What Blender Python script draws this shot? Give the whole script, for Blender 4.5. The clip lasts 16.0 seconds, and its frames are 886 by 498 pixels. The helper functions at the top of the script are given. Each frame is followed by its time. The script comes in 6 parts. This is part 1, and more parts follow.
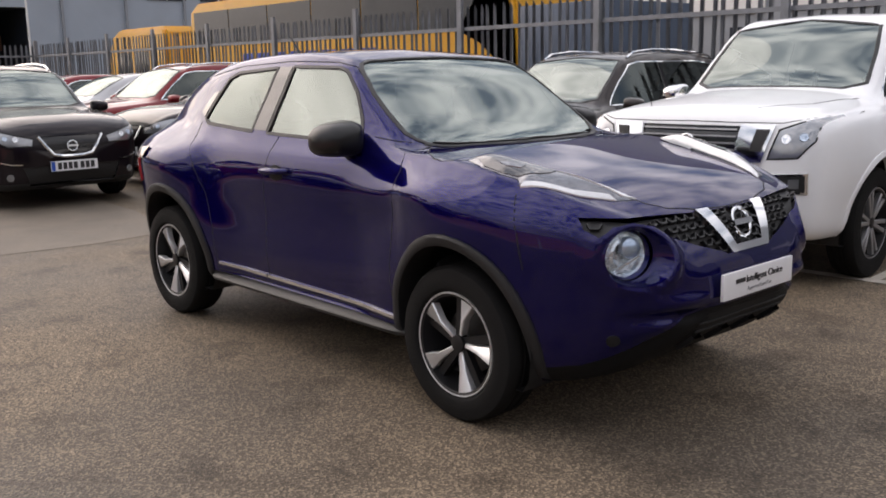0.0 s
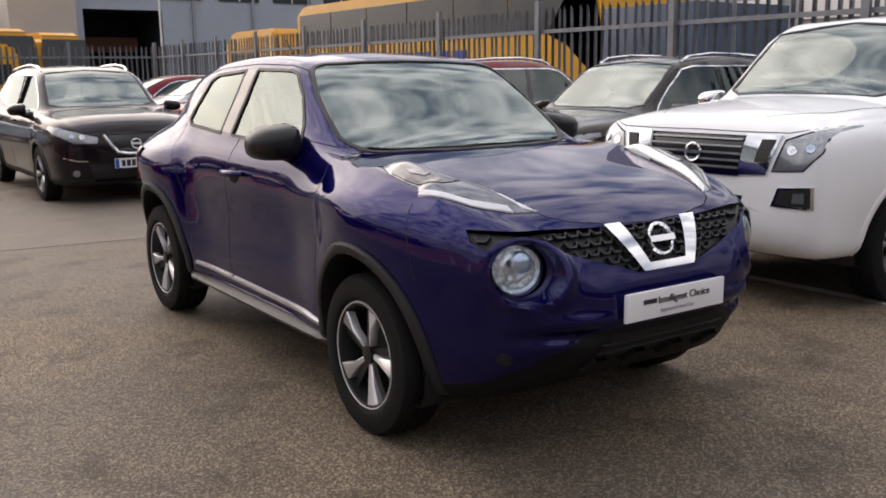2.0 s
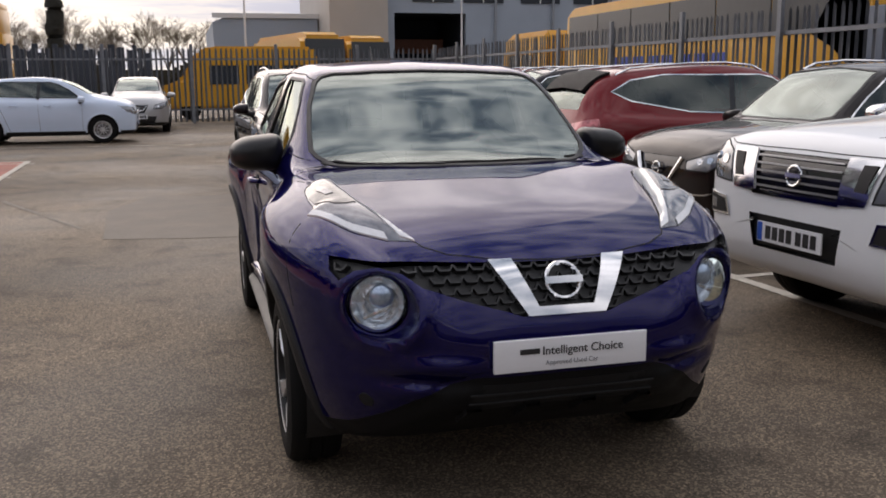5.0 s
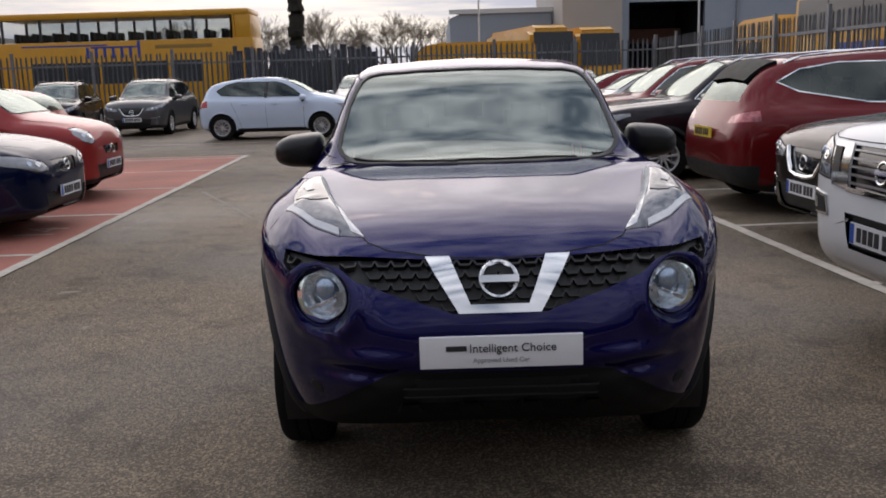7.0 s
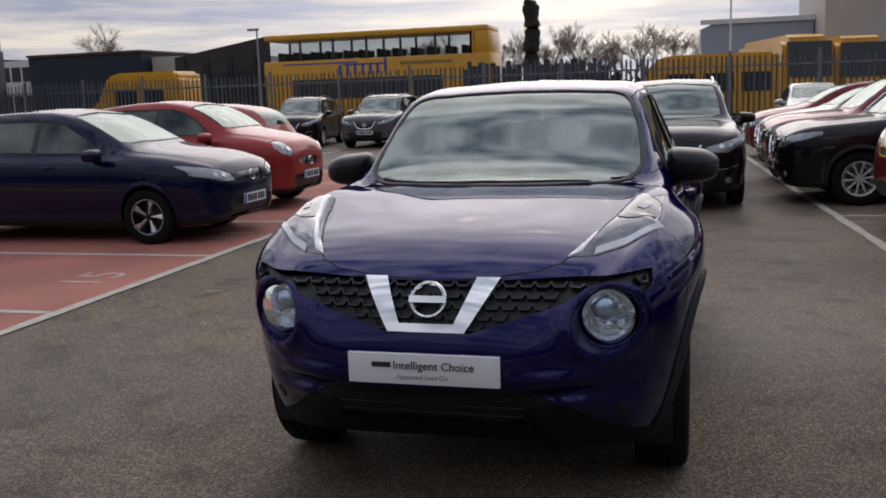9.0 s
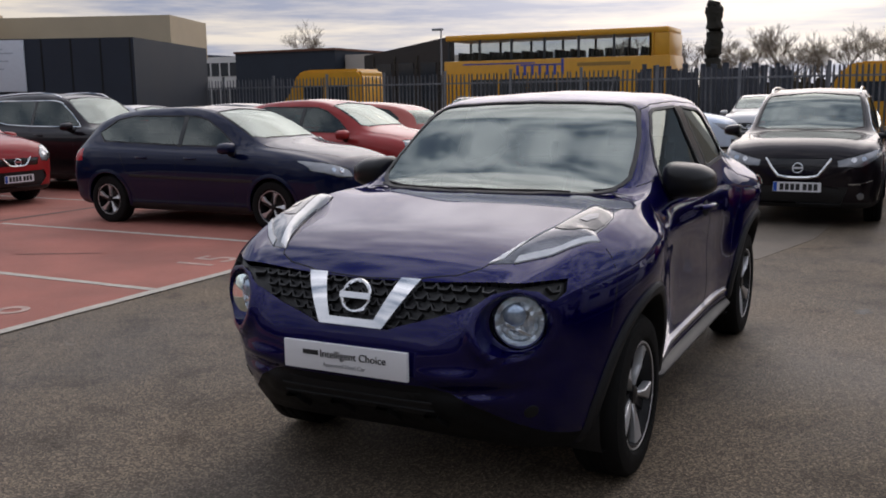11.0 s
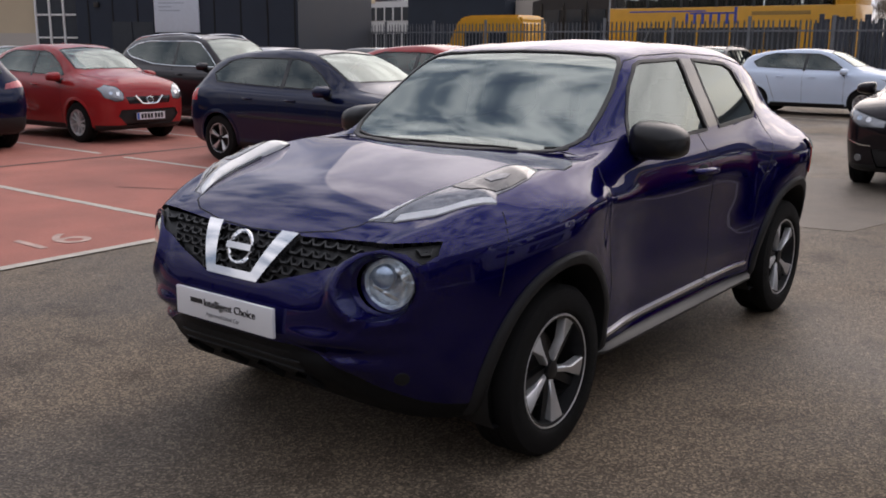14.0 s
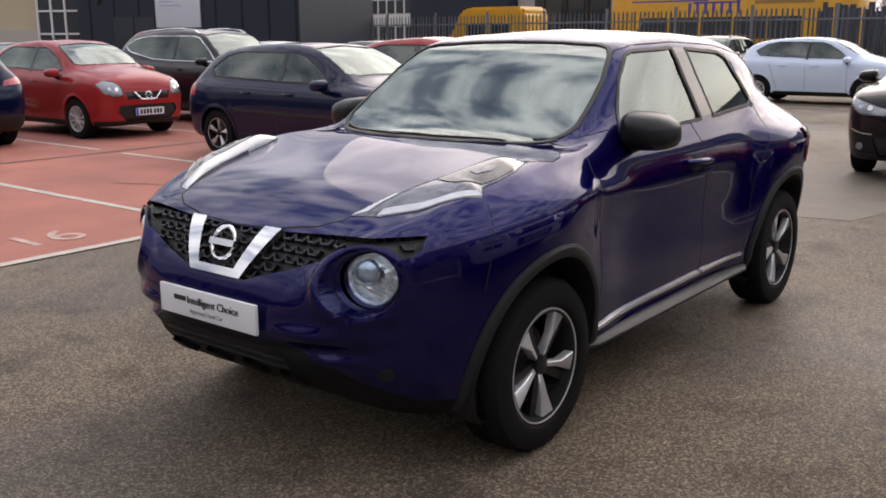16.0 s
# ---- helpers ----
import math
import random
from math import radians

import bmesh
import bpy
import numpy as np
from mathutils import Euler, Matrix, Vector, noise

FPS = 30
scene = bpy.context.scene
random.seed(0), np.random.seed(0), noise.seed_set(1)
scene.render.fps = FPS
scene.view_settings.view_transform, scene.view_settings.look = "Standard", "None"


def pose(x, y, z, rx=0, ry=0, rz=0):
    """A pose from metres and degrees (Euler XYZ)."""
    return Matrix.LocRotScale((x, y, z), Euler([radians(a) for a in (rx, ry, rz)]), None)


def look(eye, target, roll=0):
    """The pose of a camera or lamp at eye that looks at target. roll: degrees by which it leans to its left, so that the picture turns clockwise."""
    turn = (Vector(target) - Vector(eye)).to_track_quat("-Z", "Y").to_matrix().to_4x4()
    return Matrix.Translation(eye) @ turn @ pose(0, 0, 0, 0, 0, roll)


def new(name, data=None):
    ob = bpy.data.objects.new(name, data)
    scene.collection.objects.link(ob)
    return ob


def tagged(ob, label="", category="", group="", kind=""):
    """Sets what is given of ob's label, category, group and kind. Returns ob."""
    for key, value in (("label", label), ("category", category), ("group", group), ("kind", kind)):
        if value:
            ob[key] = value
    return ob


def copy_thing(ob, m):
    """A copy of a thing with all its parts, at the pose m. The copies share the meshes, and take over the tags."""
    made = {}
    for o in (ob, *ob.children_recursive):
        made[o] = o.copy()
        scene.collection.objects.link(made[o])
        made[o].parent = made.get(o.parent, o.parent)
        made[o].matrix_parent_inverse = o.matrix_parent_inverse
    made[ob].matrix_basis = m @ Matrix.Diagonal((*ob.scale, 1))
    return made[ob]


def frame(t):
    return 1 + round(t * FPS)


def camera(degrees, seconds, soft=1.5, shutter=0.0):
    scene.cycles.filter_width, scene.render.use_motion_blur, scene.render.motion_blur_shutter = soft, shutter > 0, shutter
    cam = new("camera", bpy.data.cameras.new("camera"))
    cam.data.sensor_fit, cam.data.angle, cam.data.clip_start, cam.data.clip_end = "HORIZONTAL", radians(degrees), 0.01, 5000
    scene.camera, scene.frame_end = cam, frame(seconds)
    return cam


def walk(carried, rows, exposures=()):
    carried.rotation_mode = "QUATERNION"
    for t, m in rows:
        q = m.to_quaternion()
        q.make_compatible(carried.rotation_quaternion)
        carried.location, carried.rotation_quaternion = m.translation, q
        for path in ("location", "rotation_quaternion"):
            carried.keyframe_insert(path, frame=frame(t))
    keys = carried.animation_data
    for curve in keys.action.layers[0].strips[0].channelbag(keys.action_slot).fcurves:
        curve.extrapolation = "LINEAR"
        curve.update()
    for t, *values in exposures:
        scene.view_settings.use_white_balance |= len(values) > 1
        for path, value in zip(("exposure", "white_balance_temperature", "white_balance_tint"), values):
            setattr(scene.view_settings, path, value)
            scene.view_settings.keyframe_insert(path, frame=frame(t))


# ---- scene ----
cam = camera(51.1, 16.0, soft=1.8)
PATH = [
    (0, (-3.321, -3.971, 1.448), (-2.008, -2.512, 1.066), -1.1),
    (0.5, (-3.195, -4.17, 1.44), (-1.912, -2.682, 1.066), -0.5),
    (1, (-3.047, -4.235, 1.445), (-1.786, -2.723, 1.094), -0.7),
    (1.5, (-2.795, -4.238, 1.452), (-1.573, -2.694, 1.101), -0.6),
    (2, (-2.584, -4.41, 1.442), (-1.477, -2.786, 1.069), -0.7),
    (2.5, (-2.405, -4.6, 1.479), (-1.43, -2.895, 1.103), -0.2),
    (3, (-2.175, -4.581, 1.437), (-1.263, -2.838, 1.077), 0.6),
    (3.2, (-2.076, -4.598, 1.457), (-1.183, -2.846, 1.092), 0.5),
    (5.3, (-0.991, -4.879, 1.485), (-0.549, -2.962, 1.126), -0.3),
    (5.5, (-0.891, -4.978, 1.501), (-0.501, -3.049, 1.147), -0.2),
    (6, (-0.678, -5.016, 1.49), (-0.429, -3.063, 1.136), 0.7),
    (6.5, (-0.426, -4.924, 1.5), (-0.302, -2.964, 1.121), 0.1),
    (7, (-0.188, -4.983, 1.487), (-0.181, -3.018, 1.114), -1.7),
    (7.5, (0.083, -5.077, 1.502), (-0.041, -3.112, 1.149), -1.2),
    (8, (0.32, -4.978, 1.492), (0.08, -3.022, 1.153), -0.1),
    (8.5, (0.548, -4.893, 1.492), (0.164, -2.958, 1.162), -1.5),
    (9, (0.865, -4.972, 1.507), (0.338, -3.071, 1.177), -2.0),
    (9.2, (0.952, -4.967, 1.514), (0.377, -3.08, 1.18), -1.7),
    (11.3, (1.878, -4.772, 1.532), (0.941, -3.037, 1.197), -0.1),
    (11.5, (1.923, -4.692, 1.531), (0.966, -2.972, 1.181), 0.4),
    (12, (2.052, -4.597, 1.533), (1.032, -2.922, 1.142), -0.1),
    (12.5, (2.297, -4.581, 1.537), (1.184, -2.964, 1.151), -0.8),
    (13, (2.429, -4.511, 1.535), (1.247, -2.942, 1.157), -0.2),
    (13.5, (2.453, -4.286, 1.532), (1.258, -2.731, 1.135), 1.5),
    (14, (2.54, -4.143, 1.528), (1.336, -2.605, 1.099), 0.4),
    (14.5, (2.749, -4.042, 1.532), (1.547, -2.507, 1.086), 0.1),
    (15, (2.752, -4.022, 1.533), (1.527, -2.507, 1.084), 0.2),
    (15.5, (2.618, -4.039, 1.525), (1.378, -2.535, 1.077), 0.0),
    (16, (2.565, -4.063, 1.522), (1.354, -2.535, 1.078), -0.2),
]
walk(cam, [(t, look(eye, target, roll)) for t, eye, target, roll in PATH],
     exposures=[(0, 0.84, 6600, 19), (3, 0.67, 6650, 19), (5.5, 0.28, 6400, 19), (7, 0.14, 6200, 18), (9, -0.03, 6050, 18), (11.5, 0.14, 6150, 18), (12.5, 0.26, 6200, 19), (13.5, 0.35, 6250, 19), (14, 0.40, 6300, 20), (15, 0.73, 6350, 19), (16, 0.78, 6500, 19)])

from mathutils.bvhtree import BVHTree
from mathutils.geometry import delaunay_2d_cdt

# ---- world and sun ----
SUN_AZ, SUN_EL = radians(-9), radians(27)      # clockwise from +y, above the horizon
world = bpy.data.worlds.new("world")
scene.world = world
world.use_nodes = True
wn, wl = world.node_tree.nodes, world.node_tree.links
wn.clear()
w_out, w_bg, w_sky = wn.new("ShaderNodeOutputWorld"), wn.new("ShaderNodeBackground"), wn.new("ShaderNodeTexSky")
w_sky.sky_type, w_sky.sun_disc, w_sky.sun_elevation, w_sky.sun_rotation = "NISHITA", False, SUN_EL, SUN_AZ
w_sky.dust_density, w_sky.air_density = 2.5, 1.0
w_co, w_map = wn.new("ShaderNodeTexCoord"), wn.new("ShaderNodeMapping")
w_map.inputs["Scale"].default_value = (3.2, 3.2, 3.6)
w_noise, w_ramp, w_mix, w_tone = wn.new("ShaderNodeTexNoise"), wn.new("ShaderNodeValToRGB"), wn.new("ShaderNodeMixRGB"), wn.new("ShaderNodeValToRGB")
w_noise.inputs["Scale"].default_value, w_noise.inputs["Detail"].default_value, w_noise.inputs["Roughness"].default_value = 3.1, 4, 0.50
w_ramp.color_ramp.elements[0].position, w_ramp.color_ramp.elements[1].position = 0.22, 0.42
w_tone.color_ramp.elements[0].position, w_tone.color_ramp.elements[1].position = 0.37, 0.65
w_tone.color_ramp.elements[0].color, w_tone.color_ramp.elements[1].color = (2.7, 3.2, 3.7, 1), (9.4, 9.5, 9.4, 1)
wl.new(w_co.outputs["Generated"], w_map.inputs["Vector"])
wl.new(w_map.outputs["Vector"], w_noise.inputs["Vector"])
wl.new(w_noise.outputs["Fac"], w_ramp.inputs["Fac"])
wl.new(w_noise.outputs["Fac"], w_tone.inputs["Fac"])
wl.new(w_ramp.outputs["Color"], w_mix.inputs["Fac"])
wl.new(w_sky.outputs["Color"], w_mix.inputs["Color1"])
# the cloud is brighter overhead than at the side, and thins to a cream glow low down
w_sep, w_grad, w_mul = wn.new("ShaderNodeSeparateXYZ"), wn.new("ShaderNodeMapRange"), wn.new("ShaderNodeVectorMath")
w_grad.inputs["From Min"].default_value, w_grad.inputs["From Max"].default_value = 0.0, 0.9
w_grad.inputs["To Min"].default_value, w_grad.inputs["To Max"].default_value = 0.9, 1.6
w_mul.operation = "SCALE"
w_low, w_glow = wn.new("ShaderNodeMapRange"), wn.new("ShaderNodeMixRGB")
w_low.inputs["From Min"].default_value, w_low.inputs["From Max"].default_value = 0.10, 0.34
w_low.inputs["To Min"].default_value, w_low.inputs["To Max"].default_value = 1.0, 0.0
w_low.interpolation_type = "SMOOTHSTEP"
w_flat, w_streak, w_band = wn.new("ShaderNodeMapping"), wn.new("ShaderNodeTexNoise"), wn.new("ShaderNodeValToRGB")
w_flat.inputs["Scale"].default_value = (3.0, 3.0, 34.0)
w_streak.inputs["Scale"].default_value, w_streak.inputs["Detail"].default_value, w_streak.inputs["Roughness"].default_value = 1.0, 7, 0.6
w_band.color_ramp.elements[0].position, w_band.color_ramp.elements[1].position = 0.40, 0.60
w_band.color_ramp.elements[0].color, w_band.color_ramp.elements[1].color = (3.5, 3.9, 4.7, 1), (9.0, 8.2, 6.5, 1)
wl.new(w_co.outputs["Generated"], w_flat.inputs["Vector"])
wl.new(w_flat.outputs["Vector"], w_streak.inputs["Vector"])
wl.new(w_streak.outputs["Fac"], w_band.inputs["Fac"])
# low cloud is lit towards the sun and greyer away from it
w_side, w_turn, w_lit = wn.new("ShaderNodeVectorMath"), wn.new("ShaderNodeMapRange"), wn.new("ShaderNodeVectorMath")
w_side.operation, w_lit.operation = "DOT_PRODUCT", "SCALE"
w_side.inputs[1].default_value = (math.sin(SUN_AZ), math.cos(SUN_AZ), 0)
w_turn.inputs["From Min"].default_value, w_turn.inputs["From Max"].default_value = -0.2, 0.85
w_turn.inputs["To Min"].default_value, w_turn.inputs["To Max"].default_value = 0.5, 1.0
wl.new(w_co.outputs["Generated"], w_side.inputs[0])
wl.new(w_side.outputs["Value"], w_turn.inputs["Value"])
wl.new(w_band.outputs["Color"], w_lit.inputs[0])
wl.new(w_turn.outputs["Result"], w_lit.inputs["Scale"])
wl.new(w_lit.outputs["Vector"], w_glow.inputs["Color2"])
wl.new(w_co.outputs["Generated"], w_sep.inputs[0])
wl.new(w_sep.outputs["Z"], w_grad.inputs["Value"])
wl.new(w_sep.outputs["Z"], w_low.inputs["Value"])
wl.new(w_tone.outputs["Color"], w_mul.inputs[0])
wl.new(w_grad.outputs["Result"], w_mul.inputs["Scale"])
wl.new(w_mul.outputs["Vector"], w_mix.inputs["Color2"])
wl.new(w_low.outputs["Result"], w_glow.inputs["Fac"])
wl.new(w_mix.outputs["Color"], w_glow.inputs["Color1"])
# the veiled sun: a wide soft brightening of the cloud around it
w_dot, w_pos, w_pow, w_veil, w_sum = (wn.new("ShaderNode" + k) for k in ("VectorMath", "Math", "Math", "VectorMath", "VectorMath"))
w_dot.operation, w_pos.operation, w_pow.operation, w_veil.operation, w_sum.operation = "DOT_PRODUCT", "MAXIMUM", "POWER", "SCALE", "ADD"
w_dot.inputs[1].default_value = (math.sin(SUN_AZ) * math.cos(SUN_EL), math.cos(SUN_AZ) * math.cos(SUN_EL), math.sin(SUN_EL))
w_pos.inputs[1].default_value, w_pow.inputs[1].default_value = 0.0, 16.0
w_veil.inputs[0].default_value = (15.0, 13.4, 10.8)
wl.new(w_co.outputs["Generated"], w_dot.inputs[0])
wl.new(w_dot.outputs["Value"], w_pos.inputs[0])
wl.new(w_pos.outputs[0], w_pow.inputs[0])
wl.new(w_pow.outputs[0], w_veil.inputs["Scale"])
wl.new(w_veil.outputs["Vector"], w_sum.inputs[0])
wl.new(w_glow.outputs["Color"], w_sum.inputs[1])
# the whole cloud layer is duller on the side away from the sun
w_away, w_dull = wn.new("ShaderNodeMapRange"), wn.new("ShaderNodeVectorMath")
w_dull.operation = "SCALE"
w_away.interpolation_type = "SMOOTHSTEP"
w_away.inputs["From Min"].default_value, w_away.inputs["From Max"].default_value = -0.9, 0.25
w_away.inputs["To Min"].default_value, w_away.inputs["To Max"].default_value = 0.72, 1.0
wl.new(w_side.outputs["Value"], w_away.inputs["Value"])
wl.new(w_sum.outputs["Vector"], w_dull.inputs[0])
wl.new(w_away.outputs["Result"], w_dull.inputs["Scale"])
wl.new(w_dull.outputs["Vector"], w_bg.inputs["Color"])
w_bg.inputs["Strength"].default_value = 0.088
wl.new(w_bg.outputs["Background"], w_out.inputs["Surface"])

sun = new("sun", bpy.data.lights.new("sun", "SUN"))
sun.data.energy, sun.data.angle, sun.data.color = 0.72, radians(74), (1.0, 0.88, 0.73)
sun.matrix_world = look((0, 0, 60), (-math.sin(SUN_AZ) * math.cos(SUN_EL), -math.cos(SUN_AZ) * math.cos(SUN_EL), 60 - math.sin(SUN_EL)))
scene.view_settings.exposure = 0.0


# ---- materials ----
def material(name, color, rough=0.6, metal=0.0, coat=0.0, vary=0.12, scale=8.0, fine=120.0, bump=0.0, spec=0.5, coat_rough=0.04):
    """A surface with variation at two scales, and fine relief."""
    m = bpy.data.materials.new(name)
    m.use_nodes = True
    n, l = m.node_tree.nodes, m.node_tree.links
    b = n["Principled BSDF"]
    b.inputs["Metallic"].default_value, b.inputs["Coat Weight"].default_value, b.inputs["Coat Roughness"].default_value = metal, coat, coat_rough
    b.inputs["Specular IOR Level"].default_value = spec
    b.inputs["Coat IOR"].default_value = 1.42
    co = n.new("ShaderNodeTexCoord")
    big, small = n.new("ShaderNodeTexNoise"), n.new("ShaderNodeTexNoise")
    big.inputs["Scale"].default_value, big.inputs["Detail"].default_value = scale, 4
    small.inputs["Scale"].default_value, small.inputs["Detail"].default_value = fine, 3
    l.new(co.outputs["Object"], big.inputs["Vector"])
    l.new(co.outputs["Object"], small.inputs["Vector"])
    add = n.new("ShaderNodeMath")
    add.operation = "MULTIPLY_ADD"
    add.inputs[1].default_value = 0.6
    half = n.new("ShaderNodeMath")
    half.operation = "MULTIPLY"
    half.inputs[1].default_value = 0.4
    l.new(big.outputs["Fac"], add.inputs[0])
    l.new(small.outputs["Fac"], half.inputs[0])
    l.new(half.outputs[0], add.inputs[2])
    ramp = n.new("ShaderNodeValToRGB")
    ramp.color_ramp.elements[0].position, ramp.color_ramp.elements[1].position = 0.30, 0.70
    ramp.color_ramp.elements[0].color = (*[c * (1 - vary) for c in color], 1)
    ramp.color_ramp.elements[1].color = (*[min(1, c * (1 + vary)) for c in color], 1)
    l.new(add.outputs[0], ramp.inputs["Fac"])
    l.new(ramp.outputs["Color"], b.inputs["Base Color"])
    r = n.new("ShaderNodeMapRange")
    r.inputs["To Min"].default_value, r.inputs["To Max"].default_value = max(0.02, rough * 0.85), min(1, rough * 1.15)
    l.new(big.outputs["Fac"], r.inputs["Value"])
    l.new(r.outputs["Result"], b.inputs["Roughness"])
    if bump:
        bu = n.new("ShaderNodeBump")
        bu.inputs["Strength"].default_value, bu.inputs["Distance"].default_value = bump, 0.01
        l.new(small.outputs["Fac"], bu.inputs["Height"])
        l.new(bu.outputs["Normal"], b.inputs["Normal"])
    return m


def paint(name, color, metal=0.0, rough=0.35):
    """Car paint: a flaked base under clear lacquer, slightly dusty."""
    return material(name, color, rough, metal, 0.85, 0.06, 1.5, 900.0, 0.0, 0.05, 0.03)


def glass_material(name, tint, alpha):
    """A pane: mirrors the sky by its angle and lets tinted light through."""
    m = bpy.data.materials.new(name)
    m.use_nodes = True
    n, l = m.node_tree.nodes, m.node_tree.links
    n.clear()
    out, mix, tr, gl, fr = (n.new("ShaderNode" + k) for k in ("OutputMaterial", "MixShader", "BsdfTransparent", "BsdfGlossy", "Fresnel"))
    tr.inputs["Color"].default_value = (*tint, 1)
    gl.inputs["Roughness"].default_value = 0.015
    gl.inputs["Color"].default_value = (0.90, 1.0, 0.96, 1)
    fr.inputs["IOR"].default_value = alpha
    l.new(fr.outputs[0], mix.inputs[0])
    l.new(tr.outputs[0], mix.inputs[1])
    l.new(gl.outputs[0], mix.inputs[2])
    l.new(mix.outputs[0], out.inputs["Surface"])
    return m


M_PURPLE = material("purple_blue_pearl", (0.0040, 0.0024, 0.066), 0.24, 0.55, 1.0, 0.06, 1.5, 900.0, 0.0, 0.0, 0.025)
M_PURPLE.node_tree.nodes["Principled BSDF"].inputs["Specular Tint"].default_value = (0.10, 0.07, 0.42, 1)
M_GLASS = glass_material("tinted_glass", (0.42, 0.47, 0.44), 2.5)
M_GLASS_DARK = glass_material("privacy_glass", (0.24, 0.25, 0.24), 1.9)
M_GLASS_SIDE = glass_material("side_glass", (0.80, 0.82, 0.76), 2.25)
M_GLASS_REAR = glass_material("smoked_side_glass", (0.42, 0.42, 0.38), 2.0)
M_LENS = glass_material("lamp_lens", (0.94, 0.97, 1.0), 1.28)
M_CLAD = material("grained_black_plastic", (0.014, 0.014, 0.015), 0.55, bump=0.25, fine=600, spec=0.35)
M_CHIN = material("matt_black_chin", (0.008, 0.008, 0.0085), 0.6, bump=0.25, fine=500, spec=0.15)
M_GLOSS_BLACK = material("gloss_black", (0.008, 0.008, 0.009), 0.12, coat=0.6)
M_RUBBER = material("tyre_rubber", (0.0085, 0.0083, 0.0083), 0.75, bump=0.3, fine=300, spec=0.12)
M_CHROME = material("chrome", (0.75, 0.76, 0.78), 0.08, 1.0, vary=0.03)
M_ALLOY = material("machined_alloy", (0.66, 0.66, 0.67), 0.30, 0.6, vary=0.06, fine=500)
M_ALLOY_GREY = material("satin_grey_alloy", (0.30, 0.30, 0.31), 0.38, 0.7, vary=0.10, fine=400)
M_RIM_DARK = material("black_rim", (0.008, 0.008, 0.009), 0.42, coat=0.15, spec=0.3)
M_STEEL = material("brake_steel", (0.10, 0.095, 0.09), 0.5, 0.8, vary=0.25)
M_SEAL = material("black_seal", (0.010, 0.010, 0.011), 0.5)
M_GAP = material("panel_gap", (0.004, 0.004, 0.005), 0.8)
M_FABRIC = material("dark_seat_fabric", (0.03, 0.03, 0.032), 0.85, bump=0.3, fine=400)
M_REFLECTOR = material("lamp_reflector", (0.80, 0.90, 1.0), 0.10, 0.85, vary=0.25, scale=22, fine=42, bump=1.0)
M_WHITE_PLATE = material("white_plate", (0.78, 0.78, 0.80), 0.35, vary=0.03)
M_YELLOW_PLATE = material("yellow_plate", (0.75, 0.52, 0.04), 0.35, vary=0.03)
M_INK = material("dark_ink", (0.02, 0.02, 0.022), 0.5)
M_INK_GREY = material("grey_ink", (0.25, 0.25, 0.27), 0.5)
M_PLATE_BLUE = material("plate_blue", (0.02, 0.09, 0.45), 0.4)
M_TAIL = material("red_lamp_lens", (0.45, 0.012, 0.015), 0.08, coat=1.0, vary=0.15, scale=30)
M_MARKER = material("clear_marker_lens", (0.13, 0.135, 0.155), 0.14, 0.7, 1.0, vary=0.35, scale=9, fine=60)
M_GUIDE = material("frosted_light_guide", (0.62, 0.63, 0.65), 0.22, 0.2, 0.6, vary=0.12, scale=20)
M_INLAY = material("smoked_lamp_inlay", (0.035, 0.035, 0.04), 0.15, 0.2, 1.0, vary=0.6, scale=30)
M_BULB = material("projector_glass", (0.45, 0.53, 0.64), 0.05, 0.6, 1.0, vary=0.3, scale=40)
M_MIRROR = material("satin_black_housing", (0.009, 0.009, 0.010), 0.30, spec=0.35)
M_MESH = material("satin_black_mesh", (0.011, 0.011, 0.012), 0.45)
M_STEP = material("satin_step", (0.06, 0.058, 0.056), 0.28, 0.7, vary=0.25)
M_SIDE_STEP = material("dark_satin_step", (0.018, 0.017, 0.017), 0.46, vary=0.25, spec=0.4)


# ---- mesh helpers ----
def part(name, bm, mat, parent=None, label="", smooth=True):
    """Links a bmesh as one mesh object under a thing or a part."""
    me = bpy.data.meshes.new(name)
    bm.to_mesh(me)
    bm.free()
    me.materials.append(mat)
    if smooth:
        me.polygons.foreach_set("use_smooth", [True] * len(me.polygons))
        me.set_sharp_from_angle(angle=radians(38))
    ob = new(name, me)
    if parent:
        ob.parent = parent
    if label:
        ob["label"] = label
    return ob


def box(bm, lo, hi, m=None):
    """Adds a box to bm."""
    v = [bm.verts.new(Vector((x, y, z)) if m is None else m @ Vector((x, y, z))) for x in (lo[0], hi[0]) for y in (lo[1], hi[1]) for z in (lo[2], hi[2])]
    for q in ((0, 1, 3, 2), (4, 6, 7, 5), (0, 4, 5, 1), (2, 3, 7, 6), (0, 2, 6, 4), (1, 5, 7, 3)):
        bm.faces.new([v[i] for i in q])
    return v


def boxes(*spans, bevel=0.0):
    bm = bmesh.new()
    for lo, hi in spans:
        box(bm, lo, hi)
    if bevel:
        bmesh.ops.bevel(bm, geom=bm.edges[:], offset=bevel, segments=2, affect="EDGES", profile=0.6)
    return bm


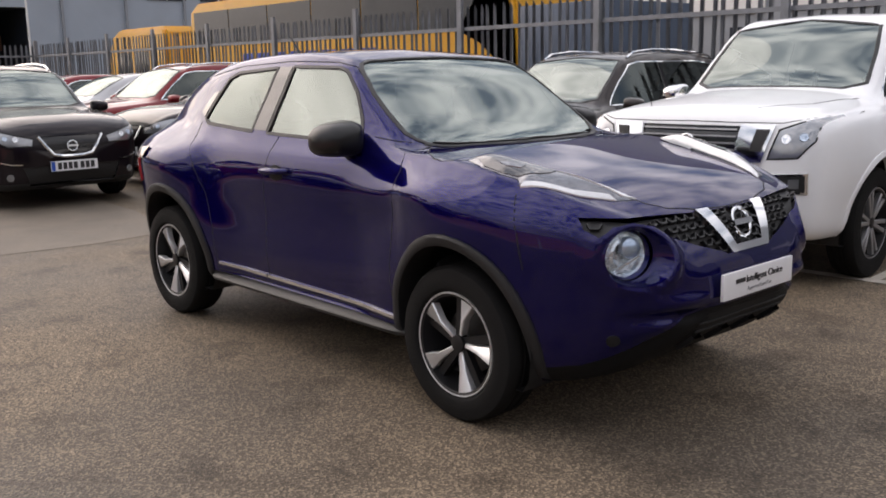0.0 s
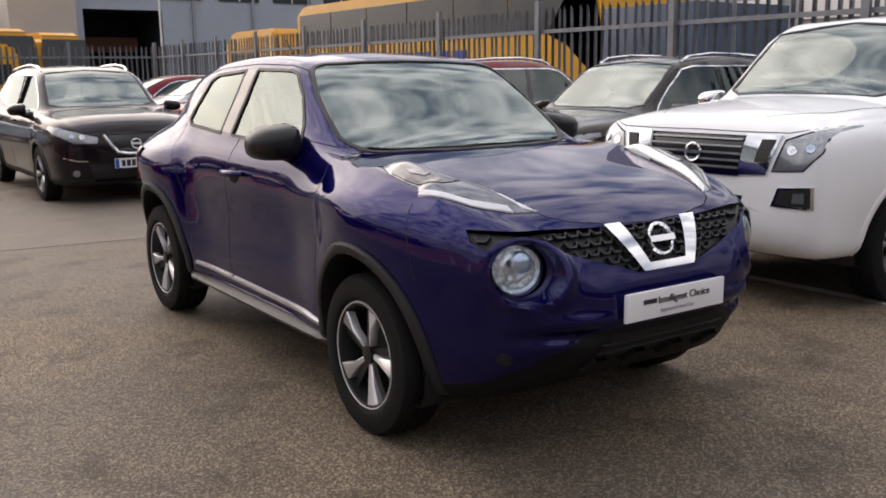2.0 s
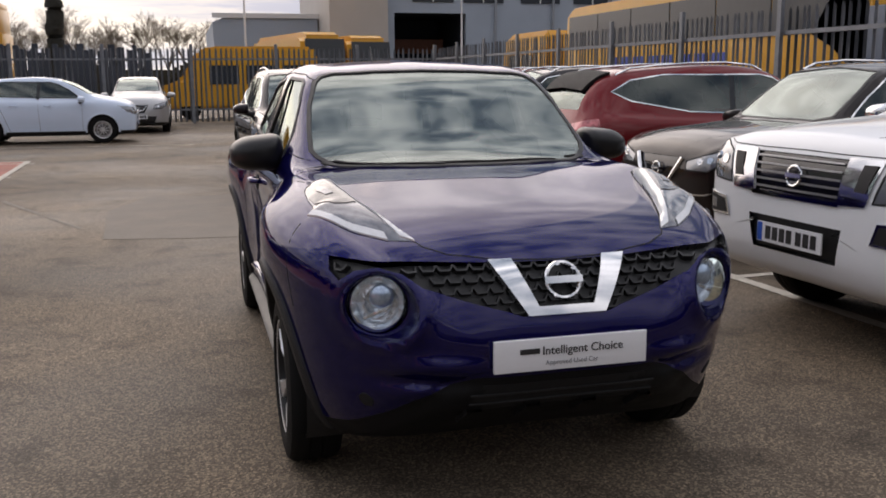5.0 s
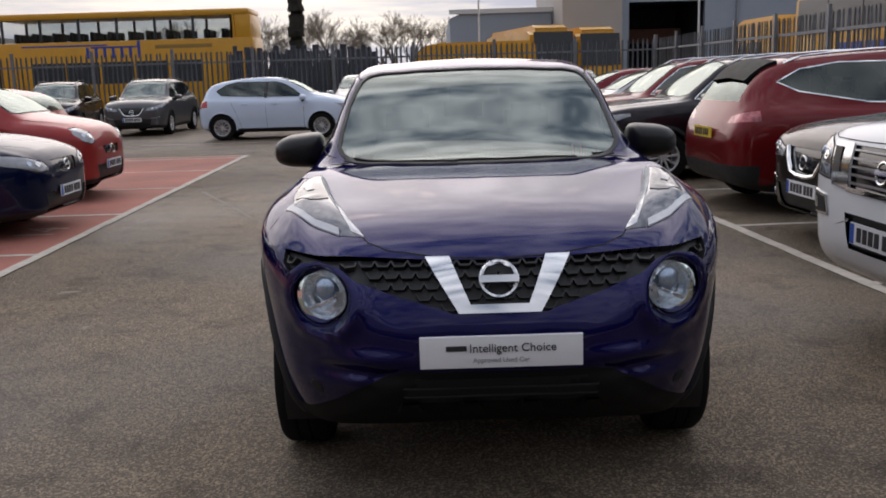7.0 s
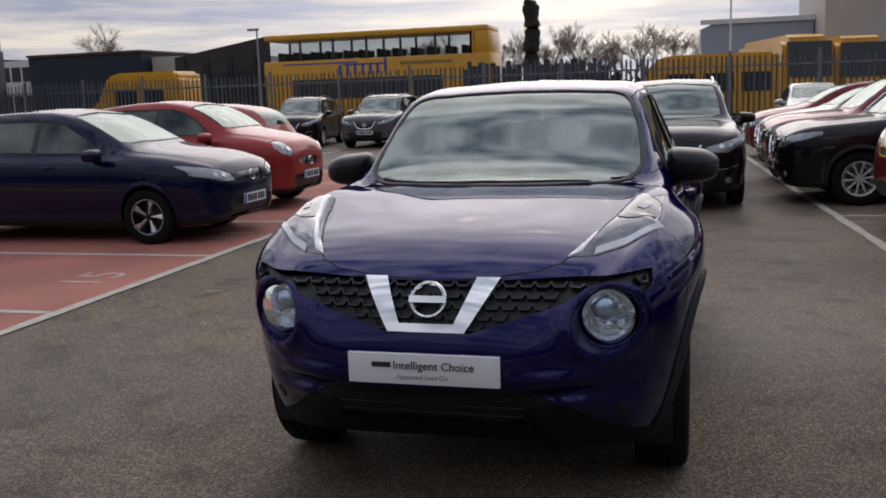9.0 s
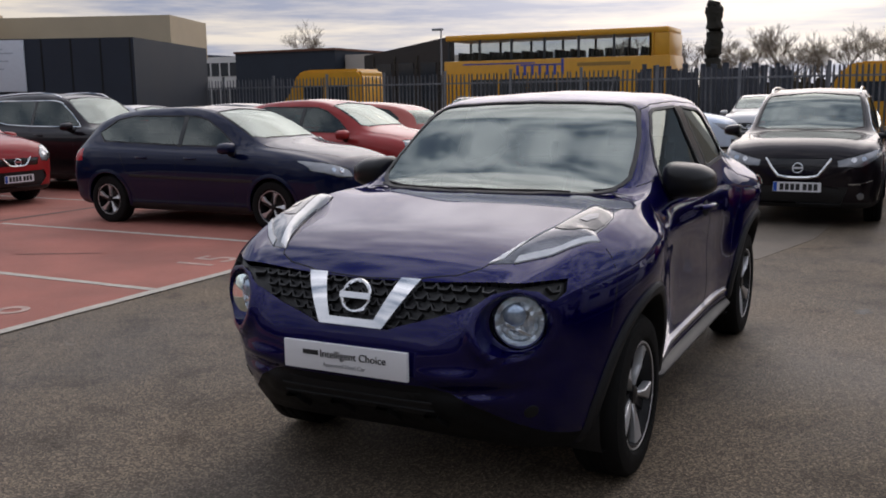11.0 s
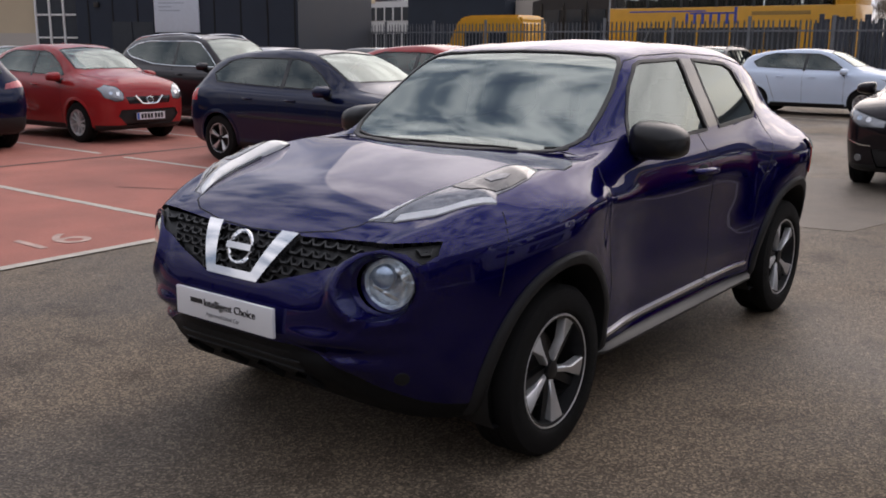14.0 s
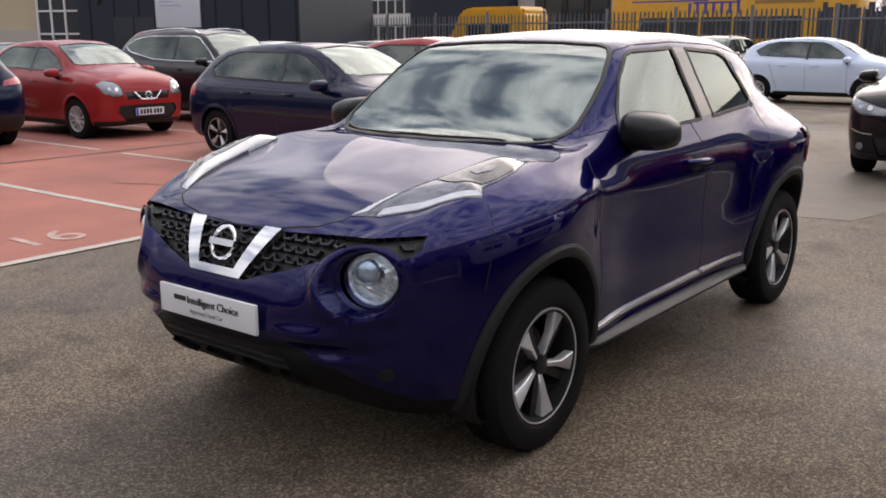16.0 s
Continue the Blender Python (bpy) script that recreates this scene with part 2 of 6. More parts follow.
def lathe(profile, n=40, bm=None, m=None):
    """Turns (radius, x) points round the x axis."""
    bm = bm or bmesh.new()
    rings = []
    for r, x in profile:
        if r < 1e-6:
            p = Vector((x, 0, 0))
            v = bm.verts.new(m @ p if m else p)
            rings.append([v] * n)
        else:
            row = []
            for i in range(n):
                a = 2 * math.pi * i / n
                p = Vector((x, r * math.cos(a), r * math.sin(a)))
                row.append(bm.verts.new(m @ p if m else p))
            rings.append(row)
    for a, b in zip(rings, rings[1:]):
        for i in range(n):
            q = [a[i], a[(i + 1) % n], b[(i + 1) % n], b[i]]
            q = [v for k, v in enumerate(q) if v not in q[:k]]
            if len(q) > 2:
                bm.faces.new(q)
    return bm


def tube(path, r, n=8, bm=None, closed=False):
    """A round bar along a path of points; r is a number or one for each point."""
    bm = bm or bmesh.new()
    path = [Vector(p) for p in path]
    rows = []
    for i, p in enumerate(path):
        d = (path[(i + 1) % len(path)] - path[i - 1]) if closed else path[min(i + 1, len(path) - 1)] - path[max(i - 1, 0)]
        q = d.to_track_quat("Z", "Y")
        ri = r[i] if isinstance(r, (list, tuple)) else r
        rows.append([bm.verts.new(p + q @ Vector((ri * math.cos(2 * math.pi * k / n), ri * math.sin(2 * math.pi * k / n), 0))) for k in range(n)])
    pairs = list(zip(rows, rows[1:])) + ([(rows[-1], rows[0])] if closed else [])
    for a, b in pairs:
        for k in range(n):
            bm.faces.new([a[k], a[(k + 1) % n], b[(k + 1) % n], b[k]])
    if not closed:
        bm.faces.new(rows[0][::-1])
        bm.faces.new(rows[-1])
    return bm


def ribbon(path, normals, width, high, bm=None, closed=False, sink=0.003):
    """A raised strip that lies along a path on a surface."""
    bm = bm or bmesh.new()
    rows, n = [], len(path)
    for i in range(n):
        d = (path[(i + 1) % n] - path[i - 1]) if closed else path[min(i + 1, n - 1)] - path[max(i - 1, 0)]
        s = normals[i].cross(d)
        if s.length < 1e-9:
            s = Vector((0, 0, 1))
        s = s.normalized() * width / 2
        p, u = path[i], normals[i]
        rows.append([bm.verts.new(q) for q in (p - s - u * sink, p - s * 0.8 + u * high, p + s * 0.8 + u * high, p + s - u * sink)])
    pairs = list(zip(rows, rows[1:])) + ([(rows[-1], rows[0])] if closed else [])
    for a, b in pairs:
        for k in range(3):
            bm.faces.new([a[k], a[k + 1], b[k + 1], b[k]])
    return bm


def spline(points, sub, closed=False):
    """Catmull-Rom through points of any dimension."""
    p = np.array(points, float)
    if closed:
        p = np.vstack([p[-1], p, p[0], p[1]])
    else:
        p = np.vstack([2 * p[0] - p[1], p, 2 * p[-1] - p[-2]])
    out = []
    for i in range(1, len(p) - 2):
        for k in range(sub):
            t = k / sub
            a, b, c, d = p[i - 1], p[i], p[i + 1], p[i + 2]
            out.append(0.5 * (2 * b + (c - a) * t + (2 * a - 5 * b + 4 * c - d) * t * t + (3 * b - a - 3 * c + d) * t ** 3))
    if not closed:
        out.append(p[-2])
    return np.array(out)


def inside(poly, x, y):
    hit = False
    for (x0, y0), (x1, y1) in zip(poly, poly[1:] + poly[:1]):
        if (y0 > y) != (y1 > y) and x < (x1 - x0) * (y - y0) / (y1 - y0) + x0:
            hit = not hit
    return hit


def fair_normals(co, no, order):
    """Normals of the smooth surface that fits a curved panel, so that a pane mirrors without ripples."""
    p, mean = np.array(co), np.mean(np.array(no), 0)
    k = int(np.argmax(np.abs(mean)))
    u, v = [i for i in range(3) if i != k]
    if k != 0 and abs(mean[0]) > 0.3:
        k, u, v = 0, 1, 2
    a, b = p[:, u], p[:, v]
    powers = [(i, j) for i in range(order + 1) for j in range(order + 1 - i)]
    fit, _, _, _ = np.linalg.lstsq(np.stack([a ** i * b ** j for i, j in powers], 1), p[:, k], rcond=None)
    n = np.zeros_like(p)
    for c, (i, j) in zip(fit, powers):
        if i:
            n[:, u] -= c * i * a ** (i - 1) * b ** j
        if j:
            n[:, v] -= c * j * a ** i * b ** (j - 1)
    n[:, k] = 1
    if np.sum(n * np.array(no)) < 0:
        n = -n
    n /= np.linalg.norm(n, axis=1)[:, None]
    return [tuple(q) for q in n]


class Shell:
    """A car's skin: a smooth loft through sections, out of which panels, panes and lamps are cut."""

    def __init__(self, sections, along, round_, sculpt=None):
        ctrl = np.array(sections, float)                       # station, point, (x, y, z)
        lines = np.stack([spline(ctrl[:, k], along) for k in range(ctrl.shape[1])], 1)
        rings = np.stack([spline(r, round_) for r in lines])
        self.bm = bm = bmesh.new()
        self.tag = bm.faces.layers.int.new("panel")
        rings[:, :, 0] = np.maximum(rings[:, :, 0], 0)
        if sculpt:
            sculpt(rings)
        rows = []
        for r in rings:
            left = [bm.verts.new(p) for p in r]
            right = [left[0]] + [bm.verts.new((-p[0], p[1], p[2])) for p in r[1:-1]] + [left[-1]]
            rows.append((left, right))
        for a, b in zip(rows, rows[1:]):
            for side in (0, 1):
                for k in range(len(a[0]) - 1):
                    q = [a[side][k], a[side][k + 1], b[side][k + 1], b[side][k]]
                    bm.faces.new(q if side else q[::-1])
        for row, flip in ((rows[0], 1), (rows[-1], 0)):
            loop = row[0] + row[1][-2:0:-1]
            bm.faces.new(loop[::-1] if flip else loop)
        bmesh.ops.recalc_face_normals(bm, faces=bm.faces[:])
        bm.normal_update()
        self.tree = BVHTree.FromBMesh(bm)
        self.names = {0: "body"}

    def drop(self, axis, p, q, side=1):
        """The skin's point and normal where a line along the axis, through (p, q) in the other two, meets it from outside."""
        if axis == "x":
            o, d = Vector((3 * side, p, q)), Vector((-side, 0, 0))
        elif axis == "y":
            o, d = Vector((p, -9 * side, q)), Vector((0, side, 0))
        else:
            o, d = Vector((p, q, 9)), Vector((0, 0, -1))
        at, no, _, _ = self.tree.ray_cast(o, d)
        if at is None:
            at, no, _, _ = self.tree.find_nearest(o + d * (2.4 if axis == "x" else 7))
        if no.dot(d) > 0:
            no = -no
        return at, no

    def carve(self, name, poly, axis, test=None):
        """Cuts a flat outline through the skin along an axis and gives the panel within it a name."""
        number = len(self.names)
        self.names[number] = name
        bm, tag = self.bm, self.tag
        i, j = {"x": (1, 2), "y": (0, 2), "z": (0, 1)}[axis]
        lo = (min(p[0] for p in poly) - 0.03, min(p[1] for p in poly) - 0.03)
        hi = (max(p[0] for p in poly) + 0.03, max(p[1] for p in poly) + 0.03)
        faces = []
        for f in bm.faces:
            ok = False
            for v in f.verts:
                if lo[0] < v.co[i] < hi[0] and lo[1] < v.co[j] < hi[1]:
                    ok = True
                    break
            if ok and f[tag] == 0 and (test is None or test(f.calc_center_median(), f.normal)):
                faces.append(f)
        edges = {e for f in faces for e in f.edges}
        verts = {v for f in faces for v in f.verts}
        geom = list(verts) + list(edges) + faces
        for (x0, y0), (x1, y1) in zip(poly, poly[1:] + poly[:1]):
            co, no = Vector((0, 0, 0)), Vector((0, 0, 0))
            co[i], co[j], no[i], no[j] = x0, y0, y1 - y0, x0 - x1
            if no.length > 1e-6:
                geom = bmesh.ops.bisect_plane(bm, geom=geom, dist=1e-5, plane_co=co, plane_no=no.normalized())["geom"]
        for f in geom:
            if isinstance(f, bmesh.types.BMFace):
                c = f.calc_center_median()
                if inside(poly, c[i], c[j]):
                    f[tag] = number

    def both(self, name, poly, axis, test=None):
        """The same outline on either side of the car, as two panels."""
        for side, word in ((1, "|left"), (-1, "|right")):
            q = poly if axis == "x" else [(side * x, z) for x, z in poly]
            self.carve(name + word, q, axis, lambda c, n: c.x * side > 0 and (test is None or test(c, n)))

    def drape(self, quads, axis, lift, steps=6, side=1):
        """Plates laid on the skin: each quad of flat corners becomes a raised, curved plate."""
        bm = bmesh.new()
        for a, b, c, d in quads:
            rows = []
            for i in range(steps + 1):
                row = []
                for j in range(3):
                    u, v = i / steps, j / 2
                    p = [(a[k] * (1 - u) + b[k] * u) * (1 - v) + (d[k] * (1 - u) + c[k] * u) * v for k in (0, 1)]
                    at, n = self.drop(axis, p[0], p[1], side)
                    row.append(bm.verts.new(at + n * lift))
                    if j in (0, 2):
                        row.insert(0 if j == 0 else len(row), bm.verts.new(at - n * 0.012))
                rows.append(row)
            for r0, r1 in zip(rows, rows[1:]):
                for k in range(4):
                    bm.faces.new([r0[k], r0[k + 1], r1[k + 1], r1[k]])
        bmesh.ops.remove_doubles(bm, verts=bm.verts[:], dist=0.0005)
        bmesh.ops.recalc_face_normals(bm, faces=bm.faces[:])
        return bm

    def dome(self, poly, inner, outer, lift, high=0.042, fine=0.012):
        """A lens seen from above: the outline filled with small faces, laid on the skin and rising from its outer rim to a ridge at the inner one."""
        def near(line, x, y):
            best = 9.0
            for (x0, y0), (x1, y1) in zip(line, line[1:]):
                dx, dy = x1 - x0, y1 - y0
                t = min(1, max(0, ((x - x0) * dx + (y - y0) * dy) / (dx * dx + dy * dy)))
                best = min(best, math.hypot(x - x0 - t * dx, y - y0 - t * dy))
            return best
        edge = []
        for (x0, y0), (x1, y1) in zip(poly, poly[1:] + poly[:1]):
            k = max(1, int(math.hypot(x1 - x0, y1 - y0) / fine))
            edge += [Vector((x0 + (x1 - x0) * i / k, y0 + (y1 - y0) * i / k)) for i in range(k)]
        pts = list(edge)
        lo = (min(p[0] for p in poly), min(p[1] for p in poly))
        hi = (max(p[0] for p in poly), max(p[1] for p in poly))
        for i in range(int((hi[0] - lo[0]) / fine) + 1):
            for j in range(int((hi[1] - lo[1]) / fine) + 1):
                x, y = lo[0] + (i + 0.5) * fine, lo[1] + (j + 0.5 * (i % 2)) * fine
                if inside(poly, x, y) and min((Vector((x, y)) - e).length for e in edge) > fine * 0.6:
                    pts.append(Vector((x, y)))
        co, _, faces, _, _, _ = delaunay_2d_cdt(pts, [], [list(range(len(edge)))], 1, 1e-6)
        bm, out = bmesh.new(), []
        for p in co:
            at, n = self.drop("z", p.x, p.y)
            di, do = near(inner, p.x, p.y), near(outer, p.x, p.y)
            u = do / max(di + do, 1e-6)
            tip = min(1.0, (Vector(inner[0]) - p).length / 0.30, (Vector(inner[-1]) - p).length / 0.16)
            ridge = math.sin(math.pi * 0.5 * min(1.0, u / 0.78)) * (1.0 if u < 0.78 else 1 - 0.75 * ((u - 0.78) / 0.22) ** 2)
            out.append(bm.verts.new(at + n * lift + Vector((0, 0, high * ridge * math.sin(math.pi * 0.5 * tip)))))
        for f in faces:
            bm.faces.new([out[i] for i in f])
        rim_edges = [e for e in bm.edges if len(e.link_faces) == 1]
        low = bmesh.ops.extrude_edge_only(bm, edges=rim_edges)["geom"]
        for v in low:
            if isinstance(v, bmesh.types.BMVert):
                v.co.z -= lift + 0.012
        bmesh.ops.recalc_face_normals(bm, faces=bm.faces[:])
        return bm

    def path(self, poly, axis, side=1, step=0.03, closed=True, lift=0.0):
        """A flat outline laid onto the skin: points and normals."""
        pts, nos = [], []
        loop = list(zip(poly, poly[1:] + poly[:1])) if closed else list(zip(poly, poly[1:]))
        for (x0, y0), (x1, y1) in loop:
            k = max(1, int(math.hypot(x1 - x0, y1 - y0) / step))
            for i in range(k):
                a, n = self.drop(axis, x0 + (x1 - x0) * i / k, y0 + (y1 - y0) * i / k, side)
                pts.append(a + n * lift), nos.append(n)
        if not closed:
            a, n = self.drop(axis, poly[-1][0], poly[-1][1], side)
            pts.append(a + n * lift), nos.append(n)
        return pts, nos

    def parts(self, parent, mats, skip=(), sink={}, labels={}):
        """Links each panel as a mesh of its own; panels with the same name join."""
        bm = self.bm
        bm.normal_update()
        bm.verts.index_update()
        group = {}
        for f in bm.faces:
            group.setdefault(self.names[f[self.tag]], []).append(f)
        made = {}
        for name, faces in group.items():
            if name.split("|")[0] in skip:
                continue
            at, co, no, poly = {}, [], [], []
            deep = sink.get(name.split("|")[0], 0.0)
            for f in faces:
                q = []
                for v in f.verts:
                    if v.index not in at:
                        at[v.index] = len(co)
                        co.append(v.co - v.normal * deep)
                        no.append(v.normal.copy())
                    q.append(at[v.index])
                poly.append(q)
            if abs(deep) > 0.005:
                own = set(faces)
                for f in faces:
                    for e in f.edges:
                        if sum(g in own for g in e.link_faces) == 1 and len(e.link_faces) == 2:
                            a, b = e.verts
                            k = len(co)
                            co += [a.co - a.normal * deep, b.co - b.normal * deep, b.co.copy(), a.co.copy()]
                            side = (b.co - a.co).cross(a.normal).normalized()
                            if side.dot(f.calc_center_median() - a.co) * deep < 0:
                                side = -side
                            no += [side] * 4
                            poly.append([k, k + 1, k + 2, k + 3])
            plain = name.split("|")[0]
            me = bpy.data.meshes.new(plain)
            me.from_pydata(co, [], poly)
            me.materials.append(mats.get(plain, mats["body"]))
            me.polygons.foreach_set("use_smooth", [True] * len(me.polygons))
            if plain in ("windscreen", "front_window", "rear_window", "side_window", "rear_screen", "tailgate_window", "bonnet"):
                me.normals_split_custom_set_from_vertices(fair_normals(co, no, 4 if plain == "bonnet" else 3 if "screen" in plain else 2))
            else:
                me.normals_split_custom_set_from_vertices(no)
            ob = new(plain, me)
            ob.parent = parent
            if plain in labels:
                ob["label"] = labels[plain]
            made[name] = ob
        return made


def ring_section(y, zb, zm, zs, zt, wb, wm, ws, wt, zc=None, bulge=0.02, lean=0.5):
    """Half a cross-section of a car from the middle of its floor round to the middle of its roof."""
    if zc is None:
        zc = zs + (zt - zs) * 0.62
    return [(0, y, zb), (wb * 0.8, y, zb), (wb, y, zb + 0.05), (wb * 0.35 + wm * 0.65, y, zb * 0.5 + zm * 0.5), (wm, y, zm),
            (wm * 0.45 + ws * 0.55 + bulge, y, zm * 0.28 + zs * 0.72), (ws, y, zs), (ws * lean + wt * (1 - lean) + 0.012, y, zs * 0.5 + zc * 0.5), (wt, y, zc),
            (wt * 0.6, y, zt - (zt - zc) * 0.3), (0, y, zt)]


def circle(cy, cz, r, n=28, r2=None):
    return [(cy + r * math.cos(2 * math.pi * k / n), cz + (r2 or r) * math.sin(2 * math.pi * k / n)) for k in range(n)]


def wheel(parent, x, y, r, side, style="five", width=0.215, turn=0.0, rim=0.66):
    """A wheel with tyre, rim, spokes and brake disc; its outer face looks along side * x."""
    hub = new("wheel")
    hub.parent = parent
    hub.matrix_basis = pose(x, y, r, turn, 0, 0) @ Matrix.Diagonal((side, 1, 1, 1))
    ro, ri, h = r, r * rim, width / 2
    part("tyre", lathe([(ri, -h * 0.8), (ri + 0.02, -h * 0.98), (ro - 0.05, -h), (ro - 0.015, -h * 0.92), (ro, -h * 0.72), (ro, -0.03), (ro - 0.006, -0.026), (ro - 0.006, -0.02), (ro, -0.016),
                        (ro, 0.016), (ro - 0.006, 0.02), (ro - 0.006, 0.026), (ro, 0.03), (ro, h * 0.72), (ro - 0.015, h * 0.92), (ro - 0.05, h), (ro - 0.09, h * 1.01), (ri + 0.012, h * 0.97), (ri, h * 0.82)], 48), M_RUBBER, hub)
    part("rim", lathe([(ri + 0.004, h * 0.86), (ri - 0.006, h * 0.9), (ri - 0.016, h * 0.86), (ri - 0.022, h * 0.5), (ri - 0.04, -h * 0.2), (ri - 0.05, -h * 0.6), (0.0, -h * 0.6)], 40), M_RIM_DARK if style in ("five", "dark") else M_ALLOY, hub)
    part("brake_disc", lathe([(0, -h * 0.3), (r * 0.42, -h * 0.3), (r * 0.42, -h * 0.1), (0, -h * 0.1)], 30), M_STEEL, hub)
    count = {"five": 5, "ten": 10, "dark": 12}[style]
    for k in range(count):
        a = 2 * math.pi * k / count + math.pi / 2
        if style == "dark":       # six close pairs
            a += 0.11 * (1 if k % 2 else -1)
        bm = bmesh.new()
        if style == "five":       # broad twisted blades
            pts = [(0.17, -0.040, 0.66), (0.17, 0.045, 0.70), (0.55, 0.085, 0.84), (0.965, 0.26, 0.88), (0.985, -0.12, 0.84), (0.55, -0.045, 0.76)]
        else:
            w = 1.0 if count < 8 else 0.6
            pts = [(0.15, -0.10 * w, 0.72), (0.15, 0.10 * w, 0.72), (0.6, 0.085 * w, 0.80), (0.985, 0.12 * w, 0.84), (0.985, -0.12 * w, 0.84), (0.6, -0.085 * w, 0.80)]
        top, low = [], []
        for rr, tt, hh in pts:
            p = Vector((0, rr * ri, tt * ri))
            p.rotate(Euler((a, 0, 0)))
            top.append(bm.verts.new((h * hh, p.y, p.z)))
            low.append(bm.verts.new((h * hh - 0.035, p.y * 0.99, p.z * 0.99)))
        bm.faces.new(top)
        for i in range(6):
            j = (i + 1) % 6
            bm.faces.new([low[i], low[j], top[j], top[i]])
        bmesh.ops.recalc_face_normals(bm, faces=bm.faces[:])
        bmesh.ops.bevel(bm, geom=[e for e in bm.edges if len(e.link_faces) == 2], offset=0.004, segments=1, affect="EDGES")
        part("spoke", bm, M_ALLOY_GREY if style == "dark" else M_ALLOY, hub)
        if style == "five":       # black flank beside each bright blade
            bm = bmesh.new()
            m = pose(0, 0, 0, math.degrees(a) - 14, 0, 0)
            box(bm, (h * 0.30, 0.12 * ri, -0.10 * ri), (h * 0.60, 0.97 * ri, 0.06 * ri), m)
            part("spoke_flank", bm, M_RIM_DARK, hub, smooth=False)
    part("rim_edge", lathe([(ri + 0.003, h * 0.86), (ri, h * 0.92), (ri - 0.005, h * 0.91), (ri - 0.008, h * 0.84)], 44), M_ALLOY_GREY if style == "dark" else M_ALLOY, hub, "machined rim edge")
    part("hub_cap", lathe([(0.10 * ri + 0.014, h * 0.5), (0.10 * ri + 0.014, h * 0.74), (0.02, h * 0.78), (0, h * 0.78)], 20), M_RIM_DARK if style in ("five", "dark") else M_ALLOY, hub)
    return hub


def badge_ring(parent, at, tilt, size=0.055, facing=1, name="badge"):
    """A chrome ring crossed by a bar: the maker's mark as a plain shape."""
    m = Matrix.Translation(at) @ pose(0, 0, 0, tilt, 0, 0)
    pts = [m @ Vector((size * math.cos(2 * math.pi * k / 28), 0, size * math.sin(2 * math.pi * k / 28))) for k in range(28)]
    bm = tube(pts, size * 0.13, 6, closed=True)
    box(bm, (-size * 1.12, -0.012, -size * 0.2), (size * 1.12, 0.010, size * 0.2), m)
    return part(name, bm, M_CHROME, parent, "chrome ring badge")


BAR = []


def bars_plate(parent, at, rot, mat, size=(0.52, 0.111), blue=True, name="number_plate"):
    """A number plate whose characters are plain bars."""
    m = Matrix.Translation(at) @ rot
    w, h = size
    bm = bmesh.new()
    box(bm, (-w / 2, -0.006, -h / 2), (w / 2, 0.004, h / 2), m)
    plate = part(name, bm, mat, parent)
    x = -w / 2 + (0.075 if blue else 0.04)
    if not BAR:
        bm = bmesh.new()
        box(bm, (0, -0.009, -h * 0.33), (0.042, -0.005, h * 0.33))
        BAR.append(bpy.data.meshes.new("character_bar"))
        bm.to_mesh(BAR[0])
        bm.free()
        BAR[0].materials.append(M_INK)
    for k in range(7):
        bar = new("character_bar", BAR[0])
        bar.parent = plate
        bar.matrix_basis = m @ Matrix.Translation((x, 0, 0))
        x += 0.058 + (0.018 if k == 3 else 0)
    if blue:
        bm = bmesh.new()
        box(bm, (-w / 2 + 0.004, -0.008, -h / 2 + 0.004), (-w / 2 + 0.045, -0.005, h / 2 - 0.004), m)
        part("blue_band", bm, M_PLATE_BLUE, plate)
    return plate


def seat(parent, x, y, z, width=0.5):
    """A car seat: cushion, backrest and head restraint."""
    part("seat_cushion", boxes(((x - width / 2, y - 0.25, z), (x + width / 2, y + 0.25, z + 0.16)), bevel=0.05), M_FABRIC, parent)
    bm = bmesh.new()
    m = Matrix.Translation((x, y + 0.27, z + 0.1)) @ pose(0, 0, 0, -16, 0, 0)
    box(bm, (-width / 2, -0.07, 0), (width / 2, 0.07, 0.58), m)
    box(bm, (-0.13, -0.05, 0.62), (0.13, 0.05, 0.80), m)
    bmesh.ops.bevel(bm, geom=bm.edges[:], offset=0.04, segments=2, affect="EDGES")
    part("seat_back", bm, M_FABRIC, parent)


def arch_trim(shell, parent, cy, cz, r1, r2, side, out=0.018, a0=-12, a1=192, mat=None, name="arch_trim"):
    """The plastic lip round a wheel arch."""
    bm, rows = bmesh.new(), []
    for k in range(33):
        a = radians(a0 + (a1 - a0) * k / 32)
        c, s = math.cos(a), math.sin(a)
        pi, ni = shell.drop("x", cy + r1 * c, cz + r1 * s, side)
        po, no = shell.drop("x", cy + r2 * c, cz + r2 * s, side)
        xi = max(abs(pi.x), 0.6)
        xo = max(abs(po.x), 0.6)
        q = [(xi - 0.10, r1 + 0.004), (xi + out - 0.006, r1), (xi + out, r1 + 0.008), (xo + out * 0.9, r2 - 0.012), (xo + out * 0.5, r2), (xo - 0.01, r2 + 0.002)]
        rows.append([bm.verts.new((side * x, cy + r * c, cz + r * s)) for x, r in q])
    for a, b in zip(rows, rows[1:]):
        for k in range(5):
            bm.faces.new([a[k], a[k + 1], b[k + 1], b[k]])
    bmesh.ops.recalc_face_normals(bm, faces=bm.faces[:])
    return part(name, bm, mat or M_CLAD, parent)


def well(parent, cy, cz, r, x0, x1):
    """The dark lining of a wheel arch."""
    bm = lathe([(r, x0), (r, x1), (0.03, x1)], 26, m=Matrix.Translation((0, cy, cz)))
    for v in list(bm.verts):
        if v.co.z < cz - 0.12:
            v.co.z = cz - 0.12
    return part("arch_liner", bm, M_SEAL, parent)


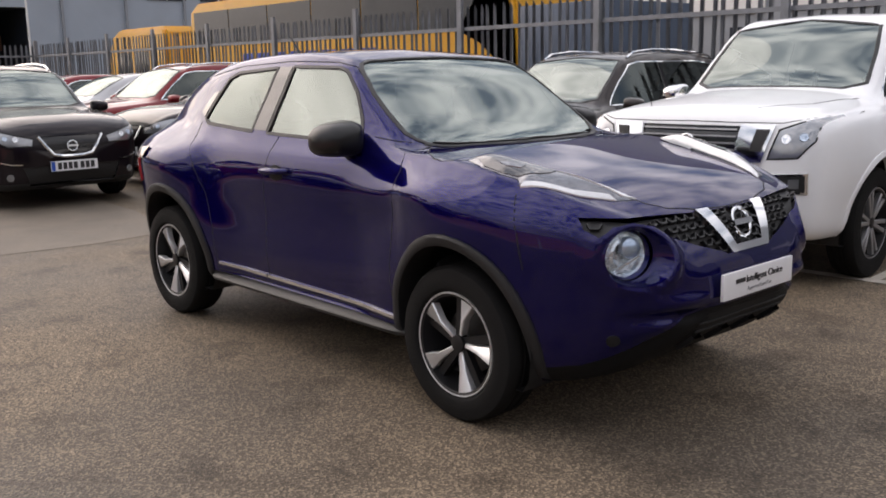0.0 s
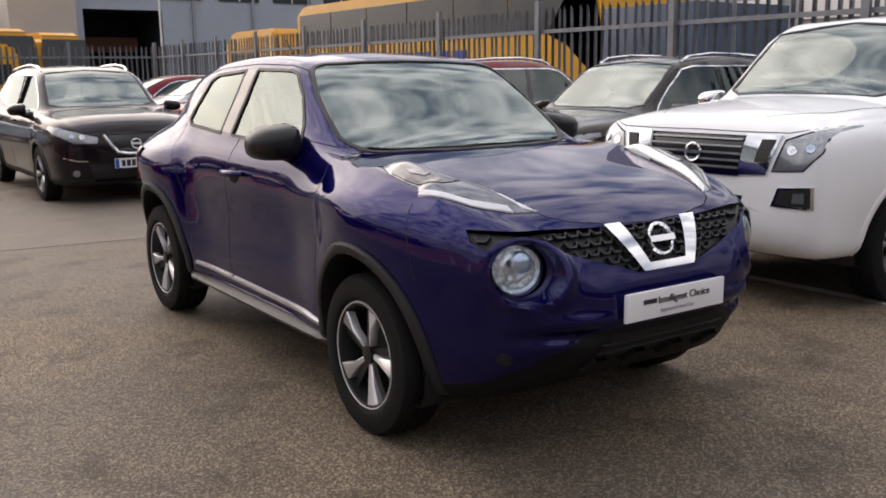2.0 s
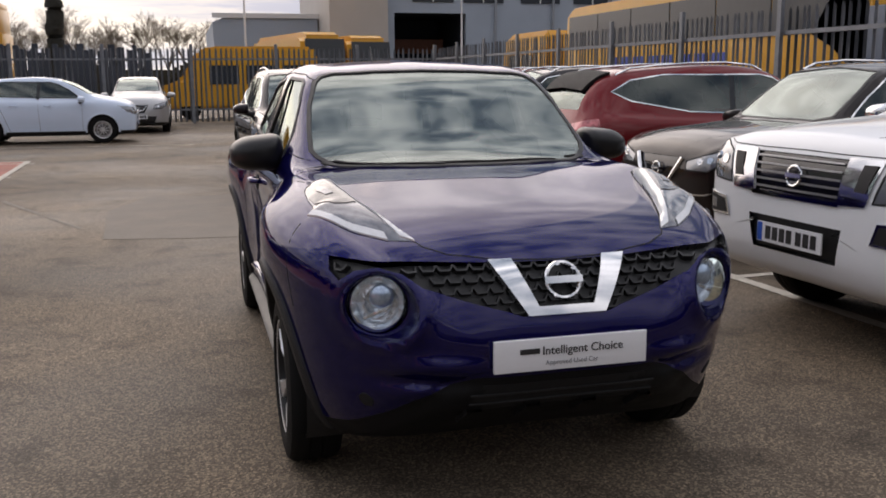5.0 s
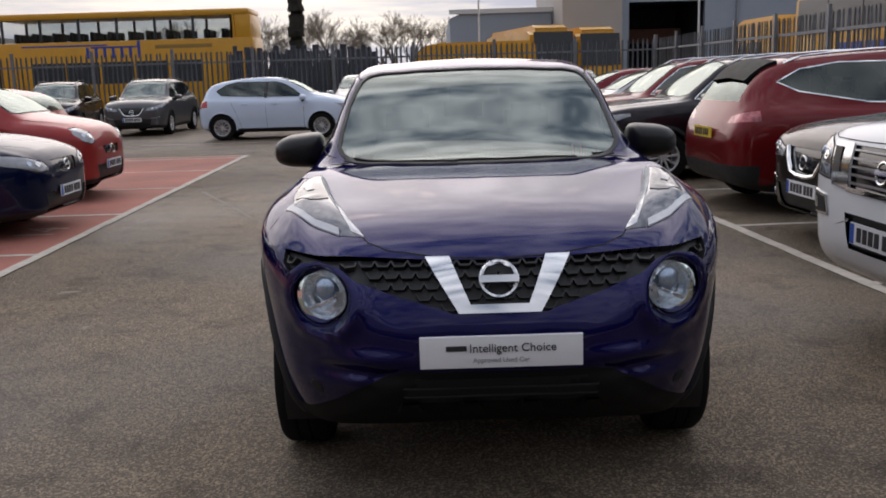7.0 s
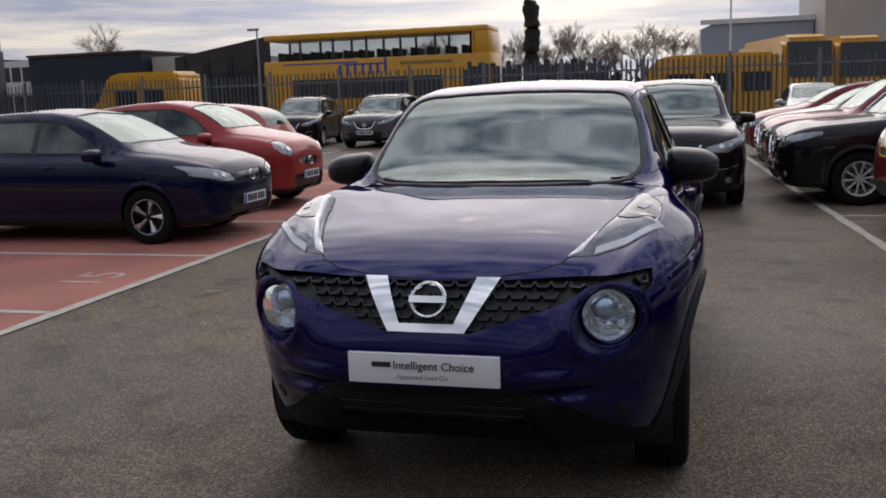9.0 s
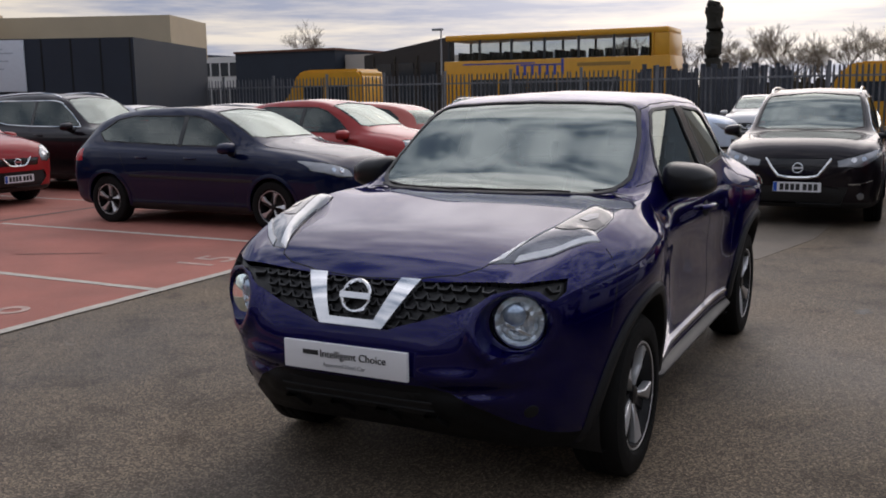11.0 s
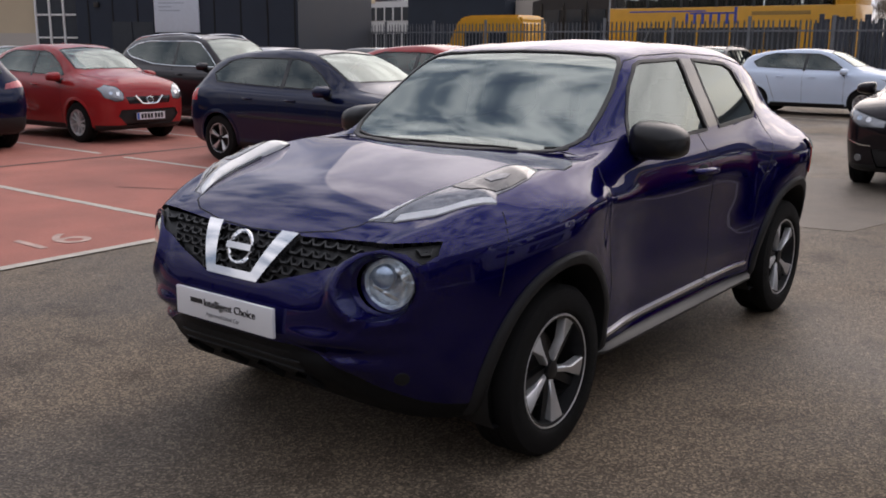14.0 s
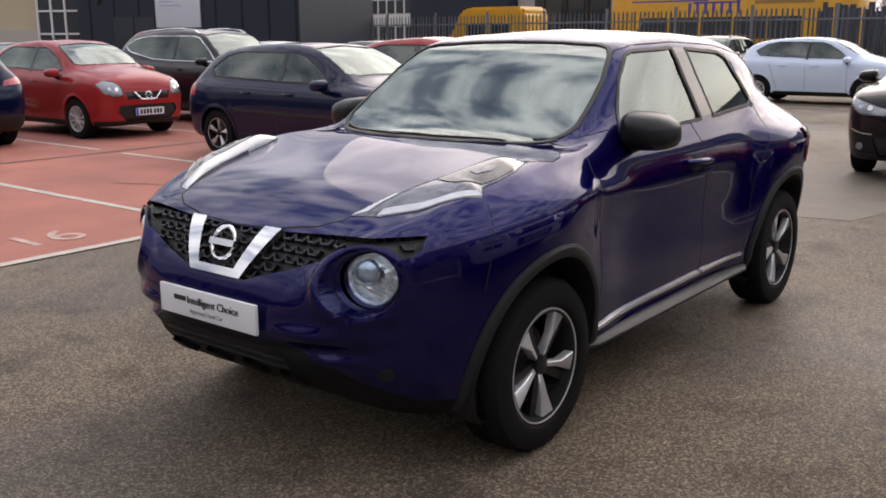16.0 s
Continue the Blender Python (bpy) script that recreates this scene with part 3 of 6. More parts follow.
def wing_mirror(parent, x, y, z, side, mat, scale=1.0):
    """A door mirror: housing on a short arm, with its glass."""
    bm = bmesh.new()
    prof = []
    for k in range(32):
        c, q = math.cos(2 * math.pi * k / 32), math.sin(2 * math.pi * k / 32)
        prof.append((0.012 + 0.118 * math.copysign(abs(c) ** 0.62, c), (0.078 - 0.018 * c) * math.copysign(abs(q) ** 0.62, q) - 0.006 * c))
    rows = []
    for t, k in ((-0.098, 0.35), (-0.088, 0.62), (-0.058, 0.86), (-0.01, 0.98), (0.05, 1.0), (0.062, 0.96)):
        rows.append([bm.verts.new((side * (x + 0.125 * scale + p[0] * k * scale), y + t * scale, z + p[1] * k * scale)) for p in prof])
    for a, b in zip(rows, rows[1:]):
        for i in range(len(a)):
            j = (i + 1) % len(a)
            bm.faces.new([a[i], a[j], b[j], b[i]])
    bm.faces.new(rows[0])
    bm.faces.new(rows[-1])
    bmesh.ops.recalc_face_normals(bm, faces=bm.faces[:])
    house = part("wing_mirror", bm, mat, parent)
    bm = bmesh.new()
    bm.faces.new([bm.verts.new((side * (x + 0.125 * scale + p[0] * 0.88 * scale), y + 0.064 * scale, z + p[1] * 0.86 * scale)) for p in prof])
    part("mirror_glass", bm, M_CHROME, house)
    part("mirror_arm", tube([(side * (x - 0.05), y + 0.03, z - 0.075 * scale), (side * (x + 0.03), y + 0.02, z - 0.07 * scale), (side * (x + 0.09), y, z - 0.05 * scale)], [0.045, 0.04, 0.03], 10), M_SEAL, house)
    return house


# ---- ground ----
def asphalt():
    m = bpy.data.materials.new("worn_asphalt")
    m.use_nodes = True
    n, l = m.node_tree.nodes, m.node_tree.links
    b = n["Principled BSDF"]
    co = n.new("ShaderNodeTexCoord")
    stone, patch, stain, wet = n.new("ShaderNodeTexVoronoi"), n.new("ShaderNodeTexNoise"), n.new("ShaderNodeTexNoise"), n.new("ShaderNodeTexNoise")
    stone.inputs["Scale"].default_value = 125
    patch.inputs["Scale"].default_value, patch.inputs["Detail"].default_value = 0.55, 5
    stain.inputs["Scale"].default_value, stain.inputs["Detail"].default_value = 2.6, 6
    wet.inputs["Scale"].default_value, wet.inputs["Detail"].default_value = 0.28, 4
    for t in (stone, patch, stain, wet):
        l.new(co.outputs["Object"], t.inputs["Vector"])
    r1 = n.new("ShaderNodeValToRGB")
    e = r1.color_ramp.elements
    e[0].position, e[0].color, e[1].position, e[1].color = 0.0, (0.046, 0.037, 0.028, 1), 1.0, (0.36, 0.285, 0.205, 1)
    mid = r1.color_ramp.elements.new(0.55)
    mid.color = (0.120, 0.096, 0.071, 1)
    l.new(stone.outputs["Color"], r1.inputs["Fac"])
    r2 = n.new("ShaderNodeValToRGB")
    e = r2.color_ramp.elements
    e[0].position, e[0].color, e[1].position, e[1].color = 0.32, (0.60, 0.60, 0.61, 1), 0.68, (1.30, 1.24, 1.15, 1)
    l.new(patch.outputs["Fac"], r2.inputs["Fac"])
    r3 = n.new("ShaderNodeValToRGB")
    e = r3.color_ramp.elements
    e[0].position, e[0].color, e[1].position, e[1].color = 0.30, (0.55, 0.54, 0.53, 1), 0.48, (1, 1, 1, 1)
    l.new(stain.outputs["Fac"], r3.inputs["Fac"])
    x1, x2 = n.new("ShaderNodeMixRGB"), n.new("ShaderNodeMixRGB")
    for x in (x1, x2):
        x.blend_type = "MULTIPLY"
        x.inputs["Fac"].default_value = 1
    l.new(r1.outputs["Color"], x1.inputs["Color1"])
    l.new(r2.outputs["Color"], x1.inputs["Color2"])
    l.new(x1.outputs["Color"], x2.inputs["Color1"])
    l.new(r3.outputs["Color"], x2.inputs["Color2"])
    l.new(x2.outputs["Color"], b.inputs["Base Color"])
    rr = n.new("ShaderNodeMapRange")
    rr.inputs["From Min"].default_value, rr.inputs["From Max"].default_value = 0.35, 0.65
    rr.inputs["To Min"].default_value, rr.inputs["To Max"].default_value = 0.50, 0.82
    l.new(wet.outputs["Fac"], rr.inputs["Value"])
    l.new(rr.outputs["Result"], b.inputs["Roughness"])
    bu = n.new("ShaderNodeBump")
    bu.inputs["Strength"].default_value, bu.inputs["Distance"].default_value = 0.6, 0.005
    l.new(stone.outputs["Distance"], bu.inputs["Height"])
    l.new(bu.outputs["Normal"], b.inputs["Normal"])
    b.inputs["Specular IOR Level"].default_value = 0.3
    return m


M_ASPHALT = asphalt()
M_RED_PAVE = material("faded_red_tarmac", (0.345, 0.125, 0.092), 0.8, vary=0.45, scale=0.8, fine=140, bump=0.5)
M_FADED = material("nearly_worn_off_paint", (0.20, 0.175, 0.145), 0.8, vary=0.5, scale=14, fine=120, bump=0.4)
M_DIGIT = material("worn_number_paint", (0.44, 0.31, 0.26), 0.8, vary=0.35, scale=7, fine=60)
M_TAR = material("old_tar_joint", (0.10, 0.045, 0.034), 0.7, vary=0.5, scale=5, fine=90)
M_LINE = material("worn_white_paint", (0.46, 0.42, 0.36), 0.75, vary=0.30, scale=9, fine=160, bump=0.3)

bm = bmesh.new()
xs = [-900, -300, -100, -60, -40, -25, -15, -8, -4, 0, 4, 8, 15, 25, 40, 60, 100, 300, 900]
grid = [[bm.verts.new((x, y + 20, 0)) for x in xs] for y in xs]
for a, b in zip(grid, grid[1:]):
    for k in range(len(xs) - 1):
        bm.faces.new([a[k], a[k + 1], b[k + 1], b[k]])
ground = tagged(part("ground", bm, M_ASPHALT, smooth=False), "worn grey-brown asphalt of a dealer's car park", "ground", kind="structure")


def slab(name, corners, z0, z1, mat, parent=None, label=""):
    bm = bmesh.new()
    low = [bm.verts.new((x, y, z0)) for x, y in corners]
    top = [bm.verts.new((x, y, z1)) for x, y in corners]
    bm.faces.new(top)
    for i in range(len(corners)):
        j = (i + 1) % len(corners)
        bm.faces.new([low[i], low[j], top[j], top[i]])
    bmesh.ops.recalc_face_normals(bm, faces=bm.faces[:])
    return part(name, bm, mat, parent, label, smooth=False)


def stripe(name, a, b, width, z, parent=None):
    """A painted line with slightly ragged edges."""
    a, b = Vector((*a, 0)), Vector((*b, 0))
    d = b - a
    n = max(2, int(d.length / 0.25))
    s = Vector((-d.y, d.x, 0)).normalized() * width / 2
    bm = bmesh.new()
    rows = []
    for i in range(n + 1):
        p = a + d * i / n
        j = s * (1 + random.uniform(-0.12, 0.12))
        k = s * (1 + random.uniform(-0.12, 0.12))
        rows.append((bm.verts.new(p - j + Vector((0, 0, z))), bm.verts.new(p + k + Vector((0, 0, z)))))
    for p, q in zip(rows, rows[1:]):
        bm.faces.new([p[0], q[0], q[1], p[1]])
    bm.normal_update()
    for f in bm.faces:
        if f.normal.z < 0:
            f.normal_flip()
    return part(name, bm, M_LINE, parent, smooth=False)


red_area = tagged(slab("red_parking_area", [(-3.62, -9), (-3.68, -1.3), (-3.80, 5), (-3.94, 13.4), (-30, 13.6), (-30, -9)], -0.02, 0.004, M_RED_PAVE),
                  "faded red tarmac parking bays with white lines", "pavement", kind="structure")
LINES = tagged(new("bay_lines"), "worn white painted parking bay lines", "road marking", kind="structure")
stripe("edge_line", (-3.60, -9.0), (-3.72, 3.0), 0.10, 0.009, LINES)
stripe("edge_line", (-3.72, 3.0), (-3.94, 13.4), 0.10, 0.009, LINES)
for y in (-6.6, -4.15, -1.70, 0.72, 3.13, 5.55, 8.05, 10.5, 12.9):
    stripe("bay_line", (-3.76, y), (-8.7, y), 0.085, 0.008, LINES)
    stripe("bay_line", (-9.3, y + 0.02), (-14.5, y + 0.02), 0.085, 0.008, LINES)
stripe("end_line", (-3.94, 13.35), (-14.0, 13.5), 0.08, 0.0085, LINES)
stripe("row_line", (2.98, -4.0), (2.72, 0.9), 0.10, 0.006, LINES)
stripe("row_line", (2.72, 0.9), (2.20, 9.0), 0.10, 0.006, LINES)
stripe("row_line", (2.20, 9.0), (1.75, 17.0), 0.10, 0.006, LINES)
for y, x in ((-1.4, 2.86), (1.12, 2.71), (3.56, 2.54), (6.15, 2.38), (8.65, 2.22), (11.1, 2.08), (13.6, 1.94), (16.1, 1.8)):
    stripe("bay_line", (x, y), (x + 4.8, y + 0.22), 0.08, 0.005, LINES)
for a, b, w in (((-9.0, -6.0), (-8.95, 3.0), 0.10), ((-8.95, 3.0), (-9.05, 12.5), 0.12), ((-5.2, -2.6), (-4.7, -2.45), 0.03), ((-6.4, 1.5), (-5.6, 1.9), 0.03), ((-6.9, -0.4), (-6.2, -0.6), 0.04)):
    stripe("tar_joint", a, b, w, 0.0075, red_area).data.materials[0] = M_TAR
stripe("far_line", (-7.2, 17.2), (-1.0, 16.8), 0.10, 0.006, LINES)
stripe("far_line", (-9.0, 16.7), (-9.0, 20.0), 0.08, 0.005, LINES)


def writing(text, size, at, rot, mat, name, parent=None, extrude=0.001, align="CENTER"):
    """Letters of the built-in font as a mesh."""
    cu = bpy.data.curves.new(name, "FONT")
    cu.body, cu.size, cu.extrude, cu.align_x, cu.align_y = text, size, extrude, align, "CENTER"
    tmp = bpy.data.objects.new(name, cu)
    me = bpy.data.meshes.new_from_object(tmp)
    bpy.data.objects.remove(tmp)
    me.materials.clear()
    me.materials.append(mat)
    ob = new(name, me)
    ob.matrix_basis = Matrix.Translation(at) @ rot
    if parent:
        ob.parent = parent
    return ob


for text, y in (("16", -0.45), ("15", 1.95), ("14", 4.4)):
    writing(text, 0.62, (-4.25, y, 0.008), pose(0, 0, 0, 0, 0, 90), M_DIGIT, "bay_number", LINES, 0.0005)

stripe("faded_line", (-3.36, 7.5), (-2.75, 6.15), 0.05, 0.004, LINES).data.materials[0] = M_FADED
stripe("faded_line", (-2.62, 5.87), (-2.22, 4.99), 0.05, 0.004, LINES).data.materials[0] = M_FADED
# paler slab: the wet glare of the sky is put into its colour
M_PATCH = material("pale_glare_patch", (0.130, 0.106, 0.081), 0.68, vary=0.35, scale=2.3, fine=95, bump=0.6)
tagged(slab("asphalt_patch", [(-1.95, 4.25), (-1.2, 4.08), (-0.2, 3.98), (0.5, 4.1), (0.85, 5.6), (0.95, 7.2), (0.1, 7.5), (-1.0, 7.3), (-1.6, 7.6), (-2.05, 6.2)], -0.01, 0.0035, M_PATCH),
       "paler patch in the asphalt, wet sky glare put into its colour", "pavement", kind="structure")

M_OIL = material("old_oil_stain", (0.034, 0.029, 0.024), 0.55, vary=0.4, scale=3.0, fine=110, bump=0.4)
M_DUST = material("pale_dust_stain", (0.20, 0.17, 0.135), 0.85, vary=0.35, scale=3.0, fine=120, bump=0.4)
rnd = random.Random(21)


def stain(name, x, y, size, mat, label):
    """A thin, ragged blot on the asphalt."""
    turn = rnd.uniform(0, 6.28)
    rim = []
    for k in range(22):
        a = 2 * math.pi * k / 22
        d = size * (0.55 + 0.45 * noise.noise(Vector((math.cos(a) * 1.6 + x * 3, math.sin(a) * 1.6 + y * 3, 0))))
        p = Vector((math.cos(a) * d * 1.6, math.sin(a) * d * 0.75, 0))
        p.rotate(Euler((0, 0, turn)))
        rim.append((x + p.x, y + p.y))
    return part(name, slab_mesh(rim, 0.0018), mat, STAINS, label, smooth=False)


def slab_mesh(rim, z):
    bm = bmesh.new()
    bm.faces.new([bm.verts.new((x, y, z)) for x, y in rim])
    bm.normal_update()
    for f in bm.faces:
        if f.normal.z < 0:
            f.normal_flip()
    return bm


STAINS = tagged(new("ground_stains"), "dark oil and pale dust blots on the asphalt", "stain", kind="structure")
for x, y, size in ((1.9, -2.6, 0.10), (2.35, -1.9, 0.16), (2.2, -3.3, 0.07), (-1.9, -3.6, 0.05), (1.5, 2.2, 0.12), (1.7, 3.4, 0.18)):
    stain("oil_stain", x, y, size, M_OIL, "dark oil blot")
for x, y, size in ((-2.6, -2.9, 0.035), (-2.2, -2.2, 0.05), (-3.0, -0.8, 0.06), (-2.4, 0.6, 0.05), (-2.9, 1.6, 0.08), (-1.6, -3.1, 0.03), (-2.75, -3.5, 0.025), (-3.1, -2.0, 0.04)):
    stain("dust_stain", x, y, size, M_DUST, "pale dust blot")

# ---- fences ----
M_FENCE = material("galvanised_fence", (0.20, 0.21, 0.23), 0.5, 0.5, vary=0.25, scale=6, fine=90)


def palisade(name, a, b, posts, label, lower=2.35, spacing=0.155):
    """A palisade fence: posts, two rails and pointed pales."""
    a, b = Vector((*a, 0)), Vector((*b, 0))
    d = b - a
    u = d.normalized()
    s = Vector((-u.y, u.x, 0))
    yaw = math.degrees(math.atan2(u.y, u.x))
    root = tagged(new(name), label, "fence", kind="structure")
    for k in range(posts + 1):
        bm = bmesh.new()
        box(bm, (-0.05, -0.03, 0), (0.05, 0.03, lower + 0.1))
        ob = part("post", bm, M_FENCE, root, smooth=False)
        ob.matrix_basis = Matrix.Translation(a + d * k / posts + s * 0.09) @ pose(0, 0, 0, 0, 0, yaw)
    for z in (0.45, lower - 0.38):
        bm = bmesh.new()
        box(bm, (0, -0.005, -0.03), (d.length, 0.04, 0.03))
        ob = part("rail", bm, M_FENCE, root, smooth=False)
        ob.matrix_basis = Matrix.Translation(a + s * 0.02 + Vector((0, 0, z))) @ pose(0, 0, 0, 0, 0, yaw)
    bm = bmesh.new()
    w = 0.034
    for (x, y, z) in ((-w, 0.0, 0.05), (-w * 0.3, -0.022, 0.05), (w * 0.3, -0.022, 0.05), (w, 0.0, 0.05)):
        bm.verts.new((x, y, z))
    lowv = list(bm.verts)
    topv = [bm.verts.new((v.co.x, v.co.y, lower - 0.12)) for v in lowv]
    tips = [bm.verts.new((x * 0.65, 0 if abs(x) > 0.02 else -0.02, lower - (0.0 if abs(x) > 0.02 else 0.06))) for x in (-w, -w * 0.3, w * 0.3, w)]
    for r0, r1 in ((lowv, topv), (topv, tips)):
        for i in range(3):
            bm.faces.new([r0[i], r0[i + 1], r1[i + 1], r1[i]])
    bmesh.ops.solidify(bm, geom=bm.faces[:], thickness=0.003)
    me = bpy.data.meshes.new("pale")
    bm.to_mesh(me)
    bm.free()
    me.materials.append(M_FENCE)
    n = int(d.length / spacing)
    for k in range(n):
        ob = new("pale", me)
        ob.parent = root
        ob.matrix_basis = Matrix.Translation(a + u * (k + 0.5) * spacing) @ pose(0, 0, 0, random.uniform(-0.5, 0.5), random.uniform(-0.7, 0.7), yaw)
    return root


palisade("side_fence", (7.35, -3.95), (7.35, 26.9), 11, "grey galvanised palisade fence behind parked cars", 2.45, 0.16)
palisade("back_fence", (7.3, 27.0), (-39, 27.6), 17, "grey galvanised palisade fence before yellow buses", 2.45, 0.17)


# ---- the purple crossover ----
M_TAIL_PALE = material("pale_red_lens", (0.16, 0.05, 0.06), 0.12, 0.3, 1.0, vary=0.5, scale=22)
JUKE = tagged(new("crossover_car"), "glossy purple-blue compact crossover parked on asphalt", "car")
J = [  # y, zb, zm, zs, zt, wb, wm, ws, wt, zc, bulge, lean
    (-2.125, .56, .59, .615, .635, .16, .20, .16, .08, .63, .01),
    (-2.105, .50, .58, .68, .71, .33, .39, .36, .22, .70, .02),
    (-2.06, .43, .57, .775, .805, .42, .50, .46, .30, .795, .03),
    (-2.00, .38, .57, .85, .885, .48, .58, .54, .38, .87, .04),
    (-1.92, .32, .58, .895, .945, .56, .665, .62, .45, .925, .045),
    (-1.80, .25, .60, .935, .99, .65, .75, .69, .50, .965, .05),
    (-1.62, .21, .62, .975, 1.03, .73, .82, .74, .53, 1.005, .055),
    (-1.40, .19, .65, 1.02, 1.065, .78, .858, .77, .55, 1.045, .062),
    (-1.20, .19, .66, 1.045, 1.09, .79, .866, .772, .57, 1.07, .062),
    (-1.00, .245, .63, 1.065, 1.115, .79, .852, .76, .59, 1.09, .042),
    (-0.85, .245, .60, 1.08, 1.15, .79, .836, .75, .605, 1.11, .018),
    (-0.60, .245, .57, 1.095, 1.315, .79, .826, .748, .60, 1.27, .014),
    (-0.32, .245, .56, 1.105, 1.485, .79, .826, .748, .578, 1.445, .016),
    (-0.10, .245, .56, 1.11, 1.54, .79, .828, .748, .572, 1.495, .018),
    (0.25, .245, .56, 1.115, 1.565, .79, .83, .75, .57, 1.515, .018),
    (0.70, .245, .58, 1.12, 1.558, .79, .834, .752, .562, 1.50, .018),
    (0.95, .245, .63, 1.11, 1.54, .79, .860, .775, .553, 1.475, .035, .45),
    (1.20, .20, .67, 1.075, 1.512, .79, .874, .80, .53, 1.43, .045, .38),
    (1.45, .22, .68, 1.065, 1.45, .77, .858, .79, .50, 1.35, .045, .34),
    (1.66, .25, .67, 1.055, 1.31, .73, .800, .74, .48, 1.23, .04, .34),
    (1.82, .29, .65, 1.02, 1.12, .67, .725, .685, .47, 1.09, .035, .4),
    (1.94, .33, .63, .94, .985, .58, .63, .58, .42, .97, .03),
    (2.01, .40, .61, .80, .84, .42, .46, .42, .30, .83, .02),
    (2.03, .52, .59, .66, .69, .15, .18, .15, .10, .68, .01),
]


def flanks(p):
    """Works the wings, hollow doors, haunches and lamp brows into the plain loft."""
    x, y, z = p[:, :, 0].copy(), p[:, :, 1], p[:, :, 2]
    bell = lambda v, c, w: np.exp(-((v - c) / w) ** 2)
    step = lambda v: 1 / (1 + np.exp(-np.clip(v, -40, 40)))
    wide = np.clip((x - 0.45) / 0.2, 0, 1)
    doors = step((y + 0.70) / 0.075) * step((0.66 - y) / 0.085)
    hip = bell(y, 1.24, 0.44)
    dx = doors * (-0.036 * step((z - 0.322) / 0.010) * step((1.02 - z) / 0.04) + 0.034 * bell(z, 0.93, 0.14))
    dx += hip * (0.022 * bell(z, 0.92, 0.12) - 0.034 * bell(z, 1.15, 0.085))
    dx += 0.014 * bell(y, -1.28, 0.34) * bell(z, 0.86, 0.12)
    dx += 0.026 * step((y + 1.15) / 0.08) * step((-0.62 - y) / 0.09) * bell(z, 0.93 + 0.10 * (-0.85 - y), 0.055)
    p[:, :, 0] += dx * wide
    p[:, :, 2] += 0.022 * bell(x, 0.70, 0.075) * step((y + 1.72) / 0.06) * step((-0.95 - y) / 0.06) * (z > 0.8)
    brow = np.exp(-((np.hypot(x - 0.592, z - 0.762) - 0.125) / 0.026) ** 2) * (y < -1.5)
    p[:, :, 1] -= 0.020 * brow
    ledge = bell(x, 0.46, 0.15) * (y < -1.6)
    p[:, :, 1] += ledge * (0.034 * bell(z, 0.520, 0.026) - 0.018 * bell(z, 0.582, 0.024))


body = Shell([ring_section(*r) for r in J], 10, 6, flanks)
front = lambda c, n: c.y < -1.3 and n.y < 0.3
sideways = lambda c, n: abs(c.x) > 0.4 and abs(n.x) > 0.25
ARCH = {-1: (-1.268, 0.355, 0.372, 0.402), 1: (1.228, 0.355, 0.392, 0.415)}       # centre y, z, half width, height
W_FRONT = [(-0.56, 1.12), (-0.50, 1.215), (-0.40, 1.35), (-0.28, 1.445), (-0.22, 1.462), (0.160, 1.472), (0.242, 1.135)]
W_REAR = [(0.400, 1.140), (0.312, 1.468), (0.72, 1.445), (0.81, 1.415), (0.865, 1.34), (0.955, 1.19), (0.90, 1.165)]
SCREEN = [(0, -1.03), (0.25, -1.01), (0.42, -0.95), (0.55, -0.87), (0.61, -0.80), (0.632, -0.745), (0.622, -0.62), (0.60, -0.48), (0.552, -0.335), (0.52, -0.29), (0.45, -0.262), (0.25, -0.258), (0, -0.265)]
SCREEN = SCREEN + [(-x, y) for x, y in SCREEN[-2:0:-1]]
for e in (-1, 1):
    body.both("hole", circle(ARCH[e][0], ARCH[e][1], ARCH[e][2], 30, ARCH[e][3]), "x", sideways)
body.both("front_window", W_FRONT, "x", sideways)
body.both("rear_window", W_REAR, "x", sideways)
body.carve("windscreen", SCREEN, "z", lambda c, n: n.z > 0.15 and c.y < 0)
body.carve("tailgate_window", [(-0.44, 1.40), (0.44, 1.40), (0.54, 1.12), (-0.54, 1.12)], "y", lambda c, n: c.y > 1.4 and n.y > 0.1)
GR = [(-0.722, 0.905), (-0.728, 0.865), (-0.705, 0.838), (-0.66, 0.872), (-0.59, 0.885), (-0.52, 0.868), (-0.46, 0.825), (-0.33, 0.78), (-0.19, 0.74), (-0.15, 0.725)]
GRILLE = GR + [(-x, z) for x, z in GR[::-1]] + [(0.42, 0.895), (0.2, 0.885), (0, 0.882), (-0.2, 0.885), (-0.42, 0.895)]
body.carve("grille", GRILLE, "y", front)
LAMP = (0.592, 0.762)
body.both("lamp_hole", circle(*LAMP, 0.111, 40), "y", front)
LOWER = [(0.95, 0.0), (0.95, 0.235), (0.78, 0.285), (0.66, 0.335), (0.56, 0.395), (0.46, 0.470), (0.38, 0.512), (0.30, 0.538)]
body.carve("lower_bumper", LOWER + [(-x, z) for x, z in LOWER[::-1]], "y", lambda c, n: c.y < -1.66)
body.carve("sill", [(-0.95, 0.0), (0.85, 0.0), (0.85, 0.338), (-0.95, 0.328)], "x", lambda c, n: abs(c.y) < 1.1)
DRL = [(0.445, -1.875), (0.50, -1.76), (0.555, -1.60), (0.60, -1.43), (0.632, -1.29), (0.668, -1.205), (0.70, -1.225), (0.735, -1.34), (0.738, -1.45), (0.728, -1.53), (0.752, -1.565), (0.70, -1.655), (0.63, -1.745), (0.53, -1.845)]
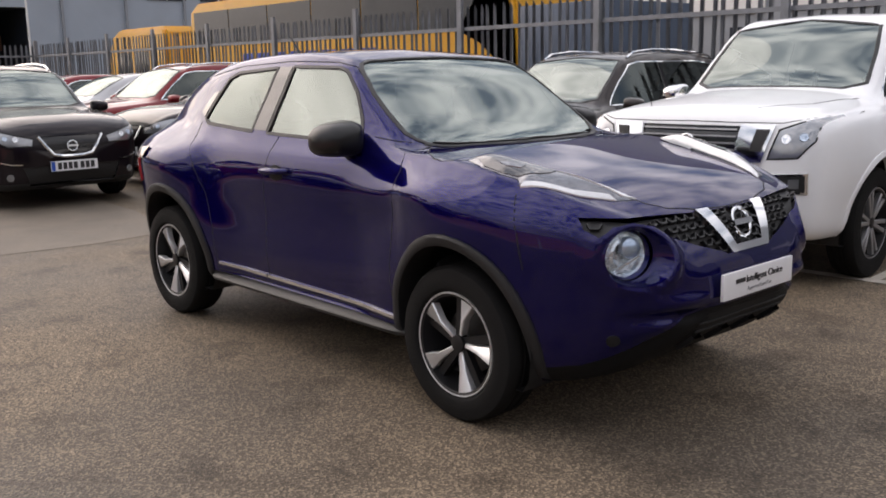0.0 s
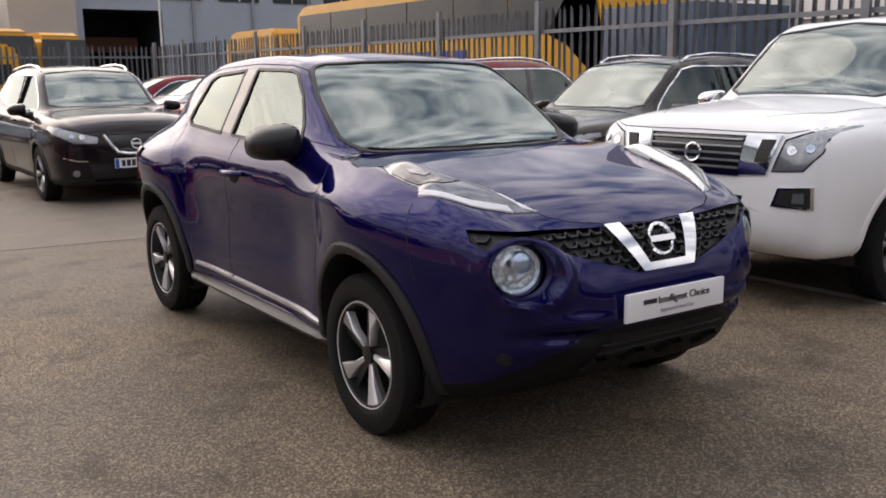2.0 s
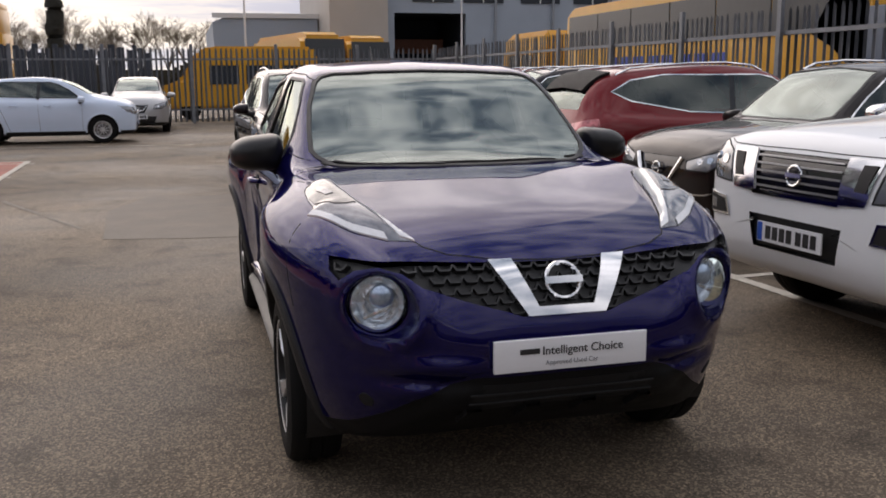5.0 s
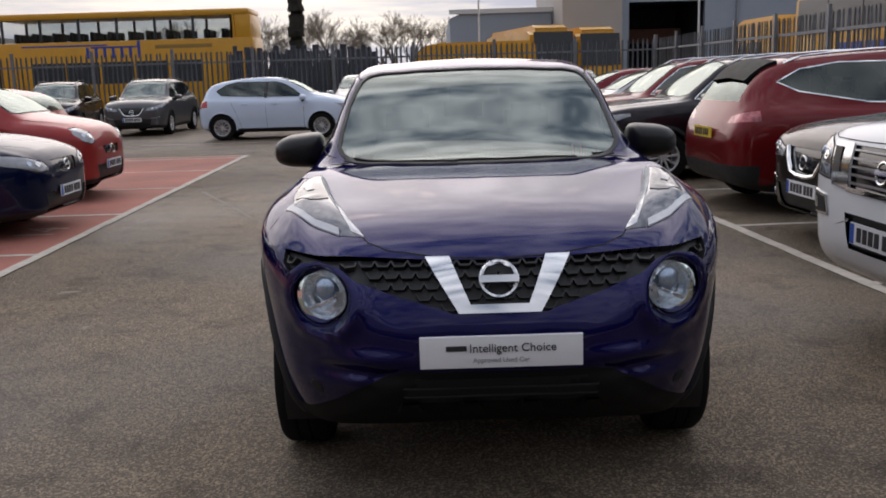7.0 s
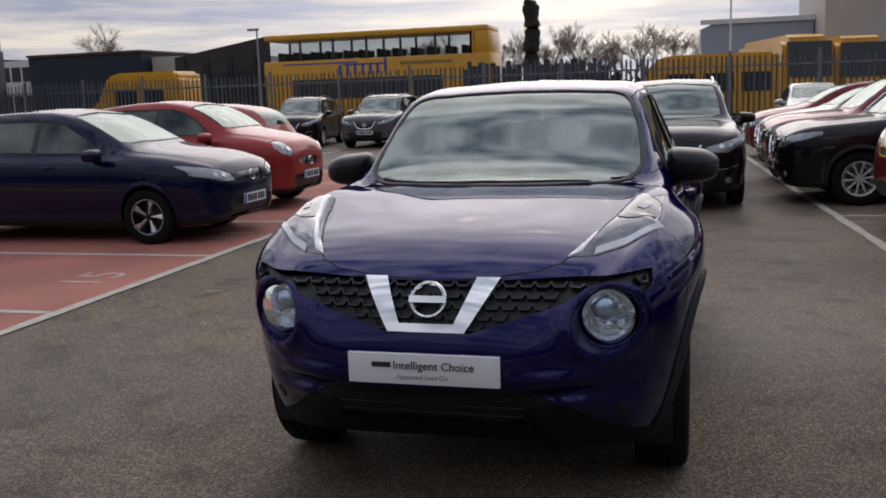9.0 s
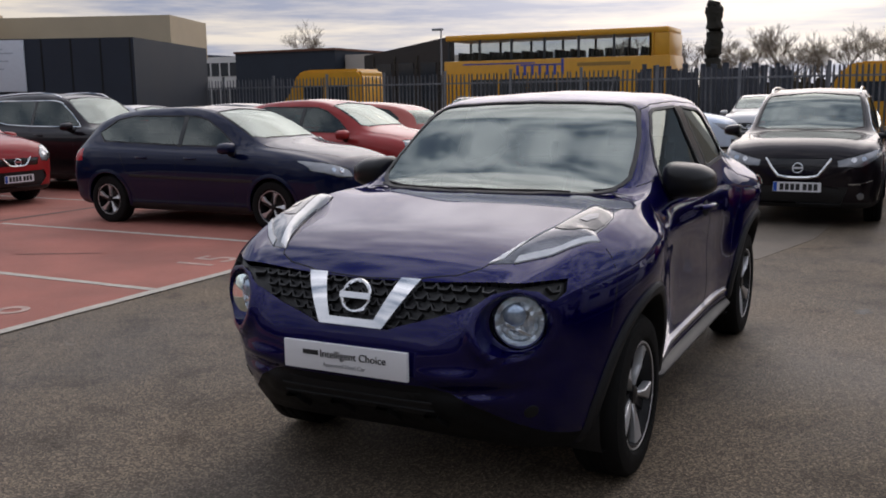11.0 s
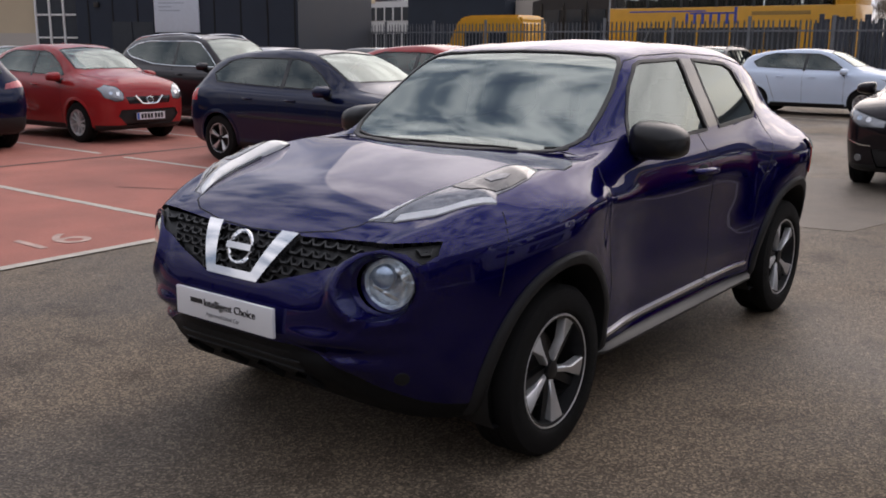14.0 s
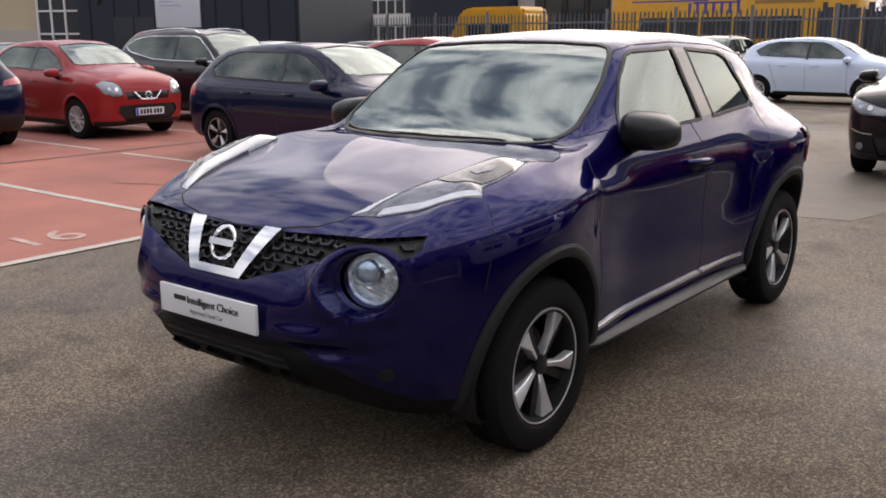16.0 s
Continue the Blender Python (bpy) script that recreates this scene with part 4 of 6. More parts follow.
DARK = [(0.688, -1.262), (0.650, -1.38), (0.615, -1.50), (0.590, -1.60), (0.625, -1.60), (0.662, -1.585), (0.700, -1.545), (0.722, -1.52), (0.734, -1.45), (0.731, -1.345)]
DOOR_F = [(-0.86, 0.35), (-0.85, 0.60), (-0.88, 0.85), (-0.90, 1.02), (-0.86, 1.12), (-0.62, 1.15), (0.12, 1.13), (0.16, 1.05), (0.215, 0.86), (0.24, 0.35)]
DOOR_R = [(0.25, 0.35), (0.225, 0.86), (0.17, 1.05), (0.13, 1.13), (1.00, 1.17), (0.95, 1.05), (0.88, 0.93), (0.79, 0.78), (0.75, 0.60), (0.74, 0.35)]
body.both("front_door", DOOR_F, "x", sideways)
body.both("rear_door", DOOR_R, "x", sideways)
BON = [(0, -2.0), (0.20, -1.99), (0.36, -1.955), (0.43, -1.91), (0.47, -1.83), (0.505, -1.74), (0.555, -1.60), (0.60, -1.43), (0.632, -1.29), (0.66, -1.21), (0.72, -1.20), (0.757, -1.13), (0.748, -1.06), (0.69, -0.96), (0.60, -0.875), (0.42, -0.975), (0.25, -1.035), (0, -1.055)]
body.carve("bonnet", BON + [(-x, y) for x, y in BON[-2:0:-1]], "z", lambda c, n: n.z > 0.15 and c.y < -0.8)
mats = {"body": M_PURPLE, "front_window": M_GLASS_SIDE, "rear_window": M_GLASS_REAR, "windscreen": M_GLASS, "tailgate_window": M_GLASS_DARK, "grille": M_SEAL,
        "lower_bumper": M_CHIN, "sill": M_CHIN}
body.parts(JUKE, mats, ("hole", "lamp_hole"), {"grille": 0.022, "windscreen": 0.003, "front_window": 0.005, "rear_window": 0.005},
           {"body": "purple-blue pearl painted body", "windscreen": "tinted windscreen", "lower_bumper": "textured black lower bumper", "bonnet": "purple-blue pearl bonnet",
            "grille": "black grille opening"})


def along(shell, name, poly, axis, width, high, mat, parent, closed=True, sides=(1,), step=0.03):
    for s in sides:
        p, n = shell.path(poly if axis == "x" else [(q[0] * s, q[1]) for q in poly], axis, s if axis == "x" else 1, step, closed)
        bm = ribbon(p, n, width, high, closed=closed)
        bmesh.ops.recalc_face_normals(bm, faces=bm.faces[:])
        part(name, bm, mat, parent)


BOTH = (1, -1)
for s in BOTH:
    drl, dark = ([(s * x, y) for x, y in q] for q in (DRL, DARK))
    inner, outer = drl[:6], drl[5:] + drl[:1]
    lens = part("marker_lamp", body.dome(drl, inner, outer, 0.001), M_MARKER, JUKE, "clear silver-white boomerang side lamp")
    part("lamp_inlay", body.dome(dark, inner, outer, 0.004), M_INLAY, lens, "smoked inlay of the side lamp")
    guide = DRL[:6] + [(x + 0.026, y) for x, y in DRL[4:0:-1]] + [(0.49, -1.845)]
    part("light_guide", body.dome([(s * x, y) for x, y in guide], inner, outer, 0.005), M_GUIDE, lens, "frosted white light guide")
    guide = DRL[10:14] + [(0.535, -1.815), (0.625, -1.722), (0.69, -1.637), (0.735, -1.568)]
    part("light_guide", body.dome([(s * x, y) for x, y in guide], inner, outer, 0.006), M_GUIDE, lens, "frosted white light guide")
    # paler spot laid on the dark inlay as a modelled glint
    glint = [(s * x, y) for x, y in ((0.672, -1.44), (0.655, -1.50), (0.683, -1.50), (0.706, -1.44), (0.700, -1.40))]
    part("side_glint", body.dome(glint, inner, outer, 0.007), M_MARKER, lens)
along(body, "window_seal", W_FRONT, "x", 0.020, 0.004, M_SEAL, JUKE, True, BOTH)
along(body, "window_seal", W_REAR, "x", 0.022, 0.004, M_SEAL, JUKE, True, BOTH)
along(body, "screen_seal", SCREEN, "z", 0.024, 0.004, M_SEAL, JUKE)
along(body, "door_gap", DOOR_F[6:] + DOOR_F[:6], "x", 0.006, 0.0008, M_GAP, JUKE, False, BOTH)
along(body, "door_gap", DOOR_R[4:] + DOOR_R[:1], "x", 0.006, 0.0008, M_GAP, JUKE, False, BOTH)
along(body, "lamp_gap", DRL, "z", 0.007, 0.0008, M_GAP, JUKE, True, BOTH)
along(body, "bonnet_gap", BON, "z", 0.007, 0.0008, M_GAP, JUKE, False, BOTH)
along(body, "bumper_gap", [(-1.57, 0.975), (-1.60, 0.92), (-1.625, 0.83), (-1.64, 0.70)], "x", 0.006, 0.0008, M_GAP, JUKE, False, BOTH)
along(body, "roof_gutter", [(-0.40, 1.405), (-0.30, 1.465), (-0.18, 1.488), (0.2, 1.50), (0.7, 1.482), (1.1, 1.43)], "x", 0.008, 0.001, M_GAP, JUKE, False, BOTH)
along(body, "chrome_strip", [(-0.86, 0.368), (0.24, 0.380)], "x", 0.018, 0.012, M_CHROME, JUKE, False, BOTH)
along(body, "chrome_strip", [(0.255, 0.380), (0.72, 0.392)], "x", 0.018, 0.012, M_CHROME, JUKE, False, BOTH)
# pillar between the doors, and the small black corner behind the rear door
for s in BOTH:
    part("door_pillar", body.drape([[(0.258, 1.145), (0.177, 1.472), (0.295, 1.470), (0.383, 1.150)]], "x", 0.003, 8, s), M_GLOSS_BLACK, JUKE)
    part("corner_trim", body.drape([[(0.975, 1.20), (0.885, 1.345), (0.955, 1.335), (1.04, 1.225)]], "x", 0.004, 5, s), M_GLOSS_BLACK, JUKE)
    # step-like sill
    bm = bmesh.new()
    rows = []
    for k in range(24):
        y = -0.93 + 1.76 * k / 23
        o = 0.0 if 0 < k < 23 else -0.03
        rows.append([bm.verts.new((s * (x + o), y, z)) for x, z in ((0.74, 0.276), (0.805, 0.280), (0.832, 0.294), (0.834, 0.306), (0.820, 0.322), (0.77, 0.332))])
    for a, b in zip(rows, rows[1:]):
        for k in range(5):
            bm.faces.new([a[k], a[k + 1], b[k + 1], b[k]])
    bmesh.ops.recalc_face_normals(bm, faces=bm.faces[:])
    part("side_step", bm, M_SIDE_STEP, JUKE, "dark satin side step")
    for e in BOTH:
        cy, cz, ry, rz = ARCH[e]
        bm, rows = bmesh.new(), []
        for k in range(41):
            a = radians(-14 + 208 * k / 40)
            c, sn = math.cos(a), math.sin(a)
            pts = []
            for f, o in ((-0.006, None), (-0.006, 0.012), (0.004, 0.018), (0.030, 0.018), (0.041, 0.010), (0.043, -0.01)):
                y, z = cy + (ry + f) * c, max(0.17, cz + (rz + f) * sn)
                at, n = body.drop("x", y, z, s)
                x = abs(at.x) if at.z > 0.1 else 0.78
                x = max(x, 0.62)
                pts.append(bm.verts.new((s * (x - 0.11 if o is None else x + o), y, z)))
            rows.append(pts)
        for a, b in zip(rows, rows[1:]):
            for k in range(5):
                bm.faces.new([a[k], a[k + 1], b[k + 1], b[k]])
        bmesh.ops.recalc_face_normals(bm, faces=bm.faces[:])
        part("arch_trim", bm, M_CLAD, JUKE, "grained black wheel arch lip")
        wheel(JUKE, s * 0.742, e * 1.265, 0.330, s, "five", 0.205, 17 if e * s > 0 else 40, 0.665)
        bm = lathe([(1, 0.79), (1, 0.48), (0.03, 0.48)], 26, m=Matrix.Translation((0, cy, cz)) @ Matrix.Diagonal((s, ry + 0.012, rz + 0.012, 1)))
        for v in bm.verts:
            v.co.z = max(v.co.z, 0.2)
        part("arch_liner", bm, M_SEAL, JUKE)
    wing_mirror(JUKE, 0.705, -0.515, 1.14, s, M_MIRROR, 1.02)
    # headlamp: painted bowl, reflector and clear lens
    rim, _ = body.path([(s * x, z) for x, z in circle(*LAMP, 0.111, 40)], "y", 1, 1.0)
    bm = bmesh.new()
    ring = [[bm.verts.new(p) for p in rim]]
    for r, dy in ((0.106, -1.972), (0.101, -1.960), (0.095, -1.955)):
        ring.append([bm.verts.new((s * x, dy + 0.40 * (abs(x) - LAMP[0]), z)) for x, z in circle(*LAMP, r, 40)])
    for a, b in zip(ring, ring[1:]):
        for k in range(len(a)):
            j = (k + 1) % len(a)
            bm.faces.new([a[k], a[j], b[j], b[k]])
    bmesh.ops.recalc_face_normals(bm, faces=bm.faces[:])
    part("headlamp_bowl", bm, M_PURPLE, JUKE)
    hm = Matrix.Translation((s * LAMP[0], -1.95, LAMP[1])) @ pose(0, 0, 0, 0, 0, 90 + s * 21)
    lamp = part("headlamp", lathe([(0.097, 0.012), (0.094, -0.004), (0.078, -0.022), (0.047, -0.034), (0, -0.040)], 36, m=hm), M_LENS, JUKE, "clear round headlamp lens")
    part("reflector", lathe([(0.095, 0.0), (0.083, 0.022), (0.070, 0.012), (0.060, 0.034), (0.046, 0.028), (0.044, 0.055), (0, 0.062)], 36, m=hm), M_REFLECTOR, lamp)
    part("projector", lathe([(0.040, 0.03), (0.040, 0.002), (0.030, -0.008), (0.012, -0.014), (0, -0.015)], 24, m=hm @ Matrix.Translation((0, 0.016 * s, 0.026))), M_BULB, lamp)
    part("lamp_shroud", boxes(((-0.004, -0.05, -0.012), (0.004, 0.05, 0.0)), bevel=0.002), M_REFLECTOR, lamp).matrix_basis = hm @ Matrix.Translation((0.0, 0, -0.02)) @ pose(0, 0, 0, 25 * s, 0, 0)
    # door handles: bar, and a black cap painted in for the cup's shade
    for y, z in ((0.09, 0.955),):
        p, n = body.drop("x", y, z, s)
        part("door_handle", tube([p + Vector((s * .002, -.12, .004)), p + Vector((s * .032, -.09, .004)), p + Vector((s * .038, 0, 0)), p + Vector((s * .030, .085, -.004)), p + Vector((s * .002, .11, -.004))], [.012, .016, .018, .016, .012], 10), M_PURPLE, JUKE)
        q = p + Vector((0, -0.005, -0.012))
        bm = lathe([(1, 0), (0.8, 0.4), (0, 0.5)], 20, m=Matrix.Translation(q) @ Matrix.Diagonal((0.012 * s, 0.072, 0.042, 1)))
        part("handle_cup_shade", bm, M_GAP, JUKE)
    seat(JUKE, s * 0.36, 0.22, 0.42)
seat(JUKE, 0.0, 0.95, 0.46, 1.2)
part("cabin_floor", boxes(((-0.70, -0.80, 0.25), (0.70, 1.5, 0.40))), M_FABRIC, JUKE)
part("dashboard", boxes(((-0.66, -0.98, 0.42), (0.66, -0.52, 1.0)), bevel=0.05), M_FABRIC, JUKE)
wheel_ring = [Vector((-0.36 + 0.18 * math.cos(a), -0.42 - 0.07 * math.sin(a), 1.0 + 0.17 * math.sin(a))) for a in [2 * math.pi * k / 24 for k in range(24)]]
part("steering_wheel", tube(wheel_ring, 0.016, 8, closed=True), M_SEAL, JUKE)
part("rear_view_mirror", boxes(((-0.12, -0.36, 1.36), (0.12, -0.33, 1.42)), bevel=0.012), M_SEAL, JUKE)
# wipers and scuttle
along(body, "scuttle", [(-0.60, -0.835), (-0.42, -0.965), (-0.25, -1.022), (0.0, -1.042), (0.25, -1.022), (0.42, -0.965), (0.60, -0.835)], "z", 0.022, 0.003, M_CLAD, JUKE, False)
along(body, "wiper", [(0.42, -0.945), (0.1, -1.0), (-0.22, -0.99)], "z", 0.012, 0.010, M_SEAL, JUKE, False)
along(body, "wiper", [(-0.10, -1.015), (-0.35, -0.965), (-0.55, -0.845)], "z", 0.012, 0.010, M_SEAL, JUKE, False)
# grille mesh, chrome V and badge
bm = bmesh.new()
box(bm, (-0.016, -0.010, -0.004), (0.016, 0.012, 0.003))
for k in (-1, 1):
    box(bm, (-0.003, -0.008, -0.002), (0.003, 0.012, 0.024), pose(k * 0.0155, 0, 0, 0, k * 28, 0))
CELL = bpy.data.meshes.new("grille_cell")
bm.to_mesh(CELL)
bm.free()
CELL.materials.append(M_MESH)
for row in range(6):
    z = 0.738 + row * 0.033
    for k in range(-14, 15):
        x = k * 0.054 + (0.027 if row % 2 else 0)
        if all(inside(GRILLE, x + d, z + e) for d, e in (((-0.018, 0), (0.018, 0), (0, 0.012)) if abs(x) < 0.5 else ((0, 0), (0, 0.01)))) and abs(x) > 0.02:
            p, n = body.drop("y", x, z)
            cell = new("grille_cell", CELL)
            cell.parent = JUKE
            cell.matrix_basis = Matrix.Translation(p - n * 0.010) @ n.to_track_quat("-Y", "Z").to_matrix().to_4x4()
VO, VI = [(-0.238, 0.888), (-0.132, 0.724), (0.132, 0.724), (0.238, 0.888)], [(-0.158, 0.888), (-0.094, 0.750), (0.094, 0.750), (0.158, 0.888)]
part("grille_chrome", body.drape([[VO[0], VO[1], VI[1], VI[0]], [VO[1], VO[2], VI[2], VI[1]], [VO[2], VO[3], VI[3], VI[2]]], "y", 0.014, 8), M_CHROME, JUKE, "chrome V-shaped grille trim")
p, n = body.drop("y", 0, 0.822)
badge_ring(JUKE, p + n * 0.012, -22, 0.058)
# lower intake and fog lamps
part("lower_intake", body.drape([[(-0.34, 0.415), (0.34, 0.415), (0.28, 0.51), (-0.28, 0.51)]], "y", 0.002, 14), M_GAP, JUKE)
for z in (0.44, 0.475):
    along(body, "intake_bar", [(-0.32, z), (0.32, z)], "y", 0.008, 0.006, M_CLAD, JUKE, False)
for x in (-0.30, -0.10, 0.10, 0.30):
    part("skid_rib", body.drape([[(x - 0.045, 0.375), (x - 0.025, 0.425), (x + 0.025, 0.425), (x + 0.045, 0.375)]], "y", 0.020, 4), M_CHIN, JUKE)
for s in BOTH:
    p, n = body.drop("y", s * 0.625, 0.435)
    part("fog_lamp", lathe([(0.030, 0.004), (0.026, -0.002), (0, -0.004)], 20, m=Matrix.Translation(p) @ n.to_track_quat("-X", "Z").to_matrix().to_4x4()), M_GAP, JUKE)
# dealer plate
plate = part("front_plate", boxes(((-0.262, -2.152, 0.560), (0.258, -2.138, 0.664)), bevel=0.002), M_WHITE_PLATE, JUKE, "white dealer plate with dark lettering")
face = pose(0, 0, 0, 90, 0, 0)
bm = bmesh.new()
box(bm, (-0.178, -2.1545, 0.617), (-0.112, -2.1520, 0.634))
part("brand_bar", bm, M_INK, plate, "dark bar in place of a brand name", smooth=False)
writing("Intelligent Choice", 0.039, (0.035, -2.1535, 0.624), face, M_INK, "lettering", plate, 0.0014)
writing("Approved Used Car", 0.022, (-0.002, -2.1535, 0.585), face, M_INK_GREY, "small_lettering", plate, 0.0006)
for s in BOTH:
    part("tail_lamp", body.drape([[(1.44, 0.955), (1.60, 0.935), (1.60, 1.00), (1.39, 1.012)]], "x", 0.014, 8, s), M_TAIL_PALE, JUKE, "pale and red tail lamp on the haunch")
    part("side_tail_lamp", body.drape([[(1.60, 0.98), (1.60, 0.80), (1.70, 0.78), (1.71, 0.96)]], "x", 0.010, 6, s), M_TAIL, JUKE)
part("aerial", tube([(0, 1.0, 1.53), (0, 1.06, 1.60), (0, 1.12, 1.66)], [0.01, 0.006, 0.004], 6), M_SEAL, JUKE)


# ---- the other parked cars ----
SHAPES = {  # fraction of length from the nose, then zb, zs, zt of height; wm, ws, wt of half width
    "suv": [(0, .30, .36, .40, .25, .22, .1), (.006, .22, .46, .49, .62, .56, .35), (.025, .15, .54, .575, .84, .76, .5), (.08, .13, .59, .63, .96, .86, .6), (.20, .12, .62, .66, 1, .89, .65),
            (.275, .12, .635, .69, .98, .88, .70), (.35, .12, .64, .84, .98, .87, .69), (.42, .12, .645, .955, .98, .87, .66), (.55, .12, .65, 1.0, .98, .87, .66), (.74, .12, .665, .985, .985, .88, .65),
            (.87, .13, .68, .945, 1, .88, .62), (.935, .15, .67, .83, .98, .86, .60), (.972, .19, .60, .655, .92, .81, .55), (.993, .27, .48, .52, .72, .64, .4), (1, .36, .42, .45, .25, .22, .1)],
    "hatch": [(0, .30, .36, .40, .25, .22, .1), (.007, .21, .45, .49, .60, .54, .35), (.03, .15, .53, .58, .82, .74, .5), (.08, .13, .58, .635, .95, .84, .6), (.165, .12, .62, .68, 1, .87, .65),
              (.25, .12, .64, .715, .98, .87, .68), (.30, .12, .645, .775, .98, .87, .68), (.38, .12, .65, .895, .97, .86, .66), (.47, .12, .655, .975, .97, .86, .64), (.58, .12, .66, 1.0, .97, .86, .64),
              (.74, .12, .67, .985, .98, .86, .62), (.87, .13, .68, .935, 1, .86, .60), (.945, .15, .67, .835, .98, .85, .58), (.976, .19, .60, .67, .92, .80, .53), (.994, .27, .48, .52, .7, .62, .4), (1, .36, .42, .45, .25, .22, .1)],
    "mini": [(0, .30, .37, .41, .25, .22, .1), (.008, .20, .47, .51, .62, .56, .35), (.03, .15, .55, .605, .84, .75, .5), (.08, .13, .60, .66, .95, .84, .6), (.16, .12, .635, .70, 1, .87, .66),
             (.245, .12, .65, .745, .98, .87, .69), (.32, .12, .655, .855, .97, .86, .67), (.41, .12, .66, .95, .97, .86, .64), (.54, .12, .665, 1.0, .97, .86, .62), (.72, .12, .675, .985, .98, .86, .60),
             (.85, .13, .685, .94, 1, .86, .58), (.93, .15, .675, .865, .98, .84, .56), (.975, .20, .60, .68, .90, .78, .5), (.994, .28, .47, .51, .70, .62, .4), (1, .36, .42, .45, .25, .22, .1)],
}


CABIN = {"suv": (.265, .43, [(.305, .66), (.365, .80), (.42, .905), (.46, .925), (.74, .925), (.83, .89), (.885, .815), (.84, .755), (.68, .68), (.55, .665)]),
         "hatch": (.275, .465, [(.345, .67), (.405, .79), (.465, .885), (.51, .915), (.76, .92), (.83, .885), (.89, .775), (.86, .705), (.58, .68)]),
         "mini": (.245, .43, [(.315, .68), (.375, .80), (.435, .885), (.48, .918), (.74, .925), (.81, .885), (.875, .79), (.84, .715), (.55, .69)]),
         "pickup": (.215, .345, [(.243, .655), (.295, .80), (.345, .905), (.38, .925), (.53, .925), (.565, .88), (.578, .67), (.40, .65)])}


def car(name, label, kind, at, heading, size, colour, wheelbase, overhang, rear_plate=False, wheels="ten", trim=M_CHROME, detail=1, plate_blue=True, v_trim=True, group="", lamp=None, grille=None, intake=None, plate_z=.295, rear=None):
    """A parked car; at is the ground under its middle, heading the yaw of its nose from -y."""
    root = tagged(new(name), label, "car", group)
    root.matrix_basis = pose(at[0], at[1], 0, 0, 0, heading)
    L, W, H = size
    h = W / 2
    rows = []
    for f, zb, zs, zt, wm, ws, wt in SHAPES[kind]:
        y = -L / 2 + f * L
        cabin = zt - zs > 0.12
        rows.append(ring_section(y, zb * H, (zb * 0.45 + zs * 0.55) * H, zs * H, zt * H, wm * h * 0.93, wm * h, ws * h, wt * h, (zt - 0.03) * H if cabin else None, 0.03))
    def swell(p):
        if kind == "pickup":
            x, y, z = p[:, :, 0], p[:, :, 1], p[:, :, 2]
            p[:, :, 0] += 0.035 * np.clip((x - 0.5) / 0.2, 0, 1) * np.exp(-((y + L / 2 - overhang) / 0.42) ** 2 - ((z - 0.80) / 0.16) ** 2)
    sh = Shell(rows, 4, 3, swell)
    yf, yr = -L / 2 + overhang, -L / 2 + overhang + wheelbase
    r = H * 0.205
    gap = 0.075 if kind == "pickup" else 0.035
    sideways = lambda c, n: abs(c.x) > 0.4 * h and abs(n.x) > 0.3
    for cy in (yf, yr):
        sh.both("hole", circle(cy, r + 0.01, r + gap, 18), "x", sideways)
    s0, s1, pane = CABIN[kind]
    Y = lambda f: -L / 2 + f * L
    side = [(Y(f), z * H) for f, z in pane]
    sh.both("side_window", side, "x", sideways)
    sc = [(0, Y(s0)), (.55 * h, Y(s0 + .01)), (.70 * h, Y(s0 + .03)), (.66 * h, Y(s0 * .42 + s1 * .58)), (.60 * h, Y(s1 - .015)), (0, Y(s1))]
    sc = sc + [(-x, y) for x, y in sc[-2:0:-1]]
    sh.carve("windscreen", sc, "z", lambda c, n: n.z > 0.15 and c.y < 0)
    if kind != "pickup":
        sh.carve("rear_screen", [(-.60 * h, .70 * H), (.60 * h, .70 * H), (.54 * h, .88 * H), (-.54 * h, .88 * H)], "y", lambda c, n: c.y > 0.3 * L and n.y > 0.05)
    frontal = lambda c, n: c.y < -0.3 * L and n.y < 0.2
    lamp = lamp or ([(.47, .440), (.45, .485), (.70, .525), (.965, .570), (.935, .510), (.74, .440)] if kind == "suv" else [(.50, .43), (.56, .505), (.94, .56), (.90, .47), (.75, .43)])
    gr = grille or [(.36, .50), (.22, .36)]
    gr = [(x * h, z * H) for x, z in gr] + [(-x * h, z * H) for x, z in gr[::-1]]
    sh.carve("grille", gr, "y", frontal)
    it = intake or [(.60, .30), (.52, .17)]
    it = [(x * h, z * H) for x, z in it] + [(-x * h, z * H) for x, z in it[::-1]]
    sh.carve("lower_intake", it, "y", frontal)
    sh.both("headlamp", [(x * h, z * H) for x, z in lamp], "y", lambda c, n: c.y < -0.5 * L + 0.46)
    lamp_line = [(x * h, z * H) for x, z in lamp]
    sh.both("tail_lamp", [(x * h, z * H) for x, z in (rear or ([(.56, .565), (.60, .61), (.99, .655), (.99, .585)] if kind == "suv" else [(.72, .50), (.70, .61), (.99, .655), (.99, .54)]))], "y", lambda c, n: c.y > 0.43 * L)
    if kind == "suv":
        sh.carve("rear_bumper", [(-h, 0.0), (h, 0.0), (h, .31 * H), (-h, .31 * H)], "y", lambda c, n: c.y > 0.44 * L)
    sh.carve("cladding", [(-L, 0.0), (L, 0.0), (L, .19 * H), (-L, .19 * H)], "x")
    sh.carve("bonnet", [(x * h * k, Y(f)) for k, q in ((1, 1), (-1, -1)) for x, f in [(.42, .035), (.66, .10), (.74, .20), (.74, s0 - .012)][::q]], "z", lambda c, n: n.z > 0.2 and c.y < 0)
    mid = s0 + (s1 - s0) * .35
